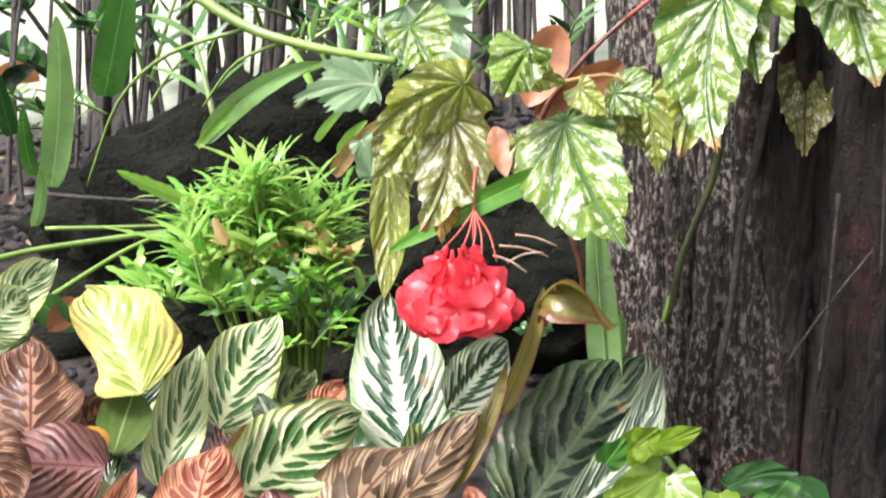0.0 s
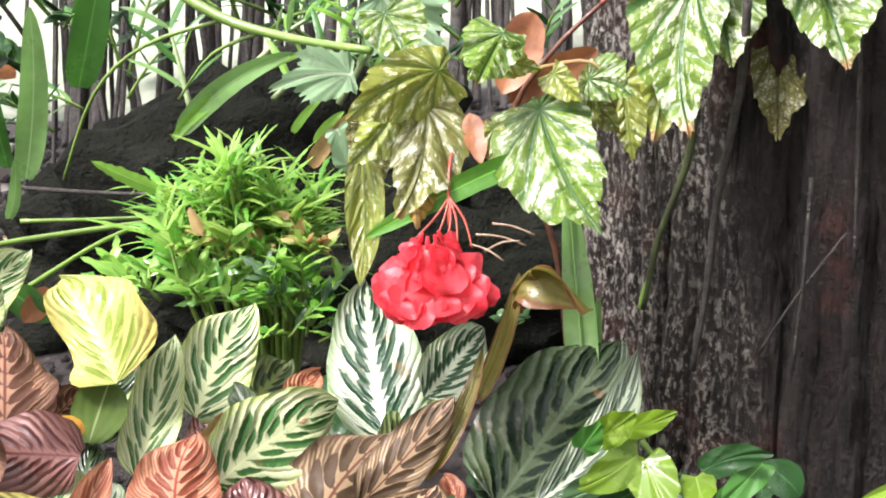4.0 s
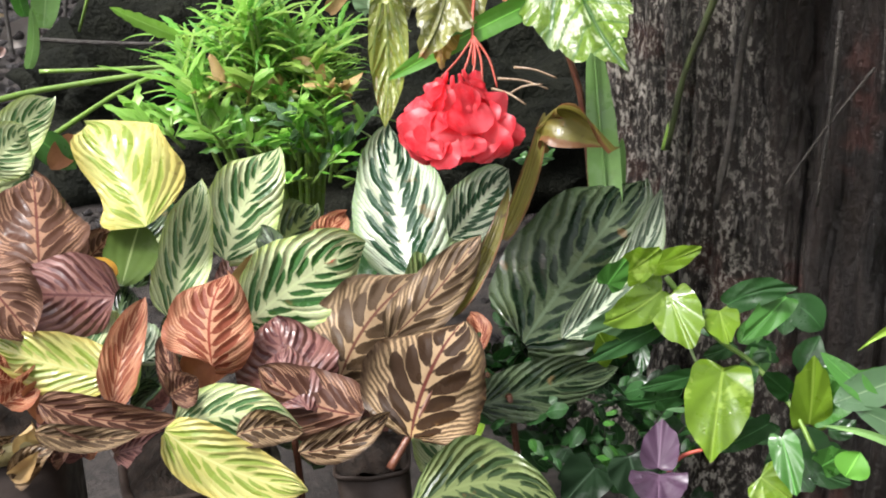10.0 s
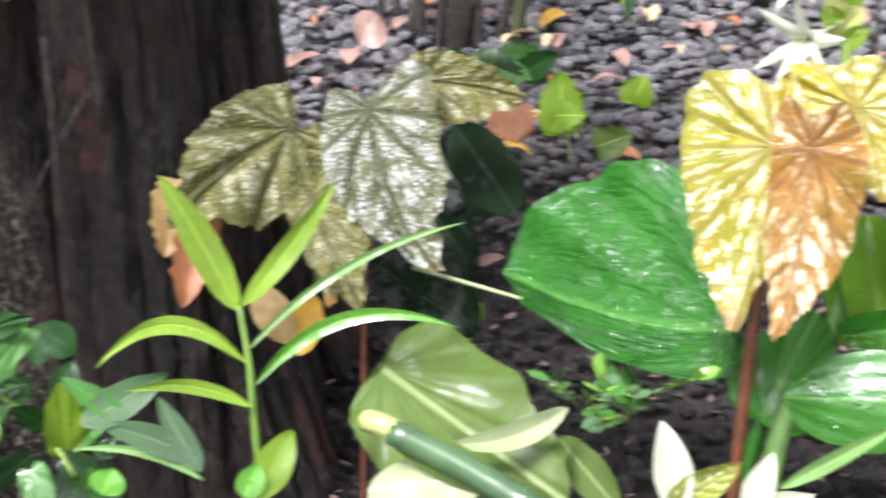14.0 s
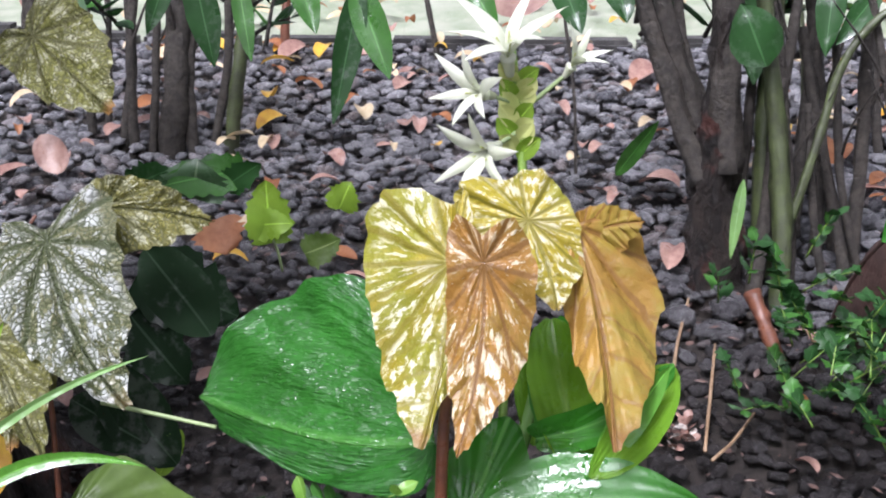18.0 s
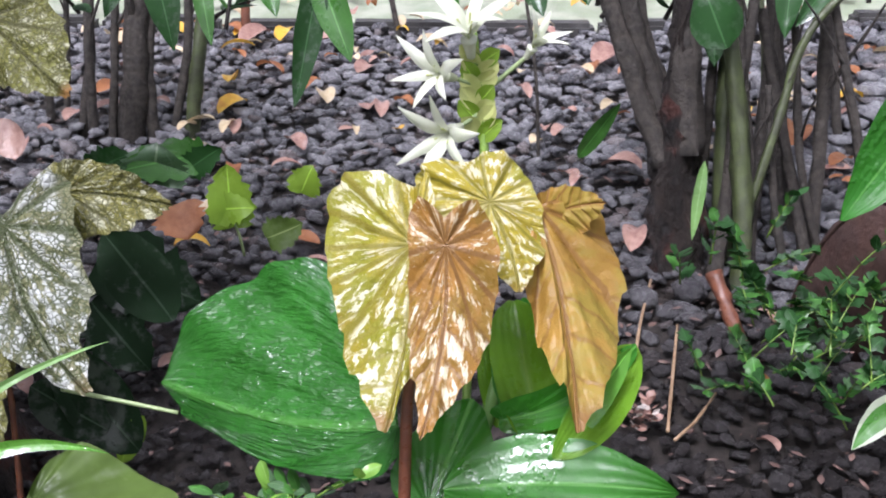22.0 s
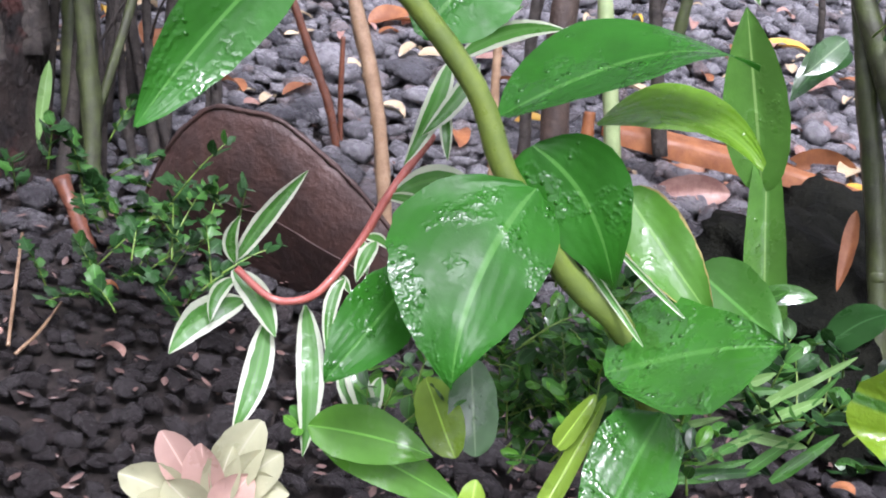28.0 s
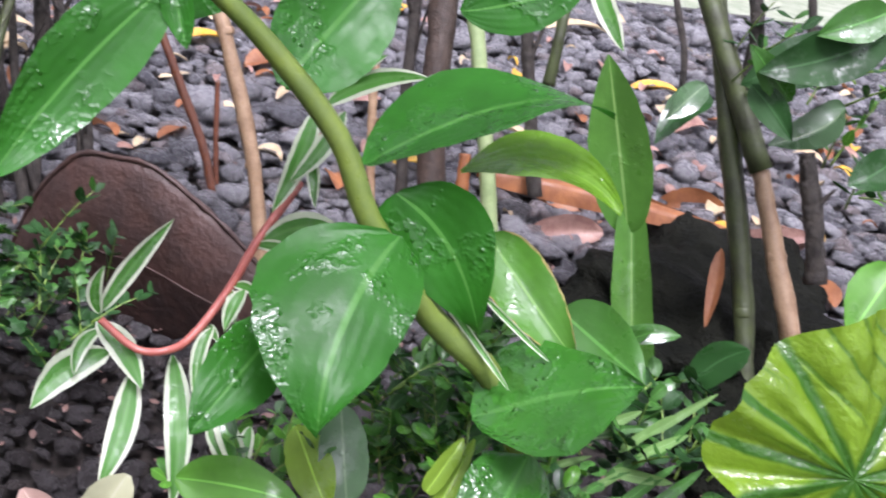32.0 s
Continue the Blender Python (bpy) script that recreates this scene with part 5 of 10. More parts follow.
stem(calathea, [(-0.116, 0.882, 0.263), (-0.118, 0.885, 0.196), (-0.123, 0.857, 0.126)], 0.0030, 0.0036, "brownstem", name="leaf_stalk")
stem(calathea, [(-0.054, 0.885, 0.259), (-0.053, 0.889, 0.192), (-0.059, 0.860, 0.122)], 0.0030, 0.0036, "brownstem", name="leaf_stalk")
stem(calathea, [(-0.248, 0.882, 0.308), (-0.254, 0.888, 0.242), (-0.260, 0.862, 0.172)], 0.0030, 0.0036, "brownstem", name="leaf_stalk")
stem(calathea, [(-0.148, 0.912, 0.322), (-0.152, 0.919, 0.255), (-0.158, 0.894, 0.183)], 0.0030, 0.0036, "brownstem", name="leaf_stalk")
stem(calathea, [(-0.213, 0.905, 0.334), (-0.219, 0.913, 0.268), (-0.225, 0.889, 0.196)], 0.0030, 0.0036, "brownstem", name="leaf_stalk")
stem(calathea, [(-0.031, 0.900, 0.281), (-0.030, 0.905, 0.214), (-0.036, 0.878, 0.142)], 0.0030, 0.0036, "brownstem", name="leaf_stalk")
stem(calathea, [(0.071, 0.893, 0.273), (0.075, 0.897, 0.206), (0.070, 0.870, 0.134)], 0.0030, 0.0036, "brownstem", name="leaf_stalk")
stem(calathea, [(-0.035, 0.809, 0.268), (-0.008, 0.838, 0.294), (0.026, 0.884, 0.333)], 0.0037, 0.0017, "brownstem", name="leaf_stalk")


def plant_pot(at, r, top, turn, deep, label):
    """A square plastic pot with rounded corners and a rolled rim, filled with heaped soil."""
    t = thing("plant_pot", (at[0], at[1], 0), label, "pot", "pots of the prayer plant")
    n = 56

    def ring(rows, lumps=0.0):
        verts, faces = [], []
        for rr, z in rows:
            for k in range(n):
                a = 6.2832 * k / n
                q = rr / (abs(math.cos(a)) ** 6 + abs(math.sin(a)) ** 6) ** (1 / 6)
                verts.append((at[0] + q * math.cos(a + turn), at[1] + q * math.sin(a + turn), z + 0.0012 * math.sin(5 * a) + lumps * noise.noise(Vector((90 * rr * math.cos(a), 90 * rr * math.sin(a), r)))))
        for i in range(len(rows) - 1):
            for k in range(n):
                k2 = (k + 1) % n
                faces.append((i * n + k, i * n + k2, (i + 1) * n + k2, (i + 1) * n + k))
        return mesh_of(verts, faces)

    part("wall", ring([(0.005, 0.0), (r * 0.75, 0.0), (r, top - deep), (r * 0.95, top - deep), (r * 0.9, top - deep - 0.02)]), M["pot"], t)
    part("rim", ring([(r * 0.97, top - deep), (r * 1.06, top - deep), (r * 1.08, top - deep * 0.55), (r * 1.06, top - deep * 0.1), (r * 1.02, top), (r * 0.97, top - deep * 0.3), (r * 0.95, top - deep)]), M["rim" if deep > 0.012 else "pot"], t)
    part("soil", ring([(r * 0.96 * (1 - i / 8) + 0.0004, top - deep * 0.8 + 0.065 * (i / 8) ** 0.8 * r / 0.1 + 0.006 * noise.noise(Vector((i * 0.9, r * 50, 0)))) for i in range(9)], 0.006), M["compost"], t)


plant_pot((-0.400, 0.922), 0.085, 0.307, 0.14, 0.018, "square black plastic pot with a mossy yellow rim")
plant_pot((-0.196, 0.862), 0.060, 0.272, 0.25, 0.004, "square brown plastic pot under striped leaves")
plant_pot((-0.050, 0.848), 0.030, 0.258, -0.04, 0.004, "small square brown plastic pot")

# ---- begonia with red flowers ----
begonia = thing("begonia", (0.199, 1.146, 0.000), "begonia with pale green leaves painted with silvery sheen and hanging red flowers", "plant")
leaf(begonia, (0.077, 1.123, 0.652), (0.029, 1.081, 0.647), (-0.011, 1.034, 0.630), (0.013, -0.006, -0.030), "wing", -0.25, "beg_lime")
leaf(begonia, (0.062, 1.110, 0.622), (0.052, 1.061, 0.579), (0.025, 1.013, 0.545), (0.035, -0.004, -0.011), "wing", -0.25, "beg_olivepale")
leaf(begonia, (0.045, 1.110, 0.644), (0.020, 1.083, 0.610), (-0.014, 1.055, 0.586), (0.023, -0.004, -0.020), "wing", -0.20, "beg_lime")
leaf(begonia, (0.060, 1.085, 0.577), (0.047, 1.058, 0.552), (0.043, 1.028, 0.527), (0.017, -0.002, -0.004), "wing", 0.20, "beg_brown")
leaf(begonia, (0.213, 1.091, 0.634), (0.190, 1.066, 0.601), (0.166, 1.040, 0.570), (0.013, -0.004, -0.007), "wing", 0.30, "beg_lime")
leaf(begonia, (0.134, 1.081, 0.687), (0.118, 1.058, 0.669), (0.103, 1.035, 0.651), (0.023, -0.005, -0.014), "wing", -0.20, "beg_green")
leaf(begonia, (0.208, 1.074, 0.641), (0.225, 1.053, 0.640), (0.238, 1.031, 0.632), (0.009, 0.002, 0.021), "wing", -0.20, "beg_green")
leaf(begonia, (0.121, 1.091, 0.599), (0.120, 1.077, 0.576), (0.118, 1.062, 0.553), (0.010, -0.001, -0.000), "wing", 0.40, "beg_lime")
leaf(begonia, (0.014, 1.124, 0.608), (0.011, 1.096, 0.578), (0.008, 1.067, 0.550), (0.023, -0.000, -0.002), "wing", 0.15, "beg_olive")
leaf(begonia, (0.163, 1.077, 0.617), (0.173, 1.021, 0.570), (0.194, 0.962, 0.533), (0.046, -0.002, 0.020), "wing", -0.22, "beg_green")
leaf(begonia, (0.171, 1.104, 0.607), (0.156, 1.083, 0.584), (0.141, 1.062, 0.561), (0.021, -0.005, -0.009), "wing", 0.15, "beg_green")
leaf(begonia, (0.286, 1.054, 0.708), (0.266, 1.023, 0.651), (0.246, 0.990, 0.597), (0.030, -0.009, -0.006), "wing", 0.20, "beg_lime")
leaf(begonia, (0.299, 1.049, 0.725), (0.275, 1.011, 0.664), (0.271, 0.964, 0.605), (0.040, -0.011, -0.002), "wing", 0.15, "beg_green")
leaf(begonia, (0.322, 1.068, 0.734), (0.320, 1.037, 0.693), (0.317, 1.004, 0.654), (0.036, -0.010, 0.006), "wing", 0.15, "beg_green")
leaf(begonia, (0.000, 1.080, 0.605), (-0.002, 1.054, 0.542), (-0.012, 1.024, 0.482), (0.018, -0.000, -0.002), "lance", 0.30, "beg_lime")
leaf(begonia, (0.378, 1.064, 0.660), (0.370, 1.041, 0.621), (0.362, 1.017, 0.584), (0.027, -0.009, 0.000), "wing", 0.15, "beg_olive")
leaf(begonia, (0.379, 0.986, 0.740), (0.382, 0.952, 0.700), (0.383, 0.917, 0.661), (0.036, -0.012, 0.013), "wing", 0.15, "beg_green")
leaf(begonia, (0.370, 0.986, 0.713), (0.369, 0.961, 0.731), (0.369, 0.936, 0.747), (-0.030, 0.013, 0.019), "wing", 0.15, "beg_green")
leaf(begonia, (0.106, 1.084, 0.660), (0.129, 1.074, 0.670), (0.151, 1.065, 0.679), (-0.005, 0.003, 0.014), "wing", 0.15, "beg_green")
leaf(begonia, (0.140, 1.158, 0.618), (0.159, 1.182, 0.652), (0.179, 1.205, 0.687), (-0.020, 0.004, 0.009), "oval", 0.30, "rust", "orange dying leaf")
leaf(begonia, (0.147, 1.175, 0.606), (0.192, 1.173, 0.628), (0.235, 1.169, 0.650), (-0.008, 0.004, 0.017), "oval", 0.30, "rust")
leaf(begonia, (0.209, 1.114, 0.626), (0.223, 1.094, 0.607), (0.236, 1.074, 0.588), (0.017, -0.001, 0.012), "wing", 0.15, "beg_lime")
leaf(begonia, (0.102, 1.109, 0.612), (0.105, 1.089, 0.592), (0.107, 1.069, 0.573), (0.011, -0.001, 0.002), "lance", 0.15, "rust")
leaf(begonia, (0.256, 1.157, 0.620), (0.257, 1.140, 0.584), (0.257, 1.123, 0.548), (0.019, -0.004, 0.002), "wing", 0.15, "beg_lime")
leaf(begonia, (0.124, 1.111, 0.660), (0.146, 1.095, 0.656), (0.167, 1.079, 0.653), (0.004, 0.002, 0.017), "wing", 0.15, "beg_lime")
leaf(begonia, (0.033, 1.239, 0.694), (0.045, 1.214, 0.669), (0.056, 1.189, 0.644), (0.031, 0.001, 0.013), "wing", 0.15, "beg_green")
leaf(begonia, (0.036, 1.505, 0.685), (0.064, 1.493, 0.650), (0.099, 1.471, 0.618), (0.044, -0.023, 0.032), "maple", 0.12, "ivy")
leaf(begonia, (0.179, 1.090, 0.646), (0.188, 1.069, 0.636), (0.197, 1.048, 0.626), (0.011, 0.000, 0.010), "wing", 0.15, "beg_lime")
leaf(begonia, (-0.019, 1.269, 0.534), (-0.015, 1.273, 0.554), (-0.010, 1.278, 0.574), (-0.018, 0.000, 0.004), "heart", 0.15, "ivy")
leaf(begonia, (0.147, 1.065, 0.577), (0.071, 1.055, 0.551), (-0.004, 1.038, 0.522), (0.004, -0.003, -0.010), "strap", 0.30, "bright", "bright green strap leaf")
stem(begonia, [(0.183, 1.098, 0.372), (0.180, 1.133, 0.466), (0.147, 1.141, 0.591), (0.180, 1.128, 0.655), (0.233, 1.126, 0.702)], 0.0039, 0.0021, "brownstem")
stem(begonia, [(0.147, 1.141, 0.591), (0.104, 1.127, 0.602), (0.073, 1.125, 0.632)], 0.0024, 0.0013, "pinkstem")
stem(begonia, [(0.233, 1.126, 0.702), (0.267, 1.091, 0.733), (0.299, 1.064, 0.747)], 0.0024, 0.0013, "pinkstem")
stem(begonia, [(0.168, 1.118, 0.647), (0.212, 1.072, 0.656), (0.233, 1.080, 0.612)], 0.0021, 0.0013, "straw")
stem(begonia, [(0.267, 1.091, 0.733), (0.340, 1.052, 0.745), (0.378, 0.998, 0.755)], 0.0021, 0.0012, "pinkstem")
stem(begonia, [(0.104, 1.127, 0.602), (0.079, 1.072, 0.579), (0.071, 1.028, 0.530)], 0.0021, 0.0012, "redstem", name="flower_stalk")
stem(begonia, [(0.074, 1.044, 0.551), (0.057, 1.030, 0.535), (0.035, 1.016, 0.520)], 0.0013, 0.0007, "redstem", name="flower_stalk")
stem(begonia, [(0.074, 1.044, 0.551), (0.078, 1.029, 0.534), (0.076, 1.011, 0.511)], 0.0013, 0.0007, "redstem", name="flower_stalk")
stem(begonia, [(0.074, 1.044, 0.551), (0.085, 1.028, 0.534), (0.089, 1.011, 0.513)], 0.0013, 0.0007, "redstem", name="flower_stalk")
stem(begonia, [(0.074, 1.044, 0.551), (0.067, 1.030, 0.535), (0.054, 1.014, 0.515)], 0.0013, 0.0007, "redstem", name="flower_stalk")
stem(begonia, [(0.074, 1.044, 0.551), (0.073, 1.029, 0.534), (0.066, 1.014, 0.518)], 0.0013, 0.0007, "redstem", name="flower_stalk")


def red_cluster(plant, c, r):
    """A drooping head of red flowers: broad rounded petals that overlap like a skirt, wider below."""
    c = Vector(c)
    rng = random.Random(21)
    for ring, (count, out, drop, size) in enumerate(((6, 0.30, 0.52, 0.62), (8, 0.55, 0.18, 0.72), (10, 0.78, -0.18, 0.74), (9, 0.66, -0.46, 0.56))):
        for k in range(count):
            a = 6.2832 * (k + 0.5 * (ring % 2)) / count + rng.uniform(-0.2, 0.2)
            d = Vector((math.cos(a), math.sin(a) * 0.8, 0))
            if d.y > 0.6:
                continue
            p = c + d * (out * r * 0.72) + Vector((0, 0, r * (drop + rng.uniform(-0.05, 0.08))))
            n = (d + Vector((rng.uniform(-0.3, 0.3), -0.25, -0.25 - 0.18 * ring))).normalized()
            down = (Vector((0, 0, -1)) + d * (0.35 + 0.22 * ring)).normalized()
            side = down.cross(n).normalized()
            n = side.cross(down)
            flower = part("flower", tube_mesh([p - down * r * 0.22, p - down * r * 0.1, p], [r * 0.03, r * 0.05, r * 0.04], 6, 0.1, 2), M["red"], plant)
            for q, turn in enumerate((0.0, 0.55, -0.6)):
                tilt = turn + rng.uniform(-0.18, 0.18)
                o = down * math.cos(tilt) + side * math.sin(tilt)
                w = (side * math.cos(tilt) - down * math.sin(tilt)) * r * size * rng.uniform(0.42, 0.54)
                ln = r * size * rng.uniform(0.7, 0.95)
                lift = n * r * (0.16 - 0.07 * q)
                part("petal", leaf_mesh(p - down * r * 0.06, p + o * ln * 0.55 + lift, p + o * ln + lift * rng.uniform(0.3, 1.3), w, "petal", rng.uniform(-0.35, 0.15), 10, 8), M["red"], flower)
            if ring > 1 and k % 2 == 0:
                e = p + down * r * size * 0.75 + n * r * 0.1
                part("stamen_tuft", tube_mesh([p, (p + e) / 2, e], [r * 0.01, r * 0.012, r * 0.03], 5, 0.2, 2), M["redstem"], flower)




red_cluster(begonia, (0.053, 1.003, 0.497), 0.0480)
leaf(begonia, (0.082, 0.981, 0.381), (0.111, 1.000, 0.430), (0.130, 1.018, 0.483), (-0.008, 0.002, 0.003), "strap", 0.70, "withered", "faded curling leaf")
leaf(begonia, (0.120, 1.012, 0.467), (0.146, 0.998, 0.491), (0.180, 0.966, 0.459), (0.008, -0.014, 0.022), "cal", 0.70, "withered")
strapfern = thing("strap_fern", (0.193, 1.075, 0.000), "upright pale green strap leaf in front of the trunk", "plant")
leaf(strapfern, (0.192, 1.059, 0.340), (0.196, 1.106, 0.426), (0.198, 1.146, 0.516), (-0.016, 0.002, -0.001), "strap", 0.12, "strap")
stem(strapfern, [(0.192, 1.057, 0.339), (0.195, 1.101, 0.423), (0.197, 1.140, 0.509)], 0.0019, 0.0011, "strap", name="midrib")
leaf(strapfern, (0.199, 1.077, 0.332), (0.208, 1.094, 0.374), (0.217, 1.110, 0.418), (-0.008, 0.002, 0.001), "strap", 0.30, "strap")

# ---- green shrub and background on the soil ----
shrub = thing("leafy_shrub", (-0.166, 1.420, 0.013), "bushy shrub with fresh green narrow toothed leaves", "plant")
tufted_shrub(shrub, (-0.147, 1.366, 0.467), (0.998, -0.058, -0.000), 0.099, 12)
leaf(shrub, (-0.238, 1.342, 0.508), (-0.266, 1.321, 0.531), (-0.293, 1.299, 0.555), (-0.004, -0.002, -0.007), "lobed", 0.30, "euph")
bush(shrub, [(-0.186, 1.293, 0.449), (-0.048, 1.300, 0.428)], 9, 0.032, ["straw", "euph_pale", "euph_pale", "euph"], 31, "lobed", 0.2, 0.015, 0.03, "straw")
bush(shrub, [(-0.244, 1.292, 0.411), (-0.059, 1.281, 0.373)], 18, 0.042, ["euph", "bright", "euph"], 32, "cut", 0.13, 0.03, 0.05)
bush(shrub, [(-0.113, 1.246, 0.377), (-0.068, 1.234, 0.338)], 10, 0.038, ["euph", "bright", "silverleaf"], 33, "cut", 0.14, 0.02, 0.05)
vine = thing("climbing_vine", (-0.304, 1.847, 0.057), "thin green vine stalk with blue-green lobed leaves", "plant")
stem(vine, [(-0.282, 1.725, 0.723), (-0.182, 1.662, 0.658), (-0.083, 1.586, 0.631), (0.017, 1.486, 0.622)], 0.0081, 0.0049, "greenstem")
leaf(vine, (-0.011, 1.438, 0.603), (-0.051, 1.420, 0.608), (-0.093, 1.398, 0.602), (0.001, -0.030, -0.027), "maple", 0.12, "ivy")
leaf(vine, (-0.028, 1.322, 0.562), (-0.015, 1.316, 0.533), (-0.002, 1.309, 0.505), (0.017, 0.002, 0.007), "maple", 0.10, "ivy")
stem(vine, [(-0.177, 1.682, 0.651), (-0.293, 1.712, 0.621), (-0.378, 1.737, 0.556), (-0.456, 1.796, 0.422)], 0.0032, 0.0022, "greenstem")
stem(vine, [(-0.115, 1.635, 0.638), (-0.197, 1.674, 0.608), (-0.256, 1.706, 0.544)], 0.0031, 0.0016, "greenstem")
blades = thing("arching_blades", (-0.253, 1.745, 0.046), "arching green blade leaves with worn tips", "plant")
leaf(blades, (-0.245, 1.600, 0.518), (-0.171, 1.596, 0.578), (-0.085, 1.583, 0.613), (-0.008, 0.001, 0.013), "strap", 0.30, "strap")
leaf(blades, (-0.253, 1.597, 0.511), (-0.161, 1.597, 0.579), (-0.055, 1.585, 0.614), (-0.004, 0.001, 0.007), "strap", 0.30, "euph")
leaf(blades, (-0.068, 1.611, 0.485), (-0.049, 1.592, 0.512), (-0.026, 1.572, 0.533), (-0.005, 0.001, 0.005), "strap", 0.30, "euph")
leaf(blades, (-0.078, 1.604, 0.457), (-0.043, 1.590, 0.499), (-0.003, 1.572, 0.535), (-0.008, 0.002, 0.008), "strap", 0.30, "straw")
leaf(blades, (-0.097, 1.613, 0.503), (-0.076, 1.595, 0.530), (-0.052, 1.575, 0.553), (-0.004, 0.001, 0.004), "strap", 0.30, "euph")
leaf(blades, (-0.052, 1.615, 0.499), (-0.024, 1.591, 0.501), (0.001, 1.565, 0.498), (0.002, 0.002, 0.009), "strap", 0.30, "beg_olive")
leaf(blades, (-0.411, 1.456, 0.506), (-0.385, 1.457, 0.608), (-0.370, 1.448, 0.708), (-0.017, -0.004, 0.003), "strap", 0.25, "strap")
leaf(blades, (-0.340, 1.494, 0.605), (-0.311, 1.485, 0.683), (-0.283, 1.472, 0.758), (-0.020, -0.004, 0.007), "strap", 0.25, "green")
leaf(blades, (-0.429, 1.454, 0.522), (-0.427, 1.438, 0.567), (-0.418, 1.422, 0.611), (-0.009, -0.003, 0.000), "strap", 0.25, "green")
leaf(blades, (-0.448, 1.469, 0.631), (-0.426, 1.451, 0.646), (-0.401, 1.433, 0.654), (-0.005, -0.000, 0.010), "strap", 0.25, "black")
leaf(blades, (-0.434, 1.438, 0.463), (-0.417, 1.426, 0.500), (-0.408, 1.411, 0.538), (-0.007, -0.002, 0.002), "strap", 0.25, "strap")
leaf(blades, (-0.448, 1.458, 0.572), (-0.446, 1.440, 0.616), (-0.442, 1.421, 0.659), (-0.010, -0.003, -0.001), "strap", 0.25, "dark")
thicket = []
thicket.append(cane_stem((-0.012, 3.290, 0.197), (0.130, 3.891, 1.136), 0.0089))
thicket.append(cane_stem((0.172, 3.317, 0.201), (0.262, 3.885, 1.128), 0.0178))
thicket.append(cane_stem((0.464, 3.142, 0.186), (0.554, 3.857, 1.107), 0.0059))
thicket.append(cane_stem((-0.255, 3.394, 0.209), (-0.239, 3.883, 1.159), 0.0074))
thicket.append(cane_stem((-0.571, 3.175, 0.192), (-0.497, 3.857, 1.173), 0.0074))
thicket.append(cane_stem((-0.386, 3.454, 0.215), (-0.302, 3.879, 1.163), 0.0059))
thicket.append(cane_stem((-0.719, 3.004, 0.177), (-0.703, 3.823, 1.184), 0.0059))
thicket.append(cane_stem((0.489, 3.139, 0.186), (0.605, 3.850, 1.103), 0.0074))
thicket.append(cane_stem((0.491, 3.138, 0.185), (0.651, 3.842, 1.100), 0.0178))
thicket.append(cane_stem((-0.627, 2.918, 0.166), (-0.676, 3.828, 1.182), 0.0074))
thicket.append(cane_stem((-0.423, 3.366, 0.209), (-0.394, 3.870, 1.168), 0.0074))
thicket.append(cane_stem((-0.475, 3.422, 0.214), (-0.399, 3.869, 1.168), 0.0178))
thicket.append(cane_stem((0.120, 3.308, 0.198), (0.255, 3.886, 1.128), 0.0059))
thicket.append(cane_stem((-0.237, 3.406, 0.211), (-0.170, 3.887, 1.155), 0.0089))
thicket.append(cane_stem((-0.647, 2.989, 0.174), (-0.629, 3.837, 1.180), 0.0089))
thicket.append(cane_stem((0.325, 3.222, 0.192), (0.431, 3.872, 1.116), 0.0059))
thicket.append(cane_stem((-0.404, 3.420, 0.213), (-0.312, 3.878, 1.163), 0.0059))
thicket.append(cane_stem((-0.009, 3.362, 0.204), (0.038, 3.892, 1.142), 0.0074))
thicket.append(cane_stem((0.289, 3.247, 0.196), (0.380, 3.877, 1.119), 0.0119))
thicket.append(cane_stem((-0.167, 3.400, 0.209), (-0.061, 3.892, 1.148), 0.0119))
thicket.append(cane_stem((0.259, 3.291, 0.199), (0.422, 3.873, 1.117), 0.0089))
thicket.append(cane_stem((-0.800, 3.156, 0.195), (-0.834, 3.796, 1.190), 0.0089))
thicket.append(cane_stem((-0.574, 3.500, 0.222), (-0.478, 3.860, 1.172), 0.0178))
thicket.append(cane_stem((-0.516, 3.426, 0.215), (-0.424, 3.866, 1.169), 0.0059))
thicket.append(cane_stem((-0.517, 3.478, 0.220), (-0.506, 3.856, 1.174), 0.0119))
thicket.append(cane_stem((0.526, 3.122, 0.184), (0.615, 3.848, 1.103), 0.0178))
thicket.append(cane_stem((0.167, 3.234, 0.193), (0.262, 3.885, 1.128), 0.0089))
thicket.append(cane_stem((-0.326, 3.346, 0.204), (-0.246, 3.883, 1.159), 0.0059))
thicket.append(cane_stem((0.258, 3.207, 0.191), (0.321, 3.881, 1.124), 0.0089))
thicket.append(cane_stem((0.155, 3.256, 0.196), (0.292, 3.884, 1.126), 0.0074))
thicket.append(cane_stem((-0.795, 3.243, 0.203), (-0.778, 3.808, 1.187), 0.0119))
thicket.append(cane_stem((-0.689, 2.958, 0.173), (-0.720, 3.820, 1.185), 0.0178))
thicket.append(cane_stem((-0.224, 3.375, 0.207), (-0.182, 3.887, 1.156), 0.0089))
thicket.append(cane_stem((-0.362, 3.446, 0.215), (-0.251, 3.882, 1.160), 0.0074))
thicket.append(cane_stem((-0.154, 3.338, 0.204), (-0.082, 3.891, 1.150), 0.0074))
thicket.append(cane_stem((-0.464, 3.423, 0.215), (-0.399, 3.869, 1.168), 0.0059))
thicket.append(cane_stem((-0.129, 3.360, 0.206), (-0.016, 3.892, 1.146), 0.0178))
thicket.append(cane_stem((0.220, 3.241, 0.193), (0.360, 3.878, 1.121), 0.0178))
thicket.append(cane_stem((-0.420, 3.377, 0.210), (-0.391, 3.870, 1.168), 0.0089))
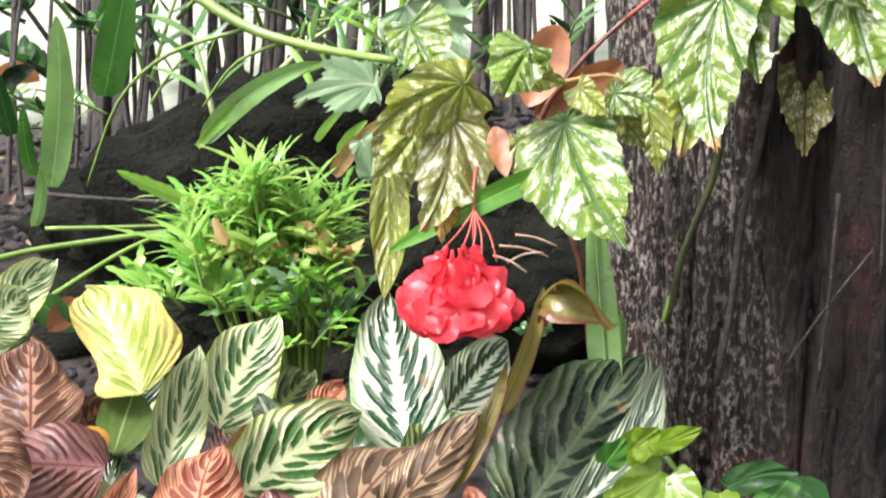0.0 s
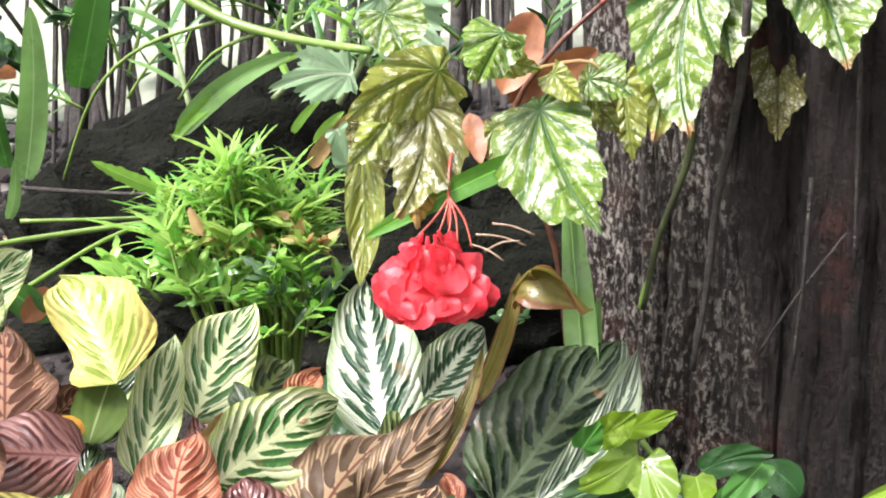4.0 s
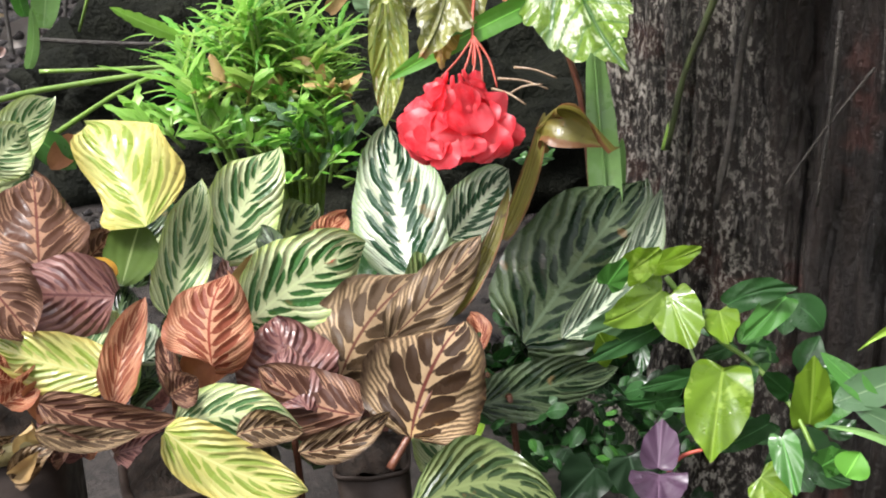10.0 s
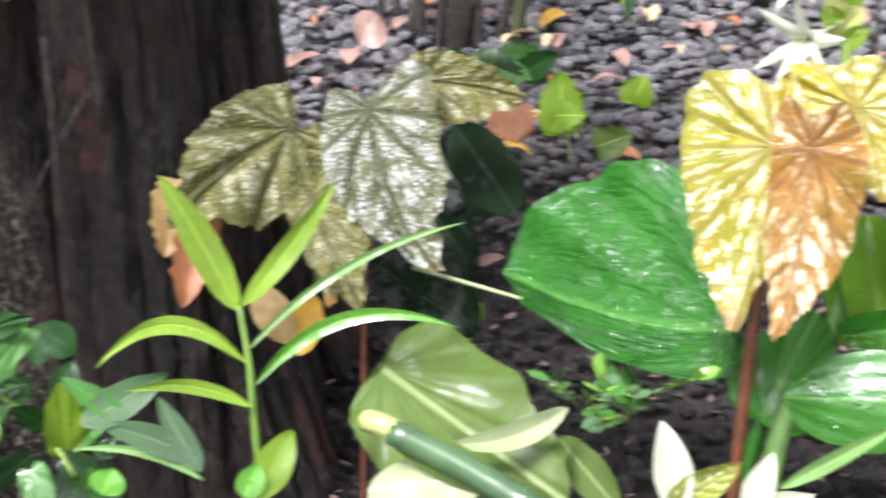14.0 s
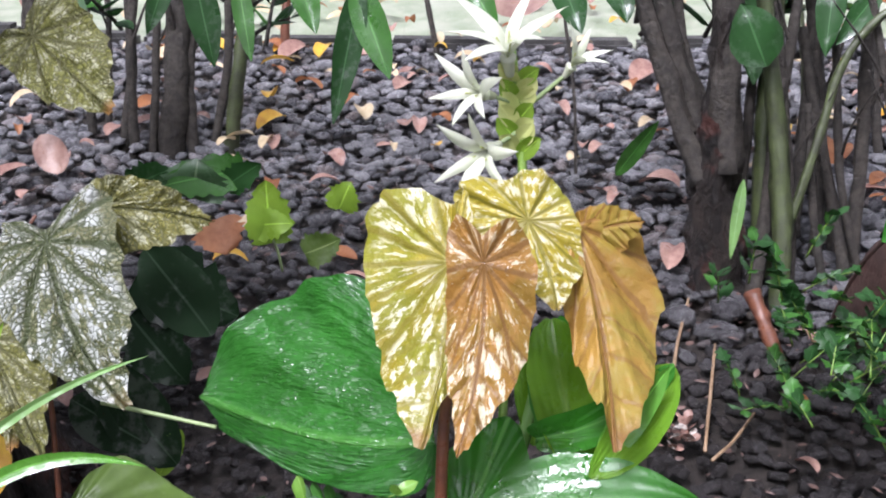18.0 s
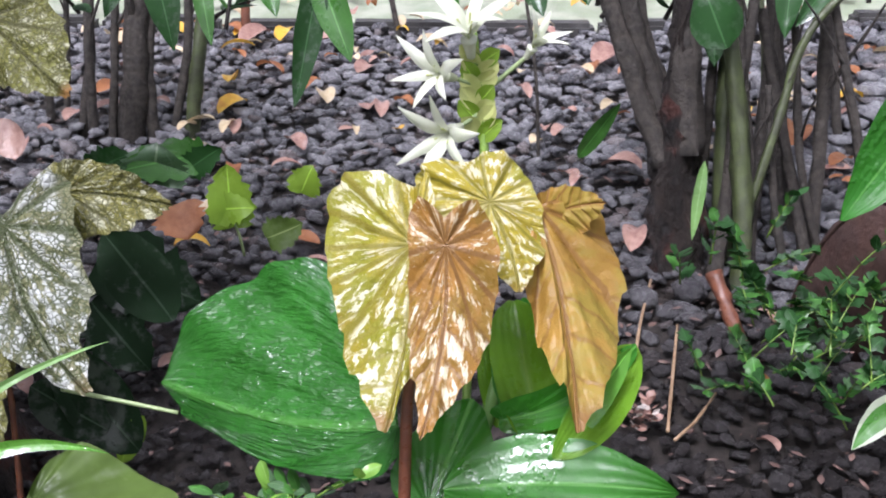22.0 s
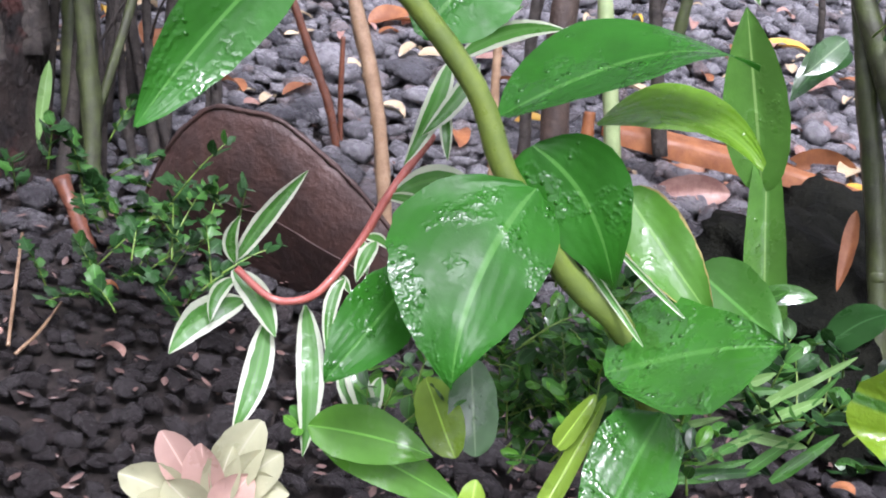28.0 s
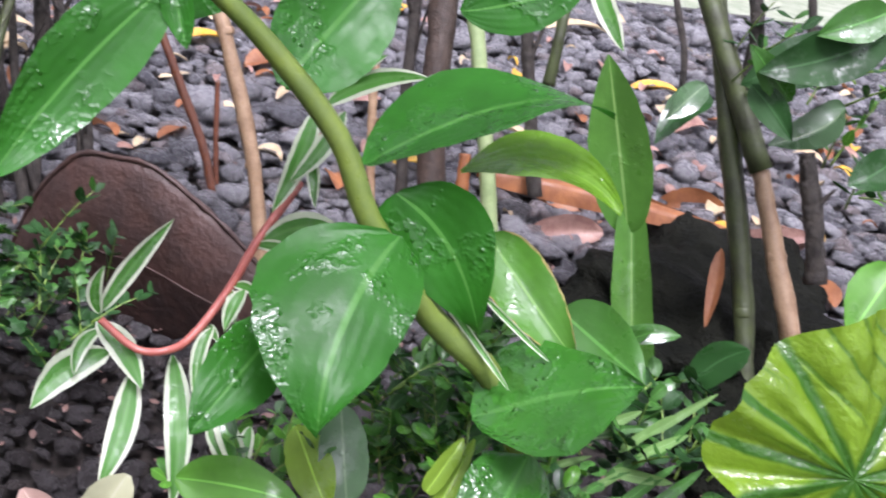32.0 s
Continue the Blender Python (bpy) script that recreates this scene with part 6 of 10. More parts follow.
thicket.append(cane_stem((0.517, 3.123, 0.184), (0.646, 3.843, 1.100), 0.0089))
thicket.append(cane_stem((-0.665, 3.113, 0.187), (-0.678, 3.828, 1.183), 0.0059))
thicket.append(cane_stem((-0.567, 3.418, 0.214), (-0.486, 3.858, 1.173), 0.0089))
thicket.append(cane_stem((0.258, 3.270, 0.196), (0.343, 3.880, 1.122), 0.0089))
thicket.append(cane_stem((0.463, 3.195, 0.192), (0.641, 3.844, 1.101), 0.0119))
thicket.append(cane_stem((0.357, 3.167, 0.187), (0.544, 3.858, 1.108), 0.0119))
thicket.append(cane_stem((-0.174, 3.306, 0.201), (-0.145, 3.889, 1.154), 0.0178))
thicket.append(cane_stem((-0.428, 3.439, 0.216), (-0.417, 3.867, 1.169), 0.0119))
thicket.append(cane_stem((0.064, 3.331, 0.203), (0.189, 3.889, 1.133), 0.0119))
thicket.append(cane_stem((-0.077, 3.361, 0.204), (0.007, 3.892, 1.144), 0.0119))
thicket.append(cane_stem((0.355, 3.188, 0.191), (0.416, 3.873, 1.117), 0.0089))
thicket.append(cane_stem((-0.692, 3.118, 0.187), (-0.653, 3.833, 1.181), 0.0119))
thicket.append(cane_stem((-0.625, 2.897, 0.166), (-0.695, 3.825, 1.183), 0.0059))
thicket.append(cane_stem((0.398, 3.225, 0.193), (0.478, 3.866, 1.113), 0.0059))
thicket.append(cane_stem((-0.652, 3.169, 0.193), (-0.612, 3.840, 1.179), 0.0059))
thicket.append(cane_stem((-0.844, 3.230, 0.201), (-0.881, 3.785, 1.192), 0.0074))
thicket.append(cane_stem((-0.353, 3.364, 0.207), (-0.243, 3.883, 1.159), 0.0089))
thicket.append(cane_stem((0.091, 3.309, 0.198), (0.119, 3.891, 1.137), 0.0178))
thicket.append(cane_stem((-0.026, 3.342, 0.204), (0.057, 3.892, 1.141), 0.0059))
thicket.append(cane_stem((0.474, 3.131, 0.186), (0.660, 3.841, 1.099), 0.0089))
thicket.append(cane_stem((-0.333, 3.386, 0.208), (-0.286, 3.880, 1.162), 0.0178))
thicket.append(cane_stem((-0.730, 3.184, 0.197), (-0.750, 3.814, 1.186), 0.0178))
thicket.append(cane_stem((-0.740, 3.161, 0.194), (-0.789, 3.806, 1.188), 0.0059))
thicket.append(cane_stem((-0.739, 2.978, 0.176), (-0.787, 3.806, 1.188), 0.0178))
thicket.append(cane_stem((0.375, 3.227, 0.192), (0.486, 3.866, 1.112), 0.0178))
thicket.append(cane_stem((-0.594, 3.106, 0.184), (-0.596, 3.842, 1.178), 0.0089))
thicket.append(cane_stem((0.340, 3.210, 0.191), (0.427, 3.872, 1.116), 0.0074))
thicket.append(cane_stem((0.528, 3.186, 0.192), (0.604, 3.850, 1.103), 0.0119))
thicket.append(cane_stem((0.473, 3.183, 0.190), (0.580, 3.853, 1.105), 0.0089))
thicket.append(cane_stem((-0.241, 3.363, 0.204), (-0.112, 3.890, 1.152), 0.0059))
thicket.append(cane_stem((-0.548, 2.977, 0.170), (-0.612, 3.840, 1.179), 0.0059))
thicket.append(cane_stem((-1.020, 2.871, 0.172), (-0.913, 3.335, 1.066), 0.0060))
thicket.append(cane_stem((-0.962, 2.825, 0.166), (-0.874, 3.288, 1.061), 0.0050))
thicket.append(cane_stem((-0.919, 2.826, 0.166), (-0.860, 3.287, 1.059), 0.0070))
thicket.append(cane_stem((-0.873, 2.792, 0.162), (-0.774, 3.250, 1.050), 0.0050))
thicket.append(cane_stem((-0.798, 2.733, 0.151), (-0.731, 3.192, 1.043), 0.0045))
thicket.append(cane_stem((-0.733, 2.699, 0.146), (-0.671, 3.156, 1.036), 0.0040))
thicket.append(cane_stem((-0.711, 2.906, 0.168), (-0.645, 3.361, 1.043), 0.0050))
thicket.append(cane_stem((-0.654, 2.975, 0.174), (-0.548, 3.426, 1.038), 0.0060))
thick = thing("bamboo_foliage", (-0.258, 3.168, 0.188), "dark lance leaves of the bamboo thicket", "foliage")
bush(thick, [(-0.836, 2.554, 0.579), (-0.330, 2.870, 0.565)], 14, 0.10, ["dark", "green", "dark", "black"], 51, "lance", 0.12, 0.16, 0.22, "greenstem")
bush(thick, [(-0.330, 2.870, 0.565), (0.383, 2.557, 0.535)], 9, 0.10, ["dark", "green", "dark", "black"], 52, "lance", 0.12, 0.18, 0.2, "greenstem")
bush(thick, [(-0.745, 2.244, 0.437), (-0.420, 2.526, 0.388)], 10, 0.06, ["green", "dark", "dark", "strap"], 53, "lance", 0.1, 0.1, 0.12, "greenstem")
bush(thick, [(-0.806, 2.763, 0.486), (0.291, 2.857, 0.416)], 8, 0.09, ["silverleaf", "green", "dark"], 54, "lance", 0.1, 0.22, 0.2, "greenstem")
bush(thick, [(-0.258, 1.861, 0.549), (-0.033, 1.676, 0.548)], 6, 0.09, ["strap", "euph", "green"], 55, "strap", 0.07, 0.1, 0.14, "palestem")
bush(thick, [(-0.982, 3.456, 0.378), (-0.792, 3.451, 0.380), (-0.601, 3.450, 0.397), (-0.415, 3.425, 0.339)], 7, 0.12, ["dark", "green", "dark", "black"], 58, "strap", 0.16, 0.22, 0.24, "darkstem")
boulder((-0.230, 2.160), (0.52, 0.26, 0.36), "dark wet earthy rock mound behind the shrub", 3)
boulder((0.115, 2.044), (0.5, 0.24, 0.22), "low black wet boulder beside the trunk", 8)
sticks = thing("twig_pile", (-0.425, 1.485, 0.024), "fallen pale green stems lying over the soil", "stem")
stem(sticks, [(-0.552, 1.345, 0.454), (-0.475, 1.362, 0.447), (-0.411, 1.391, 0.448), (-0.263, 1.419, 0.449), (-0.190, 1.426, 0.447)], 0.0042, 0.0030, "greenstem")
stem(sticks, [(-0.413, 1.273, 0.407), (-0.374, 1.329, 0.420), (-0.313, 1.386, 0.441), (-0.249, 1.419, 0.454)], 0.0034, 0.0026, "greenstem")
stem(sticks, [(-0.436, 1.486, 0.446), (-0.354, 1.492, 0.439), (-0.263, 1.497, 0.433)], 0.0028, 0.0022, "greenstem")
stem(sticks, [(-0.508, 1.723, 0.434), (-0.412, 1.689, 0.428), (-0.318, 1.646, 0.428), (-0.231, 1.587, 0.441)], 0.0035, 0.0022, "darkstem")
stem(sticks, [(0.119, 1.341, 0.422), (0.147, 1.330, 0.420), (0.173, 1.315, 0.412)], 0.0016, 0.0009, "cane")
stem(sticks, [(0.127, 1.333, 0.403), (0.147, 1.327, 0.414), (0.167, 1.318, 0.417)], 0.0016, 0.0009, "cane")
stem(sticks, [(0.139, 1.346, 0.432), (0.162, 1.334, 0.430), (0.184, 1.320, 0.422)], 0.0016, 0.0009, "cane")
stem(sticks, [(0.111, 1.337, 0.412), (0.129, 1.324, 0.408), (0.146, 1.309, 0.398)], 0.0016, 0.0009, "cane")
litterL = thing("leaf_litter", (-0.522, 1.780, 0.055), "pale wet litter on the soil by the bamboo", "litter")
leaf(litterL, (-0.912, 2.866, 0.182), (-0.851, 2.884, 0.179), (-0.788, 2.902, 0.176), (-0.001, 0.009, 0.042), "oval", 0.50, "litterwhite")
leaf(litterL, (-0.736, 2.625, 0.165), (-0.673, 2.638, 0.150), (-0.609, 2.650, 0.134), (0.004, 0.008, 0.025), "oval", 0.50, "litter_pink")
leaf(litterL, (-0.836, 2.766, 0.161), (-0.793, 2.781, 0.167), (-0.750, 2.794, 0.173), (-0.005, 0.005, 0.027), "oval", 0.50, "litterwhite")
leaf(litterL, (-1.261, 3.965, 0.272), (-1.194, 3.986, 0.273), (-1.127, 4.006, 0.274), (-0.003, 0.008, 0.058), "oval", 0.50, "rust")
leaf(litterL, (-0.548, 2.465, 0.146), (-0.515, 2.468, 0.130), (-0.483, 2.470, 0.114), (0.007, 0.006, 0.016), "oval", 0.50, "litter_pink")
leaf(litterL, (-0.730, 2.928, 0.179), (-0.695, 2.937, 0.180), (-0.659, 2.946, 0.180), (-0.001, 0.002, 0.010), "oval", 0.50, "litter_pink")
leaf(litterL, (-0.515, 2.514, 0.142), (-0.522, 2.510, 0.134), (-0.528, 2.507, 0.126), (0.009, -0.000, -0.007), "oval", 0.50, "straw")
leaf(litterL, (-0.625, 2.649, 0.145), (-0.626, 2.651, 0.151), (-0.626, 2.652, 0.157), (-0.006, -0.001, 0.000), "oval", 0.50, "litter_pink")
leaf(litterL, (-0.774, 2.607, 0.140), (-0.798, 2.603, 0.152), (-0.821, 2.599, 0.163), (-0.003, -0.003, -0.007), "oval", 0.50, "litter_pink")
leaf(litterL, (-0.728, 2.557, 0.141), (-0.739, 2.555, 0.145), (-0.750, 2.553, 0.150), (-0.001, -0.001, -0.003), "oval", 0.50, "litter_pale")
leaf(litterL, (-0.688, 3.098, 0.188), (-0.696, 3.098, 0.196), (-0.703, 3.098, 0.204), (-0.005, -0.002, -0.004), "oval", 0.50, "litter_pale")
leaf(litterL, (-0.632, 2.573, 0.144), (-0.602, 2.580, 0.143), (-0.572, 2.586, 0.142), (-0.000, 0.003, 0.012), "oval", 0.50, "litter_pale")
leaf(litterL, (-0.696, 2.628, 0.135), (-0.702, 2.630, 0.149), (-0.708, 2.633, 0.164), (-0.011, -0.004, -0.004), "oval", 0.50, "litterwhite")
leaf(litterL, (-0.920, 3.263, 0.204), (-0.913, 3.267, 0.216), (-0.905, 3.272, 0.228), (-0.011, -0.002, 0.007), "oval", 0.50, "litter_pale")
leaf(litterL, (-0.564, 3.029, 0.183), (-0.597, 3.023, 0.185), (-0.629, 3.016, 0.187), (-0.000, -0.002, -0.010), "oval", 0.50, "litter_pink")
leaf(litterL, (-0.701, 2.794, 0.164), (-0.715, 2.792, 0.168), (-0.729, 2.789, 0.171), (-0.001, -0.002, -0.005), "oval", 0.50, "litter_pink")
leaf(litterL, (-0.524, 2.497, 0.129), (-0.531, 2.497, 0.134), (-0.537, 2.497, 0.139), (-0.003, -0.002, -0.004), "oval", 0.50, "litterwhite")
leaf(litterL, (-0.451, 2.516, 0.142), (-0.417, 2.520, 0.134), (-0.382, 2.523, 0.126), (0.002, 0.003, 0.009), "oval", 0.50, "litterwhite")
leaf(litterL, (-0.655, 3.003, 0.199), (-0.668, 2.997, 0.185), (-0.681, 2.991, 0.171), (0.008, 0.000, -0.008), "oval", 0.50, "straw")
leaf(litterL, (-0.788, 2.507, 0.145), (-0.773, 2.510, 0.140), (-0.757, 2.514, 0.135), (0.001, 0.002, 0.006), "oval", 0.50, "litter_pale")
leaf(litterL, (-0.627, 2.919, 0.171), (-0.643, 2.916, 0.176), (-0.659, 2.914, 0.181), (-0.001, -0.001, -0.005), "oval", 0.50, "straw")
leaf(litterL, (-0.882, 2.789, 0.179), (-0.895, 2.782, 0.170), (-0.908, 2.776, 0.162), (0.006, -0.000, -0.009), "oval", 0.50, "litter_pink")
leaf(litterL, (-0.555, 2.991, 0.192), (-0.565, 2.987, 0.182), (-0.575, 2.982, 0.172), (0.008, -0.000, -0.008), "oval", 0.50, "litter_pink")
leaf(litterL, (-0.513, 2.673, 0.144), (-0.527, 2.672, 0.151), (-0.542, 2.671, 0.158), (-0.003, -0.002, -0.006), "oval", 0.50, "litter_pink")
leaf(litterL, (-0.580, 2.888, 0.174), (-0.541, 2.895, 0.171), (-0.501, 2.901, 0.169), (0.000, 0.004, 0.015), "oval", 0.50, "litter_pale")
leaf(litterL, (-0.654, 3.040, 0.175), (-0.661, 3.041, 0.189), (-0.668, 3.043, 0.202), (-0.007, -0.002, -0.004), "oval", 0.50, "litterwhite")
leaf(litterL, (-0.996, 3.132, 0.199), (-1.014, 3.128, 0.206), (-1.032, 3.124, 0.213), (-0.003, -0.003, -0.009), "oval", 0.50, "litter_pale")
leaf(litterL, (-0.543, 3.064, 0.184), (-0.575, 3.059, 0.190), (-0.607, 3.054, 0.196), (-0.001, -0.002, -0.009), "oval", 0.50, "litterwhite")
leaf(litterL, (-0.513, 2.780, 0.152), (-0.502, 2.785, 0.163), (-0.491, 2.790, 0.174), (-0.006, 0.000, 0.006), "oval", 0.50, "litter_pale")
leaf(litterL, (-0.615, 3.060, 0.180), (-0.633, 3.058, 0.189), (-0.651, 3.056, 0.198), (-0.003, -0.002, -0.006), "oval", 0.50, "litter_pink")
leaf(litterL, (-0.487, 2.559, 0.131), (-0.480, 2.562, 0.138), (-0.473, 2.565, 0.145), (-0.006, 0.001, 0.006), "oval", 0.50, "litter_pink")
leaf(litterL, (-0.592, 2.484, 0.135), (-0.625, 2.476, 0.135), (-0.657, 2.467, 0.135), (0.001, -0.003, -0.011), "oval", 0.50, "straw")
leaf(litterL, (-0.508, 2.924, 0.180), (-0.501, 2.924, 0.174), (-0.495, 2.923, 0.168), (0.002, 0.001, 0.003), "oval", 0.50, "litterwhite")
leaf(litterL, (-0.956, 3.200, 0.208), (-0.932, 3.208, 0.213), (-0.908, 3.216, 0.217), (-0.003, 0.002, 0.012), "oval", 0.50, "litterwhite")
leaf(litterL, (-0.778, 2.915, 0.178), (-0.739, 2.926, 0.178), (-0.699, 2.936, 0.179), (-0.001, 0.003, 0.012), "oval", 0.50, "litter_pale")
leaf(litterL, (-0.966, 3.047, 0.207), (-0.953, 3.049, 0.196), (-0.940, 3.051, 0.186), (0.005, 0.003, 0.006), "oval", 0.50, "litter_pale")
leaf(litterL, (-0.917, 2.953, 0.194), (-0.921, 2.950, 0.187), (-0.924, 2.948, 0.181), (0.005, 0.001, -0.003), "oval", 0.50, "litterwhite")
leaf(litterL, (-0.834, 2.447, 0.142), (-0.852, 2.439, 0.136), (-0.869, 2.431, 0.129), (0.004, -0.001, -0.009), "oval", 0.50, "litterwhite")
leaf(litterL, (-0.594, 2.581, 0.142), (-0.632, 2.573, 0.145), (-0.670, 2.564, 0.149), (-0.000, -0.003, -0.009), "oval", 0.50, "litter_pink")

# ---- pothos and low foliage at the trunk foot ----
pothos = thing("pothos", (0.263, 0.907, 0.000), "trailing pothos with glossy lime and marbled heart leaves", "plant")
leaf(pothos, (0.207, 0.921, 0.369), (0.224, 0.908, 0.381), (0.240, 0.895, 0.394), (-0.003, 0.005, 0.009), "heart", 0.15, "pothos")
leaf(pothos, (0.209, 0.911, 0.349), (0.182, 0.897, 0.341), (0.154, 0.885, 0.338), (0.007, -0.009, -0.014), "heart", 0.15, "pothos")
leaf(pothos, (0.215, 0.907, 0.345), (0.219, 0.883, 0.332), (0.223, 0.860, 0.319), (0.021, -0.001, 0.008), "heart", 0.15, "pothos")
leaf(pothos, (0.262, 0.892, 0.340), (0.286, 0.878, 0.357), (0.309, 0.859, 0.366), (-0.002, 0.006, 0.011), "heart", 0.15, "dark")
leaf(pothos, (0.307, 0.881, 0.346), (0.285, 0.867, 0.336), (0.263, 0.853, 0.326), (0.008, -0.007, -0.008), "heart", 0.15, "green")
leaf(pothos, (0.254, 0.891, 0.335), (0.253, 0.873, 0.329), (0.252, 0.855, 0.324), (0.015, -0.002, 0.004), "heart", 0.15, "pothos")
leaf(pothos, (0.243, 0.840, 0.306), (0.228, 0.805, 0.287), (0.214, 0.769, 0.270), (0.026, -0.009, -0.003), "heart", 0.20, "pothos")
leaf(pothos, (0.280, 0.835, 0.254), (0.254, 0.824, 0.250), (0.228, 0.813, 0.247), (0.003, -0.007, -0.007), "heart", 0.15, "dark")
leaf(pothos, (0.312, 0.826, 0.257), (0.314, 0.828, 0.288), (0.315, 0.830, 0.318), (-0.016, 0.006, 0.000), "heart", 0.15, "pothos")
leaf(pothos, (0.319, 0.828, 0.265), (0.345, 0.818, 0.290), (0.369, 0.806, 0.315), (-0.006, 0.009, 0.010), "heart", 0.15, "green")
leaf(pothos, (0.212, 0.865, 0.271), (0.188, 0.857, 0.275), (0.164, 0.849, 0.280), (0.000, -0.005, -0.008), "heart", 0.15, "dark")
leaf(pothos, (0.226, 0.871, 0.286), (0.201, 0.862, 0.288), (0.176, 0.853, 0.290), (0.001, -0.004, -0.007), "heart", 0.15, "dark")
leaf(pothos, (0.182, 0.905, 0.328), (0.158, 0.894, 0.327), (0.135, 0.882, 0.327), (0.004, -0.007, -0.012), "heart", 0.15, "silverleaf")
leaf(pothos, (0.198, 0.898, 0.320), (0.167, 0.885, 0.315), (0.137, 0.872, 0.310), (0.003, -0.005, -0.008), "heart", 0.15, "dark")
leaf(pothos, (0.272, 0.863, 0.294), (0.261, 0.845, 0.287), (0.250, 0.828, 0.279), (0.008, -0.004, -0.002), "heart", 0.15, "dark")
leaf(pothos, (0.273, 0.779, 0.278), (0.273, 0.759, 0.265), (0.272, 0.738, 0.252), (0.012, -0.002, 0.003), "heart", 0.15, "green")
leaf(pothos, (0.254, 0.769, 0.250), (0.264, 0.761, 0.244), (0.273, 0.753, 0.238), (0.013, 0.005, 0.013), "heart", 0.15, "pothos")
leaf(pothos, (0.316, 0.804, 0.229), (0.322, 0.794, 0.242), (0.328, 0.784, 0.255), (-0.005, 0.008, 0.008), "heart", 0.15, "green")
leaf(pothos, (0.299, 0.843, 0.277), (0.287, 0.840, 0.291), (0.275, 0.836, 0.304), (-0.007, -0.002, -0.007), "heart", 0.15, "dark")
# lowest heart leaves coloured near-black for shade at the trunk foot
leaf(pothos, (0.157, 0.801, 0.260), (0.160, 0.790, 0.245), (0.163, 0.779, 0.231), (0.020, -0.000, 0.005), "heart", 0.15, "black")
leaf(pothos, (0.136, 0.847, 0.221), (0.120, 0.830, 0.217), (0.105, 0.813, 0.214), (0.015, -0.011, -0.012), "heart", 0.15, "black")
leaf(pothos, (0.163, 0.892, 0.299), (0.156, 0.887, 0.315), (0.149, 0.882, 0.331), (-0.013, -0.001, -0.006), "heart", 0.15, "pothos")
leaf(pothos, (0.182, 0.923, 0.363), (0.195, 0.913, 0.378), (0.207, 0.903, 0.393), (-0.007, 0.007, 0.011), "heart", 0.15, "pothos")
leaf(pothos, (0.165, 0.922, 0.355), (0.172, 0.914, 0.370), (0.179, 0.905, 0.385), (-0.009, 0.005, 0.007), "heart", 0.15, "green")
stem(pothos, [(0.217, 0.927, 0.354), (0.251, 0.904, 0.307), (0.280, 0.884, 0.286), (0.301, 0.840, 0.266), (0.310, 0.807, 0.242)], 0.0027, 0.0020, "greenstem")
stem(pothos, [(0.223, 0.910, 0.324), (0.236, 0.882, 0.282), (0.252, 0.851, 0.259)], 0.0015, 0.0012, "palestem")
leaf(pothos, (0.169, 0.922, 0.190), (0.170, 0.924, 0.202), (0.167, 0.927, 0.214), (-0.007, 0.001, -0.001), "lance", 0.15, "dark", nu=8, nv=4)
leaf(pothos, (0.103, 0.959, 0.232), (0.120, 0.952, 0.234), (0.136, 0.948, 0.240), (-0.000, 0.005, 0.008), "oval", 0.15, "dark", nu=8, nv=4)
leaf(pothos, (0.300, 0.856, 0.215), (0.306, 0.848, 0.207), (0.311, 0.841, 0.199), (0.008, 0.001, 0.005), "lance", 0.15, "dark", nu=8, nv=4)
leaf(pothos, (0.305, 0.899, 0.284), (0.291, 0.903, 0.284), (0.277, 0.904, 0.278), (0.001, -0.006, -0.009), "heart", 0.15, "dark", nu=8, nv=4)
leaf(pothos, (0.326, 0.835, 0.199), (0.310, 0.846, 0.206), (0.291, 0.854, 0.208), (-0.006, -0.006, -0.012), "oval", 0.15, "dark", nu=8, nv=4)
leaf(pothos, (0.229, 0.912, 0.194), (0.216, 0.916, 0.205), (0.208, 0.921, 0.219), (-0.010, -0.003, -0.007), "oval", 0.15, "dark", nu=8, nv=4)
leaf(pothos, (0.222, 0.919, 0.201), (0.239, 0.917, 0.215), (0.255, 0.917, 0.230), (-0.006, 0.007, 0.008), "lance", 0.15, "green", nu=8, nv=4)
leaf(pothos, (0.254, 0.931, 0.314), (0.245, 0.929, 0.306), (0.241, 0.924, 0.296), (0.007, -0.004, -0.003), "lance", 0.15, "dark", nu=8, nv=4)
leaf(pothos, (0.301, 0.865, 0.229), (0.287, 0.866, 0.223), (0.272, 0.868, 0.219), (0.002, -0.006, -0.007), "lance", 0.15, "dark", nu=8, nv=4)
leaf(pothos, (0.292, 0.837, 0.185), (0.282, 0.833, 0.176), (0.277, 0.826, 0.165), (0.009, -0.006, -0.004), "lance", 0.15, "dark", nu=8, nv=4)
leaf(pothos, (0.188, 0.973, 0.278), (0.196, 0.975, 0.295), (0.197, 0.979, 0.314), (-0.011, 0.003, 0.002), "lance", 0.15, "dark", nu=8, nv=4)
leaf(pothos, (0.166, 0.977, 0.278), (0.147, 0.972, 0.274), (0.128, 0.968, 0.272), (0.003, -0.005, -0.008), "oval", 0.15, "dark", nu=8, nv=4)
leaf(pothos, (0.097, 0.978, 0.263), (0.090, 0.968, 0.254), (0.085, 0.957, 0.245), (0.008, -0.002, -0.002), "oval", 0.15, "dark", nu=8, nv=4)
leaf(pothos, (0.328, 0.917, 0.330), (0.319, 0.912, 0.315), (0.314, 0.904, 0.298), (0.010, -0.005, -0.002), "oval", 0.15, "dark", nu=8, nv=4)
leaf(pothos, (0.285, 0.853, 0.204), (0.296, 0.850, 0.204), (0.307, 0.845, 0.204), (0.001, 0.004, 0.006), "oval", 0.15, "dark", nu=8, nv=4)
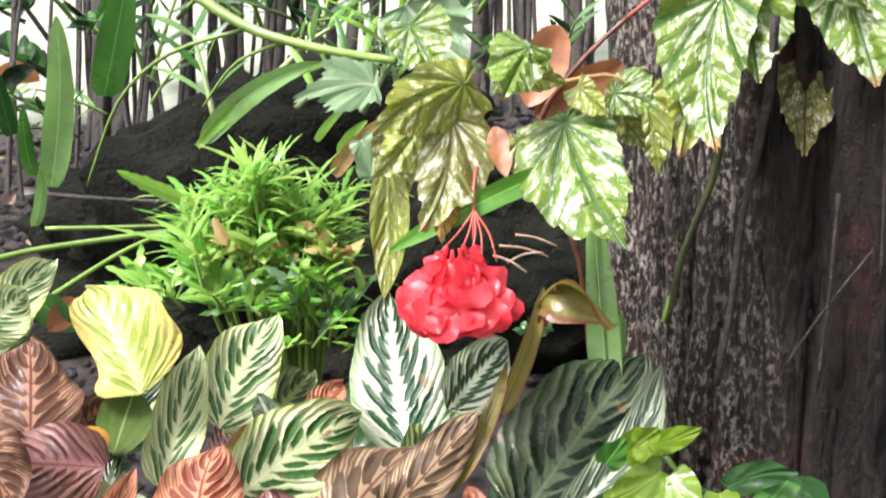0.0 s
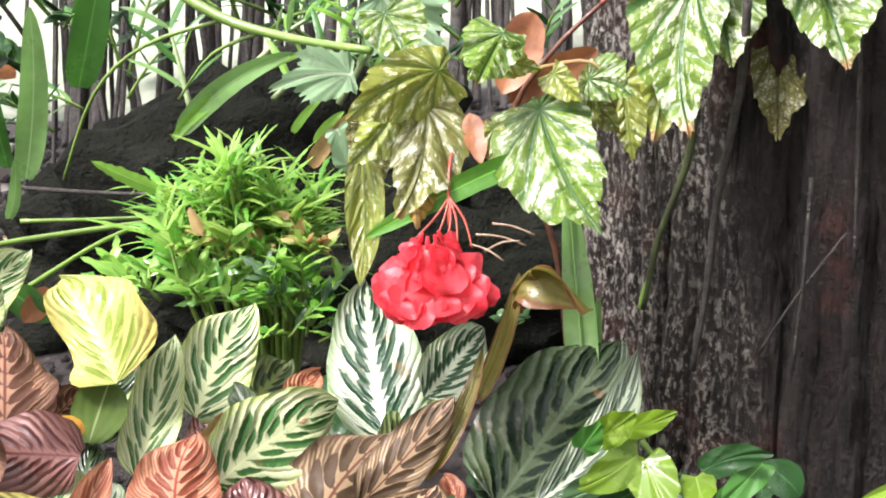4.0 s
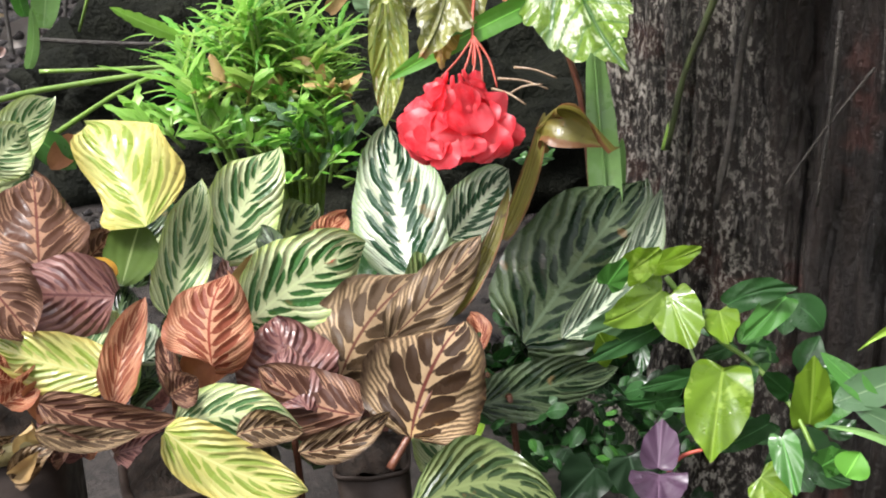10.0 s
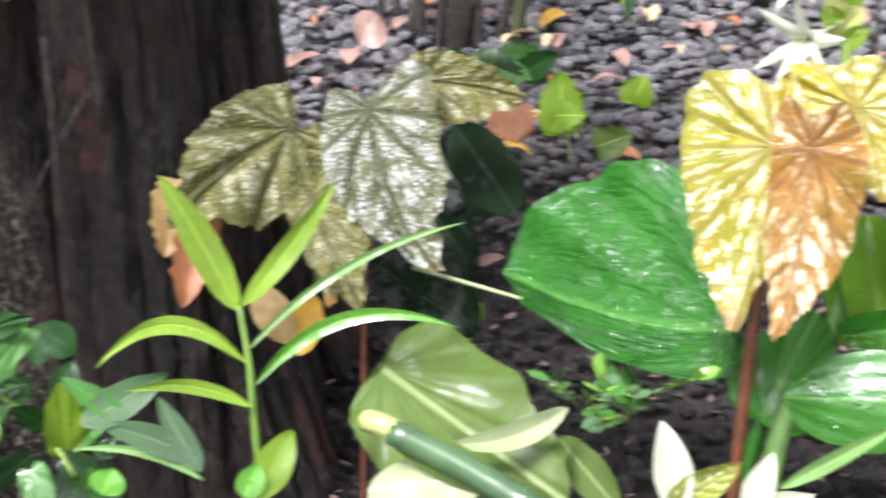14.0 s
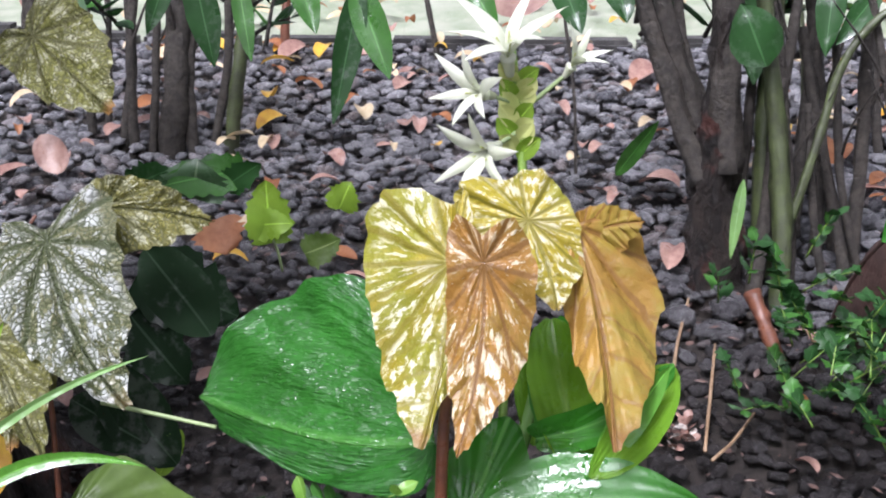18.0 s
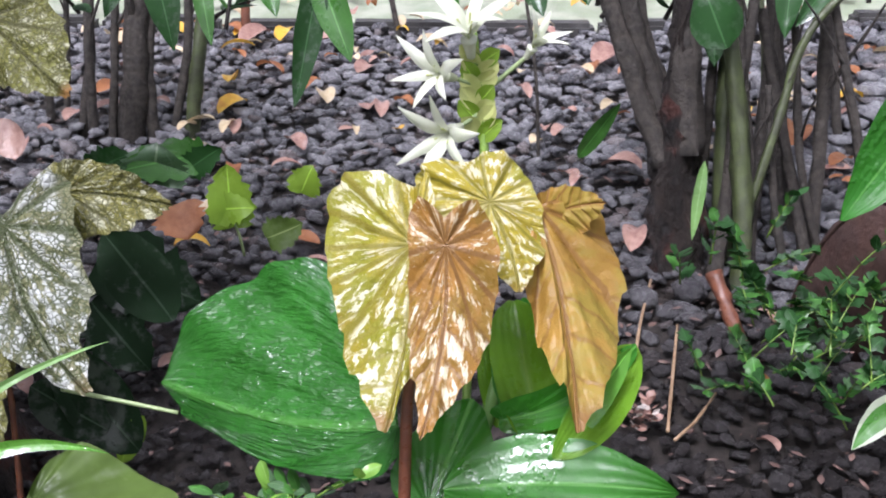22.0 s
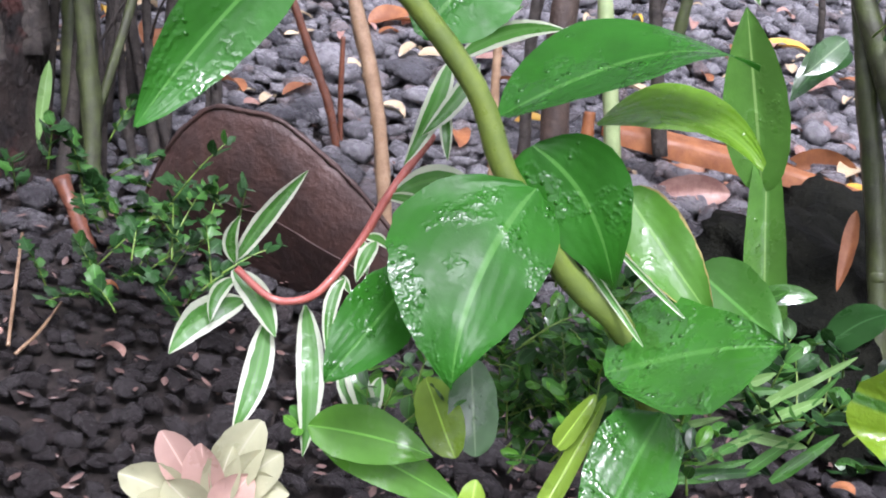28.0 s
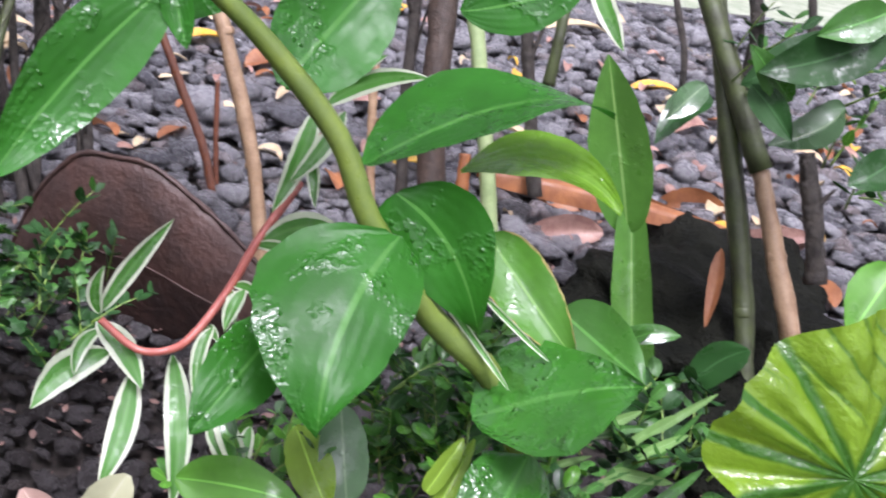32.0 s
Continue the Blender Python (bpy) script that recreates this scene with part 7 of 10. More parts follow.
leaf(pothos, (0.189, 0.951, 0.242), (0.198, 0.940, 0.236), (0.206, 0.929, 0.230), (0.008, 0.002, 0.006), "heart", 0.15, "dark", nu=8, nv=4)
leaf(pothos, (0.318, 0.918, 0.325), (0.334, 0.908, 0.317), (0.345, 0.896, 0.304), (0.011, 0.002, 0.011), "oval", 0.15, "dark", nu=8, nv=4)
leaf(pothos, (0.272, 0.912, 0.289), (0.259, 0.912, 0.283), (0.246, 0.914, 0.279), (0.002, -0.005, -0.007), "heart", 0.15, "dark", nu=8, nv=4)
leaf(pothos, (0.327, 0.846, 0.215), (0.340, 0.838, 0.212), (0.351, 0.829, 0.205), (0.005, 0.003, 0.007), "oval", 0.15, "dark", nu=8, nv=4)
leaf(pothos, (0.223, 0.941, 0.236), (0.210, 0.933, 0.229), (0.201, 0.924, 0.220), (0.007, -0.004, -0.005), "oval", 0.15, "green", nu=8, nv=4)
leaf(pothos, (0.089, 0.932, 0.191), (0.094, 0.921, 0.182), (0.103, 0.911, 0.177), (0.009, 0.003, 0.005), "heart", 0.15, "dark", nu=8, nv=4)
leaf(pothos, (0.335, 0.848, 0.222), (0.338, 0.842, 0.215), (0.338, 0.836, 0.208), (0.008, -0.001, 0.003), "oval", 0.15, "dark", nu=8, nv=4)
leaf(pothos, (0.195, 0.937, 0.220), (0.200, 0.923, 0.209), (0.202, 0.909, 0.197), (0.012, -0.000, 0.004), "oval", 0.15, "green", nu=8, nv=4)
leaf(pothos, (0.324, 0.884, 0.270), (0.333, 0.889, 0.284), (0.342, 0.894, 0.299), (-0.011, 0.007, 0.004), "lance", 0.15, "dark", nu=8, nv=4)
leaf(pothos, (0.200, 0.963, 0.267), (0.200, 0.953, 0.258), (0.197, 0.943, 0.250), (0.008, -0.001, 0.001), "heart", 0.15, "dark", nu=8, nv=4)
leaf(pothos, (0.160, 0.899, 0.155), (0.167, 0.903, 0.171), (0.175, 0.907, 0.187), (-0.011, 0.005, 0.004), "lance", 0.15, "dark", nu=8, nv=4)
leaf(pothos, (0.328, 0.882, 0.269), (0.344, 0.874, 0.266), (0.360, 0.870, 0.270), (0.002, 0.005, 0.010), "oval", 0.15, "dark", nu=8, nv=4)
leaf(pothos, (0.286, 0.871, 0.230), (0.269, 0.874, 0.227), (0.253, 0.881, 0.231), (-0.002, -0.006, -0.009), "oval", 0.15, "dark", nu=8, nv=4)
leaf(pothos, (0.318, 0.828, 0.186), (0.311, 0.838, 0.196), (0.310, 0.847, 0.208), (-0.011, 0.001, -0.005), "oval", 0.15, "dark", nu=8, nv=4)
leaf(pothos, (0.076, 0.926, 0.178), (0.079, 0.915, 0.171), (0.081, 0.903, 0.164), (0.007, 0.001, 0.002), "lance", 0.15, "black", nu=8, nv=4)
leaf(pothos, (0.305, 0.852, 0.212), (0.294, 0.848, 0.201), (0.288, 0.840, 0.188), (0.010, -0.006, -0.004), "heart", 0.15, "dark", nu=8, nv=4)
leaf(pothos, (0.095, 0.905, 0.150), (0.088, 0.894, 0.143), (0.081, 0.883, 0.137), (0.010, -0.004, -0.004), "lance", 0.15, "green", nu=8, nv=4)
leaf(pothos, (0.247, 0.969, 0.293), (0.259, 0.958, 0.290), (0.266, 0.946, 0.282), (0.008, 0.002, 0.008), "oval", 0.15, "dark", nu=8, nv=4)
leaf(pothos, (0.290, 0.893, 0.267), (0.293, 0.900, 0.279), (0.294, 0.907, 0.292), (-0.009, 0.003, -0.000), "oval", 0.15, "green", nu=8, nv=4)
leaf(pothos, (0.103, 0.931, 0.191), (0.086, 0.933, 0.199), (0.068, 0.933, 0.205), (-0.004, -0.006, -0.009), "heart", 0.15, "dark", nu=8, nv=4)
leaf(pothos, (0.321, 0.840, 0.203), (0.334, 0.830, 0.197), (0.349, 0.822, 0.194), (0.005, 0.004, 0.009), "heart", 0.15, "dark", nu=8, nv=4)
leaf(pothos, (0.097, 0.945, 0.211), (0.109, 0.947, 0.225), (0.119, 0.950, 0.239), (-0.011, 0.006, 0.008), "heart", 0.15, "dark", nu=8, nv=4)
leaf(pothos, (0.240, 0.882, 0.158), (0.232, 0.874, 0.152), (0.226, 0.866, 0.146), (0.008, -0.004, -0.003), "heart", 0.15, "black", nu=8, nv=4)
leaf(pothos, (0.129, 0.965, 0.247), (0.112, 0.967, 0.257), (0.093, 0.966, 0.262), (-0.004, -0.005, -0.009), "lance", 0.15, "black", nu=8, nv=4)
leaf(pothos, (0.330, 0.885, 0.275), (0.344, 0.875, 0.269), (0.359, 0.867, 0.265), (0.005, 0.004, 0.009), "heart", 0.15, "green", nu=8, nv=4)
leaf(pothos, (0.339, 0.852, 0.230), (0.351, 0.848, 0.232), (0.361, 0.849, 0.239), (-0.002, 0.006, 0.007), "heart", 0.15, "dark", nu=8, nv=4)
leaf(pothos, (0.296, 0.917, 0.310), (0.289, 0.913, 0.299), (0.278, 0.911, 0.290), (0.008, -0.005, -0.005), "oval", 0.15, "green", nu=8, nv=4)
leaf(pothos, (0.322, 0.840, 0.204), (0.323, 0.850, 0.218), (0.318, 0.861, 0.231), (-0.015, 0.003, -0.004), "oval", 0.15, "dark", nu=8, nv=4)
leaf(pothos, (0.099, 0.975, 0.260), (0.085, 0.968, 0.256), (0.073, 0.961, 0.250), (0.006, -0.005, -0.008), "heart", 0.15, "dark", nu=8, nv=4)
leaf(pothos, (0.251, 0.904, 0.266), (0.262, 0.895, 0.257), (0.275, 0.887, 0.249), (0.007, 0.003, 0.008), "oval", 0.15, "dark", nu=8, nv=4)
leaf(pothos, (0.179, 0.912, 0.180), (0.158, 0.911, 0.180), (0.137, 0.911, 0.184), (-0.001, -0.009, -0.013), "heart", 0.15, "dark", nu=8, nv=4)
# dark and near-black sprigs fill the shaded trunk foot
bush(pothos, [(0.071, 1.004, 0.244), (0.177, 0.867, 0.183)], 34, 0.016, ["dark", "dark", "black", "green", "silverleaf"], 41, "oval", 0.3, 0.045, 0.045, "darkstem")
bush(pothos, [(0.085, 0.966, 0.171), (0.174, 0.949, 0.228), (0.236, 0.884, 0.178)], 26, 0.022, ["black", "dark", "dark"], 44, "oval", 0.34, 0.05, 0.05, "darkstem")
bush(pothos, [(-0.005, 1.150, 0.306), (0.059, 1.165, 0.344)], 8, 0.013, ["dark", "green", "silverleaf"], 42, "oval", 0.3, 0.025, 0.03, "darkstem")
bush(pothos, [(0.129, 1.142, 0.383), (0.151, 1.147, 0.403)], 3, 0.013, ["dark", "green"], 43, "oval", 0.3, 0.012, 0.025, "darkstem")
purple = thing("purple_plant", (0.178, 0.783, 0.000), "small mauve-leaved plant with a dark red stalk", "plant")
leaf(purple, (0.175, 0.778, 0.264), (0.181, 0.795, 0.274), (0.186, 0.812, 0.285), (-0.015, 0.004, 0.001), "heart", 0.40, "purple")
leaf(purple, (0.174, 0.770, 0.262), (0.169, 0.752, 0.259), (0.165, 0.733, 0.256), (0.023, -0.006, -0.001), "heart", 0.20, "purple")
stem(purple, [(0.172, 0.774, 0.228), (0.192, 0.792, 0.258), (0.219, 0.791, 0.267)], 0.0023, 0.0014, "redstem")
trunkvine = thing("trunk_vine", (0.263, 1.127, 0.000), "thin green vine climbing the trunk", "plant")
stem(trunkvine, [(0.270, 1.162, 0.382), (0.286, 1.167, 0.434), (0.317, 1.176, 0.524), (0.325, 1.173, 0.559), (0.308, 1.144, 0.600)], 0.0035, 0.0028, "greenstem")
stem(trunkvine, [(0.382, 1.190, 0.619), (0.363, 1.186, 0.530), (0.337, 1.170, 0.417), (0.306, 1.128, 0.298), (0.292, 1.108, 0.232)], 0.0041, 0.0048, "brownstem", rough=0.30)

# ---- green sprout beside the trunk ----
sprout = thing("ginger_sprout", (0.439, 0.742, 0.000), "young lime-green sprout with arching narrow leaves", "plant")
leaf(sprout, (0.458, 0.794, 0.357), (0.441, 0.817, 0.415), (0.420, 0.836, 0.471), (-0.013, 0.002, -0.005), "lance", 0.20, "lime")
leaf(sprout, (0.462, 0.793, 0.360), (0.507, 0.786, 0.405), (0.547, 0.779, 0.455), (-0.006, 0.005, 0.006), "lance", 0.30, "lime")
leaf(sprout, (0.453, 0.773, 0.319), (0.401, 0.801, 0.357), (0.337, 0.796, 0.339), (-0.002, -0.003, -0.007), "lance", 0.30, "lime")
leaf(sprout, (0.447, 0.756, 0.287), (0.404, 0.774, 0.312), (0.355, 0.781, 0.320), (-0.003, -0.002, -0.005), "lance", 0.30, "lime")
leaf(sprout, (0.453, 0.762, 0.301), (0.531, 0.744, 0.348), (0.607, 0.686, 0.343), (0.000, 0.003, 0.006), "lance", 0.40, "bright")
leaf(sprout, (0.455, 0.777, 0.325), (0.541, 0.760, 0.385), (0.633, 0.715, 0.421), (-0.001, 0.002, 0.003), "lance", 0.50, "strap")
stem(sprout, [(0.445, 0.729, -0.020), (0.449, 0.756, 0.251), (0.455, 0.771, 0.317), (0.460, 0.794, 0.360)], 0.0038, 0.0020, "greenstem")
lowgreen = thing("low_silvery_plant", (0.364, 0.759, 0.000), "low plant with silvery green pointed leaves", "plant")
leaf(lowgreen, (0.320, 0.797, 0.293), (0.356, 0.796, 0.305), (0.393, 0.793, 0.319), (-0.004, 0.008, 0.012), "lance", 0.15, "silverleaf")
leaf(lowgreen, (0.397, 0.753, 0.256), (0.366, 0.775, 0.276), (0.332, 0.793, 0.291), (-0.007, -0.004, -0.009), "lance", 0.15, "silverleaf")
leaf(lowgreen, (0.396, 0.747, 0.248), (0.388, 0.768, 0.275), (0.381, 0.788, 0.303), (-0.010, 0.001, -0.003), "lance", 0.15, "silverleaf")
leaf(lowgreen, (0.396, 0.743, 0.242), (0.356, 0.772, 0.268), (0.307, 0.790, 0.278), (-0.002, -0.001, -0.003), "lance", 0.40, "strap")
leaf(lowgreen, (0.418, 0.688, 0.249), (0.442, 0.703, 0.264), (0.466, 0.718, 0.280), (-0.010, 0.009, 0.007), "lance", 0.15, "pothos")
leaf(lowgreen, (0.410, 0.692, 0.250), (0.419, 0.697, 0.260), (0.427, 0.702, 0.271), (-0.009, 0.006, 0.004), "lance", 0.15, "bright")
leaf(lowgreen, (0.320, 0.765, 0.245), (0.327, 0.769, 0.253), (0.334, 0.773, 0.261), (-0.011, 0.007, 0.006), "lance", 0.15, "bright")
leaf(lowgreen, (0.353, 0.789, 0.292), (0.334, 0.804, 0.310), (0.315, 0.818, 0.328), (-0.007, -0.002, -0.006), "lance", 0.15, "green")

# ---- silver begonia ----
silverbeg = thing("begonia", (0.622, 0.908, 0.000), "begonia with puckered silver and olive speckled leaves", "plant")
leaf(silverbeg, (0.581, 0.935, 0.451), (0.507, 0.918, 0.429), (0.440, 0.892, 0.403), (0.025, -0.028, -0.048), "wing", -0.10, "beg_olive")
leaf(silverbeg, (0.645, 0.898, 0.467), (0.631, 0.838, 0.403), (0.638, 0.766, 0.353), (0.051, -0.019, 0.019), "wing", 0.10, "beg_silver")
leaf(silverbeg, (0.710, 0.909, 0.480), (0.744, 0.867, 0.479), (0.773, 0.823, 0.473), (0.011, 0.005, 0.034), "wing", 0.15, "beg_olive")
leaf(silverbeg, (0.619, 0.920, 0.423), (0.588, 0.874, 0.366), (0.557, 0.825, 0.314), (0.037, -0.020, -0.004), "wing", 0.15, "beg_olive")
leaf(silverbeg, (0.484, 0.921, 0.398), (0.462, 0.900, 0.362), (0.440, 0.879, 0.328), (0.017, -0.008, -0.005), "lobed", 0.50, "rust", "dead brown curled leaf edge")
leaf(silverbeg, (0.470, 0.946, 0.421), (0.456, 0.932, 0.391), (0.442, 0.918, 0.361), (0.016, -0.007, -0.004), "lobed", 0.40, "straw")
leaf(silverbeg, (0.734, 1.066, 0.615), (0.743, 1.006, 0.583), (0.751, 0.945, 0.554), (0.035, -0.011, 0.031), "wing", 0.10, "beg_olive")
leaf(silverbeg, (0.757, 1.113, 0.596), (0.776, 1.076, 0.573), (0.794, 1.037, 0.550), (0.018, -0.004, 0.021), "lance", 0.15, "green")
leaf(silverbeg, (0.728, 1.061, 0.516), (0.729, 1.044, 0.500), (0.731, 1.027, 0.484), (0.014, -0.005, 0.007), "oval", 0.15, "litter_pink")
leaf(silverbeg, (0.579, 0.893, 0.395), (0.571, 0.834, 0.361), (0.562, 0.775, 0.332), (0.031, -0.009, 0.008), "wing", 0.15, "beg_olive")
stem(silverbeg, [(0.600, 0.875, -0.020), (0.640, 0.919, 0.287), (0.634, 0.945, 0.446)], 0.0035, 0.0022, "brownstem")
stem(silverbeg, [(0.634, 0.945, 0.446), (0.655, 0.935, 0.479)], 0.0022, 0.0016, "brownstem")
stem(silverbeg, [(0.641, 0.947, 0.398), (0.706, 0.939, 0.469)], 0.0020, 0.0017, "brownstem")
stem(silverbeg, [(0.641, 0.819, 0.337), (0.672, 0.771, 0.331), (0.697, 0.725, 0.328)], 0.0023, 0.0018, "palestem", name="stick")
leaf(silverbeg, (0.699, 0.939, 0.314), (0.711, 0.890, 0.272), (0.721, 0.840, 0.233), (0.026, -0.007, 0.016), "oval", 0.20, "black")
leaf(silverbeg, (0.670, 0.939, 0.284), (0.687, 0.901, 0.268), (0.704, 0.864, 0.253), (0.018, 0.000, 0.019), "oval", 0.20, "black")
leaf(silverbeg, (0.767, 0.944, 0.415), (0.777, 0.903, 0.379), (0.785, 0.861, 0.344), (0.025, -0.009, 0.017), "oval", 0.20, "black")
leaf(silverbeg, (0.554, 0.986, 0.273), (0.557, 0.956, 0.253), (0.559, 0.926, 0.234), (0.018, -0.003, 0.007), "oval", 0.20, "straw")
leaf(silverbeg, (0.603, 0.960, 0.263), (0.584, 0.939, 0.242), (0.566, 0.917, 0.223), (0.014, -0.009, -0.004), "oval", 0.20, "litter_yellow")
leaf(silverbeg, (0.718, 0.867, 0.209), (0.726, 0.858, 0.235), (0.734, 0.848, 0.260), (-0.007, 0.008, 0.005), "oval", 0.20, "lime")

# ---- broad olive leaf and white-edged plant ----
broad = thing("broad_leaf_plant", (0.565, 0.636, 0.000), "low plant with one broad flat olive leaf and a cream-tipped bud", "plant")
leaf(broad, (0.565, 0.744, 0.291), (0.590, 0.655, 0.268), (0.611, 0.548, 0.256), (0.063, 0.023, 0.031), "round", 0.06, "olive", "broad flat olive leaf with a pale midrib", back=0.06)
leaf(broad, (0.645, 0.590, 0.303), (0.594, 0.597, 0.290), (0.545, 0.612, 0.294), (-0.001, -0.007, -0.008), "lance", 0.55, "paleleaf")
leaf(broad, (0.545, 0.564, 0.281), (0.518, 0.603, 0.276), (0.482, 0.623, 0.270), (-0.008, -0.016, -0.011), "oval", -0.15, "paleleaf")
leaf(broad, (0.658, 0.616, 0.256), (0.657, 0.577, 0.245), (0.655, 0.538, 0.236), (0.013, -0.003, 0.009), "oval", 0.30, "olive")
leaf(broad, (0.498, 0.639, 0.318), (0.532, 0.585, 0.300), (0.562, 0.531, 0.286), (0.010, 0.003, 0.011), "lance", -0.60, "olive", "rolled green leaf")
stem(broad, [(0.498, 0.649, 0.313), (0.503, 0.633, 0.315), (0.513, 0.622, 0.307)], 0.0087, 0.0099, "budtip", name="bud")
stem(broad, [(0.507, 0.628, 0.311), (0.538, 0.584, 0.295), (0.566, 0.522, 0.279)], 0.0104, 0.0117, "silverleaf", name="bud_stalk")
whiteedge = thing("white_edged_plant", (0.670, 0.468, 0.000), "plant with rolled white-edged buds and leaves", "plant")
leaf(whiteedge, (0.647, 0.461, 0.286), (0.647, 0.473, 0.317), (0.646, 0.485, 0.347), (-0.011, 0.008, -0.003), "lance", 0.70, "white")
leaf(whiteedge, (0.641, 0.466, 0.286), (0.660, 0.451, 0.307), (0.678, 0.436, 0.328), (-0.002, 0.009, 0.008), "lance", 0.70, "beg_lime")
leaf(whiteedge, (0.682, 0.428, 0.290), (0.689, 0.426, 0.313), (0.695, 0.424, 0.335), (-0.005, 0.009, 0.002), "lance", 0.70, "white")
leaf(whiteedge, (0.702, 0.421, 0.305), (0.732, 0.396, 0.335), (0.760, 0.371, 0.366), (-0.000, 0.004, 0.004), "lance", 0.70, "strap")
leaf(whiteedge, (0.692, 0.422, 0.295), (0.698, 0.407, 0.305), (0.704, 0.393, 0.316), (0.001, 0.005, 0.006), "lance", 0.70, "white")
herb = thing("small_herb", (0.749, 0.659, 0.000), "small herb with tiny oval green leaves", "plant")
bush(herb, [(0.727, 0.690, 0.227), (0.783, 0.644, 0.230)], 8, 0.02, ["silverleaf", "euph", "green"], 44, "oval", 0.25, 0.02, 0.05)

# ---- gold begonia ----
gold = thing("begonia", (0.773, 0.521, 0.000), "begonia with glossy gold and amber drooping leaves on a red-brown stem", "plant")
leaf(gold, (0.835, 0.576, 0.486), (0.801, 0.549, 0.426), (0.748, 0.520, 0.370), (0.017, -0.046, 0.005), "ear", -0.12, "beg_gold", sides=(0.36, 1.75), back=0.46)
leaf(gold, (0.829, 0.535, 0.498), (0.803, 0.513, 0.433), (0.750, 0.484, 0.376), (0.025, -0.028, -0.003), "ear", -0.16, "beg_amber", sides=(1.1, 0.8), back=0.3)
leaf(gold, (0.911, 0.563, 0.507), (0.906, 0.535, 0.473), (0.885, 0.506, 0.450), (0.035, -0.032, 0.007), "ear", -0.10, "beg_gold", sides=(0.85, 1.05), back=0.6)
leaf(gold, (0.945, 0.540, 0.500), (0.917, 0.485, 0.428), (0.866, 0.425, 0.360), (0.053, -0.025, -0.001), "ear", -0.12, "beg_brown", sides=(1.1, 0.5), back=0.1)
leaf(gold, (0.957, 0.541, 0.486), (0.969, 0.519, 0.499), (0.980, 0.494, 0.506), (0.002, 0.011, 0.024), "wing", -0.20, "beg_brown", nu=22, nv=12)
stem(gold, [(0.774, 0.533, -0.020), (0.790, 0.541, 0.333), (0.817, 0.557, 0.410), (0.852, 0.583, 0.486)], 0.0062, 0.0033, "brownstem")
stem(gold, [(0.856, 0.591, 0.427), (0.870, 0.625, 0.457), (0.856, 0.628, 0.493)], 0.0024, 0.0017, "brownstem", name="leaf_stalk")
stem(gold, [(0.856, 0.591, 0.427), (0.884, 0.605, 0.446), (0.883, 0.590, 0.471)], 0.0024, 0.0017, "brownstem", name="leaf_stalk")
stem(gold, [(0.856, 0.591, 0.427), (0.903, 0.597, 0.466), (0.919, 0.573, 0.512)], 0.0024, 0.0017, "brownstem", name="leaf_stalk")
stem(gold, [(0.856, 0.591, 0.427), (0.918, 0.569, 0.447), (0.947, 0.517, 0.474)], 0.0024, 0.0017, "brownstem", name="leaf_stalk")

# ---- broad ribbed green leaves with a white flower spike ----
hosta = thing("ribbed_lily", (0.883, 0.579, 0.000), "lily with broad ribbed wet green leaves and a white flower spike", "plant")
leaf(hosta, (0.830, 0.591, 0.316), (0.785, 0.687, 0.296), (0.752, 0.826, 0.294), (0.043, 0.060, 0.054), "round", -0.10, "hosta_big", sides=(2.0, 0.55), back=0.05)
leaf(hosta, (0.914, 0.498, 0.285), (0.951, 0.548, 0.331), (0.985, 0.598, 0.384), (-0.020, 0.020, -0.006), "oval", 0.70, "hosta_young", nu=16, nv=8)
leaf(hosta, (0.879, 0.459, 0.317), (0.934, 0.453, 0.347), (0.983, 0.458, 0.386), (-0.007, 0.018, 0.010), "oval", 0.60, "hosta_young", nu=16, nv=8)
leaf(hosta, (0.907, 0.535, 0.313), (0.944, 0.485, 0.342), (0.977, 0.451, 0.390), (-0.000, 0.013, 0.014), "round", 0.50, "hosta", nu=22, nv=12)
leaf(hosta, (0.937, 0.532, 0.271), (0.978, 0.575, 0.316), (1.019, 0.618, 0.368), (-0.020, 0.022, -0.003), "oval", 0.50, "hosta", nu=22, nv=12)
leaf(hosta, (0.932, 0.566, 0.282), (0.957, 0.593, 0.318), (0.981, 0.620, 0.356), (-0.011, 0.012, -0.001), "oval", 0.60, "hosta_young", nu=22, nv=12)
leaf(hosta, (0.832, 0.557, 0.247), (0.869, 0.566, 0.281), (0.905, 0.574, 0.318), (-0.021, 0.035, 0.014), "round", 0.10, "hosta", nu=22, nv=12)
leaf(hosta, (0.903, 0.469, 0.317), (0.928, 0.455, 0.358), (0.952, 0.439, 0.400), (-0.004, 0.012, 0.007), "lance", 0.30, "bright", nu=22, nv=12)
leaf(hosta, (0.814, 0.520, 0.290), (0.873, 0.446, 0.302), (0.920, 0.365, 0.308), (0.016, 0.015, 0.034), "broad", -0.12, "hosta", nu=22, nv=12)
stem(hosta, [(0.812, 0.539, -0.020), (0.834, 0.541, 0.226), (0.917, 0.572, 0.280), (0.976, 0.598, 0.331)], 0.0102, 0.0064, "strap", name="leaf_stalk")
stem(hosta, [(0.798, 0.553, -0.020), (0.828, 0.563, 0.206), (0.896, 0.594, 0.280)], 0.0087, 0.0062, "hosta", name="leaf_stalk")
stem(hosta, [(0.911, 0.591, 0.226), (0.981, 0.646, 0.347), (1.045, 0.691, 0.495), (1.055, 0.712, 0.574), (1.057, 0.720, 0.606)], 0.0043, 0.0050, "greenstem", name="flower_stem")


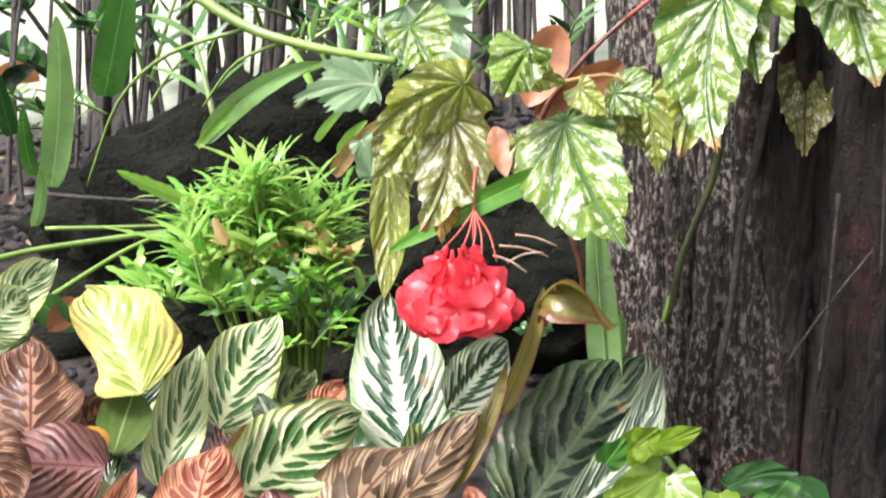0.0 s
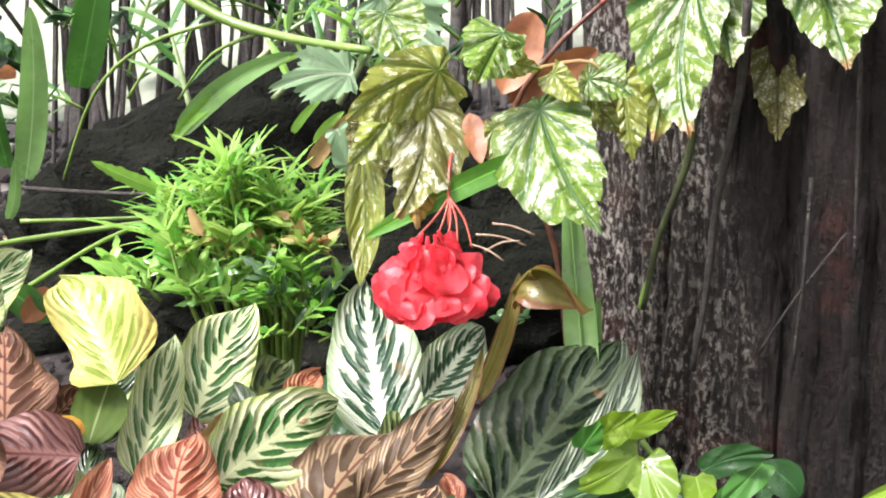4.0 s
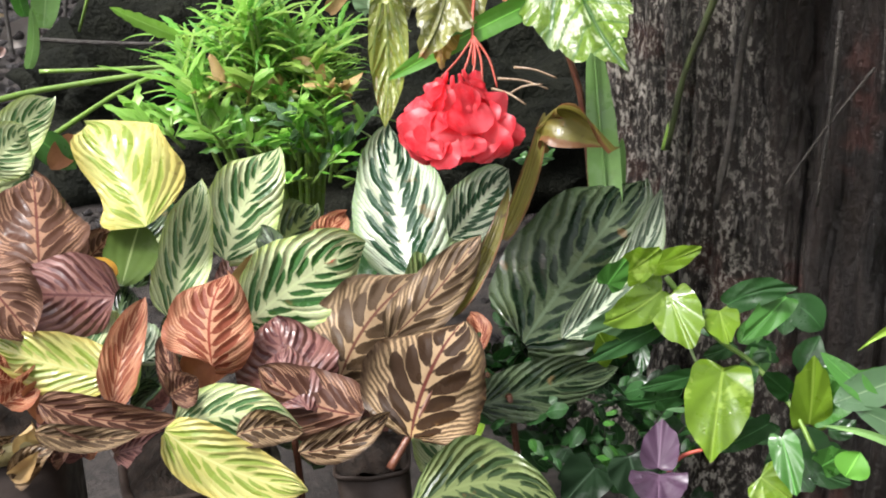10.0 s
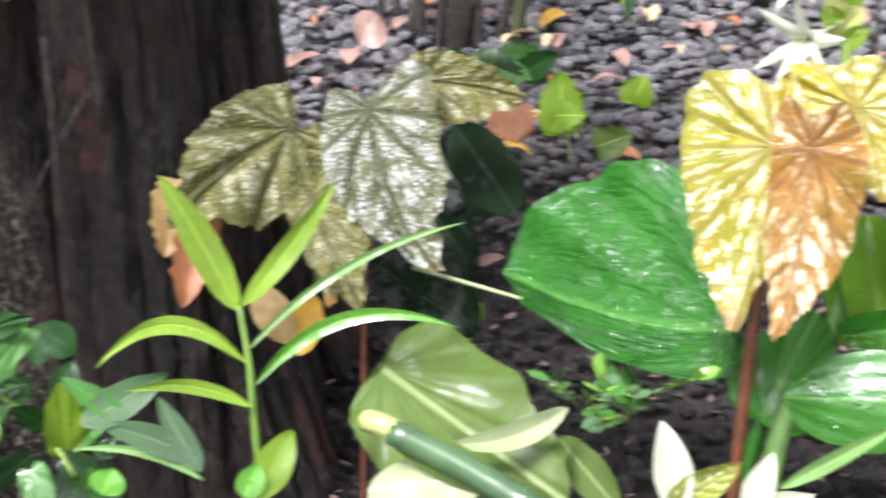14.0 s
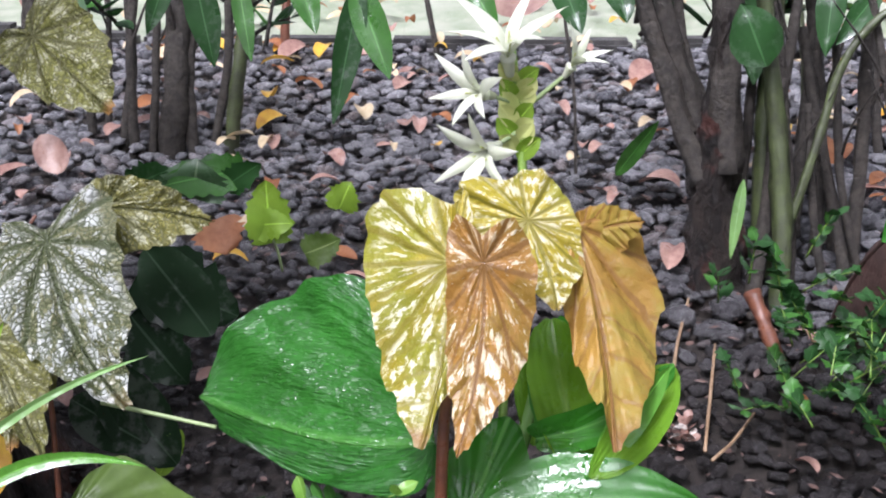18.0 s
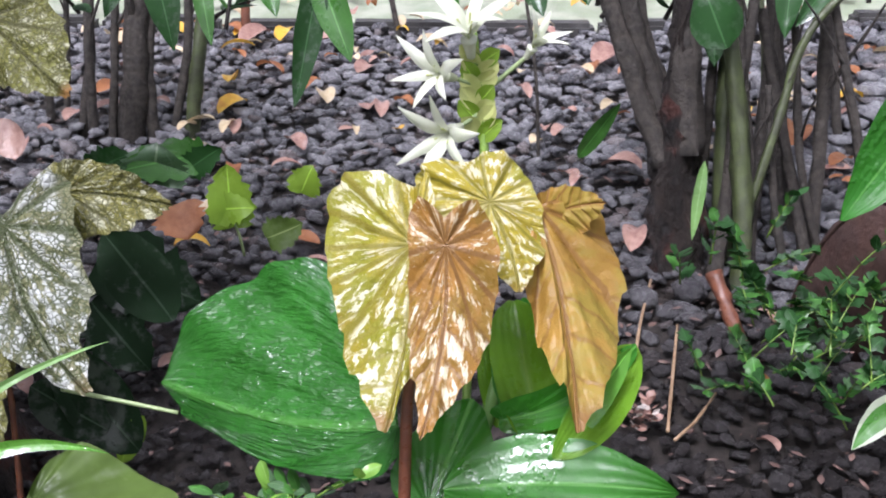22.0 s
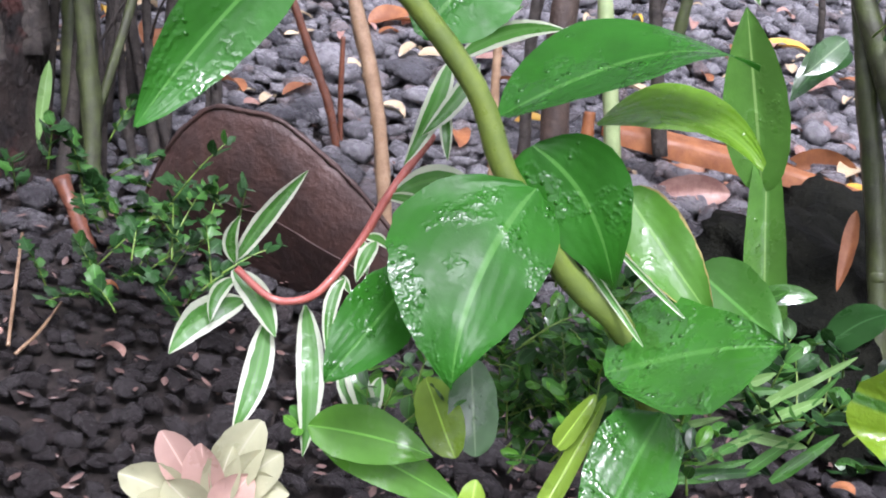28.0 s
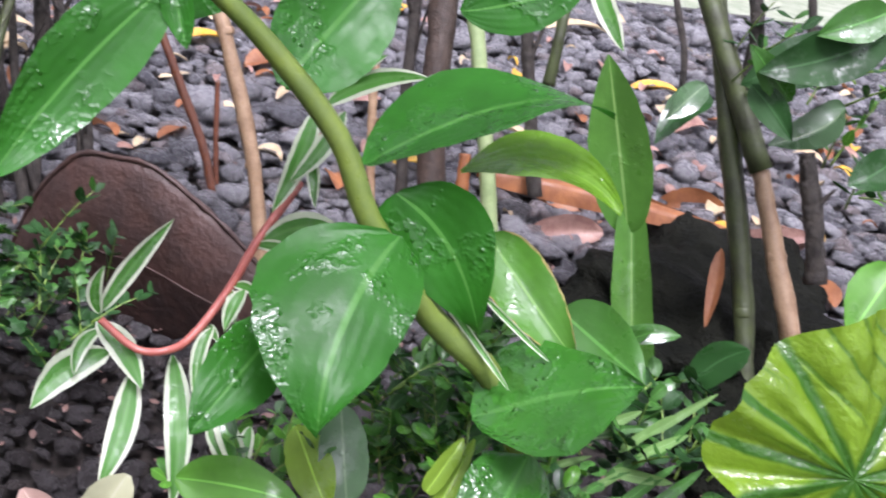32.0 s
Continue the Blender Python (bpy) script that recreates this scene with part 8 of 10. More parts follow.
def white_flower(plant, b, t, open_by):
    """A six-petalled white star flower with a short tube, opening from b towards t; open_by: how wide the petals part."""
    b, t = Vector(b), Vector(t)
    axis = t - b
    ln = axis.length
    axis.normalize()
    side = axis.cross(Vector((0.3, 0.5, 0.8))).normalized()
    up = side.cross(axis)
    throat = b + axis * ln * 0.3
    rng = random.Random(int(ln * 1e5))
    flower = part("flower", tube_mesh([b, b + axis * ln * 0.15, throat], [ln * 0.06, ln * 0.08, ln * 0.12], 8, 0.05, 3), M["white"], plant, "white star flower")
    for k in range(6):
        a = 6.2832 * k / 6 + rng.uniform(-0.2, 0.2)
        o = side * math.cos(a) + up * math.sin(a)
        w = (side * -math.sin(a) + up * math.cos(a)) * ln * (0.115 if k % 2 else 0.09)
        spread = open_by * rng.uniform(0.8, 1.15)
        reach = rng.uniform(0.85, 1.1)
        part("petal", leaf_mesh(throat, throat + axis * ln * 0.42 * reach + o * ln * spread * 0.35, throat + axis * ln * (0.85 - 0.35 * spread) * reach + o * ln * spread * 1.25, w, "lance", 0.35, 8, 4), M["white"], flower)
    for k in range(3):
        a = 2.1 * k
        o = (axis + (side * math.cos(a) + up * math.sin(a)) * 0.35).normalized()
        part("stamen", tube_mesh([throat, throat + o * ln * 0.2, throat + o * ln * 0.36], [ln * 0.012, ln * 0.01, ln * 0.016], 5, 0.0, 2), M["budtip"], flower)




leaf(hosta, (1.044, 0.697, 0.505), (1.049, 0.688, 0.516), (1.055, 0.678, 0.527), (-0.003, 0.006, 0.007), "oval", 0.50, "lime", name="bract", nu=6, nv=4)
leaf(hosta, (1.045, 0.698, 0.511), (1.037, 0.703, 0.520), (1.030, 0.707, 0.528), (-0.006, 0.004, -0.007), "oval", 0.50, "budtip", name="bract", nu=6, nv=4)
leaf(hosta, (1.046, 0.700, 0.517), (1.050, 0.693, 0.528), (1.053, 0.686, 0.540), (-0.004, 0.007, 0.005), "oval", 0.50, "budtip", name="bract", nu=6, nv=4)
leaf(hosta, (1.047, 0.701, 0.523), (1.039, 0.707, 0.533), (1.030, 0.712, 0.544), (-0.006, 0.004, -0.007), "oval", 0.50, "lime", name="bract", nu=6, nv=4)
leaf(hosta, (1.048, 0.702, 0.528), (1.051, 0.695, 0.536), (1.053, 0.687, 0.544), (-0.003, 0.006, 0.007), "oval", 0.50, "budtip", name="bract", nu=6, nv=4)
leaf(hosta, (1.049, 0.703, 0.534), (1.042, 0.708, 0.546), (1.034, 0.713, 0.557), (-0.006, 0.004, -0.006), "oval", 0.50, "budtip", name="bract", nu=6, nv=4)
leaf(hosta, (1.050, 0.704, 0.540), (1.053, 0.697, 0.549), (1.056, 0.690, 0.559), (-0.004, 0.006, 0.006), "oval", 0.50, "lime", name="bract", nu=6, nv=4)
leaf(hosta, (1.051, 0.705, 0.546), (1.044, 0.710, 0.558), (1.037, 0.714, 0.569), (-0.006, 0.005, -0.006), "oval", 0.50, "budtip", name="bract", nu=6, nv=4)
leaf(hosta, (1.052, 0.707, 0.552), (1.056, 0.699, 0.563), (1.059, 0.691, 0.573), (-0.004, 0.006, 0.006), "oval", 0.50, "budtip", name="bract", nu=6, nv=4)
leaf(hosta, (1.053, 0.708, 0.558), (1.046, 0.712, 0.569), (1.039, 0.716, 0.581), (-0.006, 0.005, -0.005), "oval", 0.50, "lime", name="bract", nu=6, nv=4)
leaf(hosta, (1.054, 0.709, 0.564), (1.058, 0.700, 0.573), (1.062, 0.691, 0.582), (-0.003, 0.006, 0.007), "oval", 0.50, "budtip", name="bract", nu=6, nv=4)
leaf(hosta, (1.055, 0.710, 0.569), (1.048, 0.714, 0.580), (1.040, 0.718, 0.591), (-0.006, 0.005, -0.006), "oval", 0.50, "budtip", name="bract", nu=6, nv=4)
leaf(hosta, (1.056, 0.711, 0.575), (1.061, 0.701, 0.584), (1.065, 0.691, 0.592), (-0.002, 0.005, 0.007), "oval", 0.50, "lime", name="bract", nu=6, nv=4)
leaf(hosta, (1.057, 0.712, 0.581), (1.048, 0.716, 0.589), (1.040, 0.720, 0.596), (-0.005, 0.003, -0.007), "oval", 0.50, "budtip", name="bract", nu=6, nv=4)
white_flower(hosta, (1.046, 0.711, 0.585), (1.018, 0.696, 0.650), 0.70)
white_flower(hosta, (1.030, 0.717, 0.566), (0.973, 0.709, 0.585), 0.56)
white_flower(hosta, (1.082, 0.673, 0.584), (1.084, 0.646, 0.623), 0.50)
white_flower(hosta, (1.026, 0.705, 0.521), (0.963, 0.685, 0.521), 0.60)
stem(hosta, [(1.057, 0.698, 0.554), (1.070, 0.685, 0.570), (1.082, 0.673, 0.585)], 0.0025, 0.0022, "palestem", name="flower_stalk")
stem(hosta, [(1.060, 0.700, 0.535), (1.040, 0.701, 0.528), (1.026, 0.705, 0.521)], 0.0025, 0.0022, "palestem", name="flower_stalk")
stem(hosta, [(1.046, 0.711, 0.559), (1.038, 0.714, 0.562), (1.030, 0.717, 0.566)], 0.0025, 0.0022, "palestem", name="flower_stalk")
ivy = thing("ground_ivy", (1.137, 1.328, 0.045), "ground ivy with mottled green lobed leaves", "plant")
leaf(ivy, (1.046, 1.297, 0.321), (1.050, 1.292, 0.347), (1.053, 1.287, 0.374), (-0.037, 0.027, 0.010), "lobed", 0.15, "silverleaf")
leaf(ivy, (1.111, 1.266, 0.354), (1.057, 1.288, 0.349), (1.002, 1.308, 0.344), (-0.001, -0.009, -0.026), "lobed", 0.15, "green")
leaf(ivy, (1.120, 1.221, 0.256), (1.121, 1.226, 0.300), (1.122, 1.230, 0.344), (-0.026, 0.018, -0.001), "lobed", 0.15, "lime")
leaf(ivy, (1.100, 1.245, 0.280), (1.119, 1.220, 0.284), (1.137, 1.196, 0.287), (0.004, 0.007, 0.022), "lobed", 0.15, "lime")
leaf(ivy, (1.204, 1.174, 0.297), (1.208, 1.166, 0.317), (1.212, 1.158, 0.337), (-0.014, 0.016, 0.010), "lobed", 0.15, "lime")
leaf(ivy, (1.065, 1.273, 0.290), (1.060, 1.255, 0.271), (1.056, 1.237, 0.252), (0.030, -0.016, 0.008), "lobed", 0.15, "rust")
leaf(ivy, (1.153, 1.189, 0.240), (1.168, 1.169, 0.251), (1.183, 1.150, 0.263), (-0.002, 0.011, 0.021), "lobed", 0.15, "olive")
leaf(ivy, (0.980, 1.343, 0.341), (1.000, 1.324, 0.353), (1.020, 1.305, 0.365), (-0.004, 0.010, 0.021), "lobed", 0.15, "dark")
leaf(ivy, (1.088, 1.275, 0.333), (1.104, 1.257, 0.350), (1.121, 1.239, 0.366), (-0.006, 0.010, 0.016), "lobed", 0.15, "dark")
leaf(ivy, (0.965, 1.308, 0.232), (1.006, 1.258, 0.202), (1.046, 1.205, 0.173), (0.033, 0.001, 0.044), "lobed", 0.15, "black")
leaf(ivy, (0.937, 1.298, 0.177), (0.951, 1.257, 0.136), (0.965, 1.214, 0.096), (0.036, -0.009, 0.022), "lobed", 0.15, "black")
stem(ivy, [(1.133, 1.216, 0.212), (1.124, 1.214, 0.249), (1.120, 1.227, 0.271)], 0.0020, 0.0016, "palestem")

# ---- stems standing in the gravel ----

cane_stem((1.671, 3.090, 0.220), (1.740, 3.159, 0.539), 0.0099, "darkstem")
cane_stem((1.621, 2.930, 0.204), (1.708, 2.997, 0.551), 0.0110, "darkstem")
cane_stem((1.584, 2.728, 0.182), (1.694, 2.791, 0.566), 0.0089, "darkstem")
cane_stem((1.412, 2.260, 0.136), (1.500, 2.364, 0.605), 0.0089, "darkstem")
cane_stem((1.470, 2.302, 0.142), (1.563, 2.398, 0.599), 0.0065, "darkstem")
cane_stem((1.437, 2.187, 0.131), (1.543, 2.284, 0.608), 0.0112, "darkstem")
cane_stem((1.440, 2.136, 0.125), (1.547, 2.235, 0.611), 0.0098, "darkstem")
cane_stem((1.446, 2.084, 0.122), (1.565, 2.178, 0.613), 0.0085, "darkstem")
cane_stem((1.483, 2.074, 0.123), (1.609, 2.162, 0.612), 0.0267, "darkstem")
cane_stem((1.522, 2.038, 0.123), (1.651, 2.123, 0.612), 0.0121, "darkstem")
cane_stem((1.564, 2.048, 0.124), (1.702, 2.124, 0.609), 0.0098, "darkstem")
cane_stem((1.581, 2.000, 0.125), (1.738, 2.062, 0.610), 0.0157, "greycane")
cane_stem((2.057, 2.427, 0.188), (2.160, 2.480, 0.558), 0.0119, "brownstem")
cane_stem((1.938, 2.080, 0.152), (2.074, 2.127, 0.586), 0.0066, "greenstem")
cane_stem((1.888, 0.958, 0.078), (2.025, 1.088, 0.657), 0.0079, "darkstem")
cane_stem((1.885, 0.898, 0.075), (2.034, 1.016, 0.661), 0.0166, "greycane")
cane_stem((1.840, 0.887, 0.071), (2.022, 0.957, 0.665), 0.0086, "darkstem")
cane_stem((1.972, 0.857, 0.084), (2.093, 1.013, 0.657), 0.0110, "darkstem")
cane_stem((2.018, 0.841, 0.086), (2.130, 1.009, 0.656), 0.0071, "darkstem")
cane_stem((1.977, 0.797, 0.079), (2.128, 0.907, 0.662), 0.0119, "darkstem")
cane_stem((2.342, 1.114, 0.129), (2.431, 1.245, 0.622), 0.0083, "greycane")
cane_stem((1.984, 1.390, 0.108), (2.055, 1.545, 0.625), 0.0034, "darkstem")
cane_stem((2.347, 2.153, 0.188), (2.353, 2.292, 0.558), 0.0074, "darkstem")
cane_stem((1.479, 2.440, 0.153), (1.558, 2.537, 0.590), 0.0054, "darkstem")
cane_stem((2.454, 0.989, 0.133), (2.540, 1.130, 0.623), 0.0097, "darkstem")
clumptree = thing("tree", (1.793, 0.920, 0.071), "dark forked tree with rough leaning stems in the gravel", "tree")
stem(clumptree, [(1.765, 0.887, 0.025), (1.793, 0.924, 0.075), (1.810, 0.952, 0.152), (1.825, 0.977, 0.231), (1.842, 0.990, 0.302), (1.855, 0.996, 0.356), (1.862, 1.000, 0.430), (1.868, 1.006, 0.520)], 0.0540, 0.0150, "bark", name="trunk", rough=0.60, sides=14)
stem(clumptree, [(1.812, 0.985, 0.242), (1.820, 1.030, 0.318), (1.815, 1.078, 0.415), (1.810, 1.121, 0.521), (1.807, 1.156, 0.680)], 0.0217, 0.0104, "darkstem", name="branch", rough=0.60, sides=14)
stem(clumptree, [(1.838, 1.000, 0.272), (1.850, 1.049, 0.376), (1.843, 1.098, 0.483), (1.838, 1.145, 0.661)], 0.0191, 0.0124, "darkstem", name="branch", rough=0.60, sides=14)
stem(clumptree, [(1.837, 0.957, 0.262), (1.857, 0.986, 0.385), (1.881, 1.008, 0.489), (1.899, 1.025, 0.682)], 0.0292, 0.0209, "darkstem", name="branch", rough=0.60, sides=14)
stem(clumptree, [(1.856, 0.990, 0.270), (1.884, 1.043, 0.352), (1.879, 1.093, 0.460), (1.888, 1.122, 0.623)], 0.0115, 0.0068, "darkstem", name="branch", rough=0.60, sides=14)
stem(clumptree, [(1.849, 0.938, 0.165), (1.888, 0.959, 0.270), (1.934, 0.986, 0.401), (1.968, 1.003, 0.644)], 0.0105, 0.0058, "darkstem", name="branch", rough=0.60, sides=14)
stem(clumptree, [(1.741, 0.760, 0.034), (1.803, 0.815, 0.094), (1.837, 0.854, 0.228), (1.859, 0.890, 0.355), (1.871, 0.925, 0.483), (1.875, 0.960, 0.636)], 0.0165, 0.0115, "greycane", name="branch", rough=0.60, sides=14)
stem(clumptree, [(1.842, 0.849, 0.170), (1.906, 0.845, 0.308), (1.963, 0.846, 0.436), (2.017, 0.816, 0.514), (2.056, 0.747, 0.561)], 0.0080, 0.0058, "greycane", name="branch", rough=0.60, sides=14)
stem(clumptree, [(1.758, 0.847, 0.039), (1.834, 0.880, 0.164), (1.886, 0.907, 0.281), (1.915, 0.922, 0.414)], 0.0139, 0.0085, "darkstem", name="branch", rough=0.60, sides=14)
stem(clumptree, [(1.942, 0.786, 0.101), (1.987, 0.842, 0.194), (2.021, 0.915, 0.350), (2.027, 0.958, 0.477)], 0.0107, 0.0080, "darkstem", name="branch", rough=0.60, sides=14)
stem(clumptree, [(1.961, 0.895, 0.137), (2.021, 0.931, 0.298), (2.046, 0.949, 0.437), (2.063, 0.971, 0.603)], 0.0099, 0.0070, "darkstem", name="branch", rough=0.60, sides=14)
stem(clumptree, [(1.726, 0.825, 0.126), (1.705, 0.784, 0.087), (1.668, 0.734, 0.058)], 0.0134, 0.0104, "brownstem", name="dead_stub", rough=0.30)
leaf(clumptree, (1.822, 0.895, 0.450), (1.818, 0.919, 0.496), (1.813, 0.942, 0.541), (-0.022, 0.029, -0.018), "lance", 0.30, "dark", nu=10, nv=4)
leaf(clumptree, (1.776, 0.888, 0.281), (1.757, 0.882, 0.222), (1.737, 0.875, 0.163), (0.005, -0.008, -0.001), "lance", 0.30, "strap", nu=10, nv=4)
twigs = thing("fallen_twigs", (1.392, 0.651, 0.024), "thin pale broken twigs lying on the dark ground", "twig")
stem(twigs, [(1.387, 0.671, 0.049), (1.489, 0.734, 0.061), (1.626, 0.819, 0.073)], 0.0026, 0.0022, "cane", name="twig", rough=0.30)
stem(twigs, [(1.373, 0.651, 0.050), (1.427, 0.655, 0.055), (1.508, 0.676, 0.057)], 0.0026, 0.0020, "cane", name="twig", rough=0.30)
stem(twigs, [(1.479, 0.791, 0.061), (1.587, 0.859, 0.073), (1.716, 0.931, 0.086)], 0.0028, 0.0023, "cane", name="twig", rough=0.30)
stem(twigs, [(1.815, 0.716, 0.087), (1.721, 0.701, 0.080), (1.775, 0.766, 0.084)], 0.0032, 0.0023, "cane", name="twig", rough=0.30)
stem(twigs, [(1.879, 0.684, 0.091), (1.848, 0.645, 0.089), (1.805, 0.601, 0.084)], 0.0033, 0.0022, "cane", name="twig", rough=0.30)
hang = thing("hanging_foliage", (1.584, 1.567, 0.093), "hanging dark lance leaves of the bamboo clump", "foliage")
leaf(hang, (1.538, 1.508, 0.548), (1.488, 1.490, 0.433), (1.435, 1.467, 0.321), (0.018, -0.016, -0.005), "lance", 0.30, "dark", nu=10, nv=4)
leaf(hang, (1.530, 1.513, 0.539), (1.525, 1.467, 0.465), (1.519, 1.419, 0.392), (0.022, -0.017, 0.009), "lance", 0.30, "green", nu=10, nv=4)
leaf(hang, (1.315, 1.676, 0.571), (1.306, 1.638, 0.493), (1.295, 1.598, 0.417), (0.024, -0.015, 0.004), "lance", 0.30, "dark", nu=10, nv=4)
leaf(hang, (1.374, 1.634, 0.551), (1.360, 1.600, 0.487), (1.345, 1.565, 0.424), (0.014, -0.010, 0.002), "lance", 0.30, "green", nu=10, nv=4)
leaf(hang, (1.126, 1.781, 0.551), (1.126, 1.745, 0.506), (1.126, 1.708, 0.461), (0.025, -0.011, 0.009), "lance", 0.30, "silverleaf", nu=10, nv=4)
leaf(hang, (1.452, 1.580, 0.568), (1.445, 1.544, 0.517), (1.437, 1.507, 0.466), (0.019, -0.013, 0.007), "lance", 0.30, "green", nu=10, nv=4)
leaf(hang, (1.665, 1.393, 0.567), (1.662, 1.350, 0.515), (1.658, 1.305, 0.465), (0.016, -0.014, 0.011), "lance", 0.30, "green", nu=10, nv=4)
leaf(hang, (1.688, 1.362, 0.530), (1.709, 1.303, 0.530), (1.727, 1.244, 0.530), (0.007, 0.002, 0.043), "lance", 0.30, "litter_pink", nu=10, nv=4)
leaf(hang, (1.771, 1.279, 0.568), (1.762, 1.240, 0.517), (1.750, 1.200, 0.468), (0.018, -0.019, 0.011), "lance", 0.30, "dark", nu=10, nv=4)
leaf(hang, (1.833, 1.200, 0.551), (1.816, 1.173, 0.519), (1.798, 1.145, 0.487), (0.015, -0.018, 0.007), "lance", 0.30, "dark", nu=10, nv=4)
leaf(hang, (1.960, 1.023, 0.576), (1.933, 0.993, 0.486), (1.902, 0.962, 0.398), (0.018, -0.028, 0.004), "lance", 0.30, "dark", nu=10, nv=4)
leaf(hang, (2.027, 0.909, 0.581), (1.996, 0.893, 0.514), (1.963, 0.876, 0.448), (0.011, -0.021, -0.000), "lance", 0.30, "dark", nu=10, nv=4)
leaf(hang, (1.944, 1.042, 0.548), (1.932, 1.003, 0.512), (1.918, 0.965, 0.478), (0.022, -0.029, 0.023), "lance", 0.30, "dark", nu=10, nv=4)
leaf(hang, (2.056, 0.842, 0.549), (2.015, 0.854, 0.508), (1.973, 0.864, 0.467), (0.006, -0.015, -0.010), "lance", 0.30, "dark", nu=10, nv=4)
leaf(hang, (1.082, 1.789, 0.474), (1.112, 1.736, 0.427), (1.142, 1.680, 0.380), (0.024, -0.007, 0.023), "lance", 0.30, "green", nu=10, nv=4)
leaf(hang, (1.285, 1.696, 0.572), (1.249, 1.680, 0.522), (1.213, 1.662, 0.474), (0.015, -0.010, -0.007), "lance", 0.30, "dark", nu=10, nv=4)
bush(hang, [(1.147, 2.094, 0.475), (1.719, 1.862, 0.449)], 14, 0.08, ["dark", "green", "dark", "black"], 81, "lance", 0.16, 0.12, 0.12, "darkstem")
bush(hang, [(1.966, 1.341, 0.483), (2.253, 0.870, 0.467)], 16, 0.085, ["dark", "green", "dark", "black"], 82, "lance", 0.16, 0.12, 0.12, "darkstem")
cycad = thing("fan_leaf", (1.910, 1.166, 0.094), "pale green leaf rising from the gravel", "plant")
leaf(cycad, (1.939, 1.259, 0.171), (1.933, 1.210, 0.234), (1.925, 1.161, 0.295), (-0.006, 0.012, 0.009), "lance", 0.40, "green")
fern = thing("small_fern", (1.651, 0.674, 0.048), "small fern with lacy fresh green leaflets", "plant")
bush(fern, [(1.637, 0.690, 0.224), (1.543, 0.600, 0.066)], 10, 0.022, ["green", "dark", "dark", "silverleaf"], 45, "cut", 0.4, 0.05, 0.08)
bush(fern, [(1.514, 0.679, 0.089), (1.577, 0.556, 0.088)], 9, 0.022, ["green", "dark", "silverleaf"], 46, "cut", 0.4, 0.06, 0.08)

# ---- leaning ginger with drop-covered leaves ----
ginger = thing("ginger_plant", (1.065, -0.117, 0.000), "leaning ginger with a thick green stem and drop-covered leaves", "plant")
stem(ginger, [(1.048, -0.188, -0.020), (1.044, -0.106, 0.404), (1.022, -0.019, 0.508), (1.006, 0.033, 0.572), (1.006, 0.065, 0.624), (0.994, 0.118, 0.676), (0.977, 0.155, 0.707), (0.969, 0.181, 0.720)], 0.0112, 0.0060, "gingerstem")
leaf(ginger, (0.958, 0.175, 0.708), (0.911, 0.210, 0.649), (0.861, 0.230, 0.589), (0.006, -0.022, -0.015), "lance", 0.20, "ginger", nu=20, nv=10)
leaf(ginger, (1.020, 0.114, 0.645), (1.068, 0.093, 0.691), (1.112, 0.070, 0.740), (-0.005, 0.033, 0.020), "lance", 0.15, "ginger", nu=20, nv=10)
leaf(ginger, (1.035, 0.053, 0.600), (1.067, -0.019, 0.650), (1.081, -0.108, 0.674), (0.048, 0.020, 0.007), "lance", 0.20, "ginger", nu=20, nv=10)
# yellower hosta_young colour makes this upper leaf look brightly lit
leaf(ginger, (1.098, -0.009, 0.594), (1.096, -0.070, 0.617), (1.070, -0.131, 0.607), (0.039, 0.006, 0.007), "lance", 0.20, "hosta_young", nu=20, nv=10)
leaf(ginger, (0.999, 0.010, 0.569), (0.937, 0.022, 0.525), (0.881, 0.017, 0.476), (0.005, -0.043, -0.006), "tipped", -0.15, "ginger", sides=(0.88, 1.55), nu=20, nv=10)
leaf(ginger, (1.026, 0.023, 0.589), (1.023, -0.022, 0.561), (1.009, -0.058, 0.508), (0.004, -0.027, 0.026), "tipped", 0.10, "ginger", nu=20, nv=10)
leaf(ginger, (1.089, -0.039, 0.555), (1.063, -0.084, 0.524), (1.039, -0.126, 0.497), (0.009, -0.015, 0.016), "tipped", 0.20, "ginger_edge", nu=20, nv=10)
leaf(ginger, (1.010, -0.064, 0.449), (1.000, -0.120, 0.484), (0.989, -0.168, 0.518), (0.054, 0.021, 0.010), "broad", 0.12, "ginger_wet", nu=20, nv=10)
leaf(ginger, (0.990, 0.077, 0.491), (0.943, 0.091, 0.459), (0.909, 0.105, 0.433), (-0.000, -0.023, -0.011), "tipped", 0.15, "ginger", nu=20, nv=10)
leaf(ginger, (1.150, -0.104, 0.487), (1.128, -0.143, 0.475), (1.106, -0.180, 0.465), (0.010, -0.013, 0.024), "broad", 0.15, "green", nu=20, nv=10)
leaf(ginger, (0.996, -0.110, 0.437), (0.948, -0.101, 0.410), (0.895, -0.091, 0.374), (0.003, -0.031, -0.010), "tipped", -0.10, "ginger_wet", nu=20, nv=10)
leaf(ginger, (1.165, 0.027, 0.698), (1.175, -0.023, 0.718), (1.182, -0.067, 0.747), (0.002, 0.012, 0.021), "lance", 0.15, "ginger", nu=20, nv=10)
leaf(ginger, (1.008, 0.134, 0.719), (0.998, 0.179, 0.695), (0.984, 0.221, 0.664), (0.001, -0.009, -0.015), "lance", 0.15, "ginger", nu=20, nv=10)
leaf(ginger, (0.959, 0.176, 0.714), (0.953, 0.166, 0.693), (0.947, 0.155, 0.672), (0.004, -0.009, 0.003), "lance", 0.50, "ginger", nu=20, nv=10)
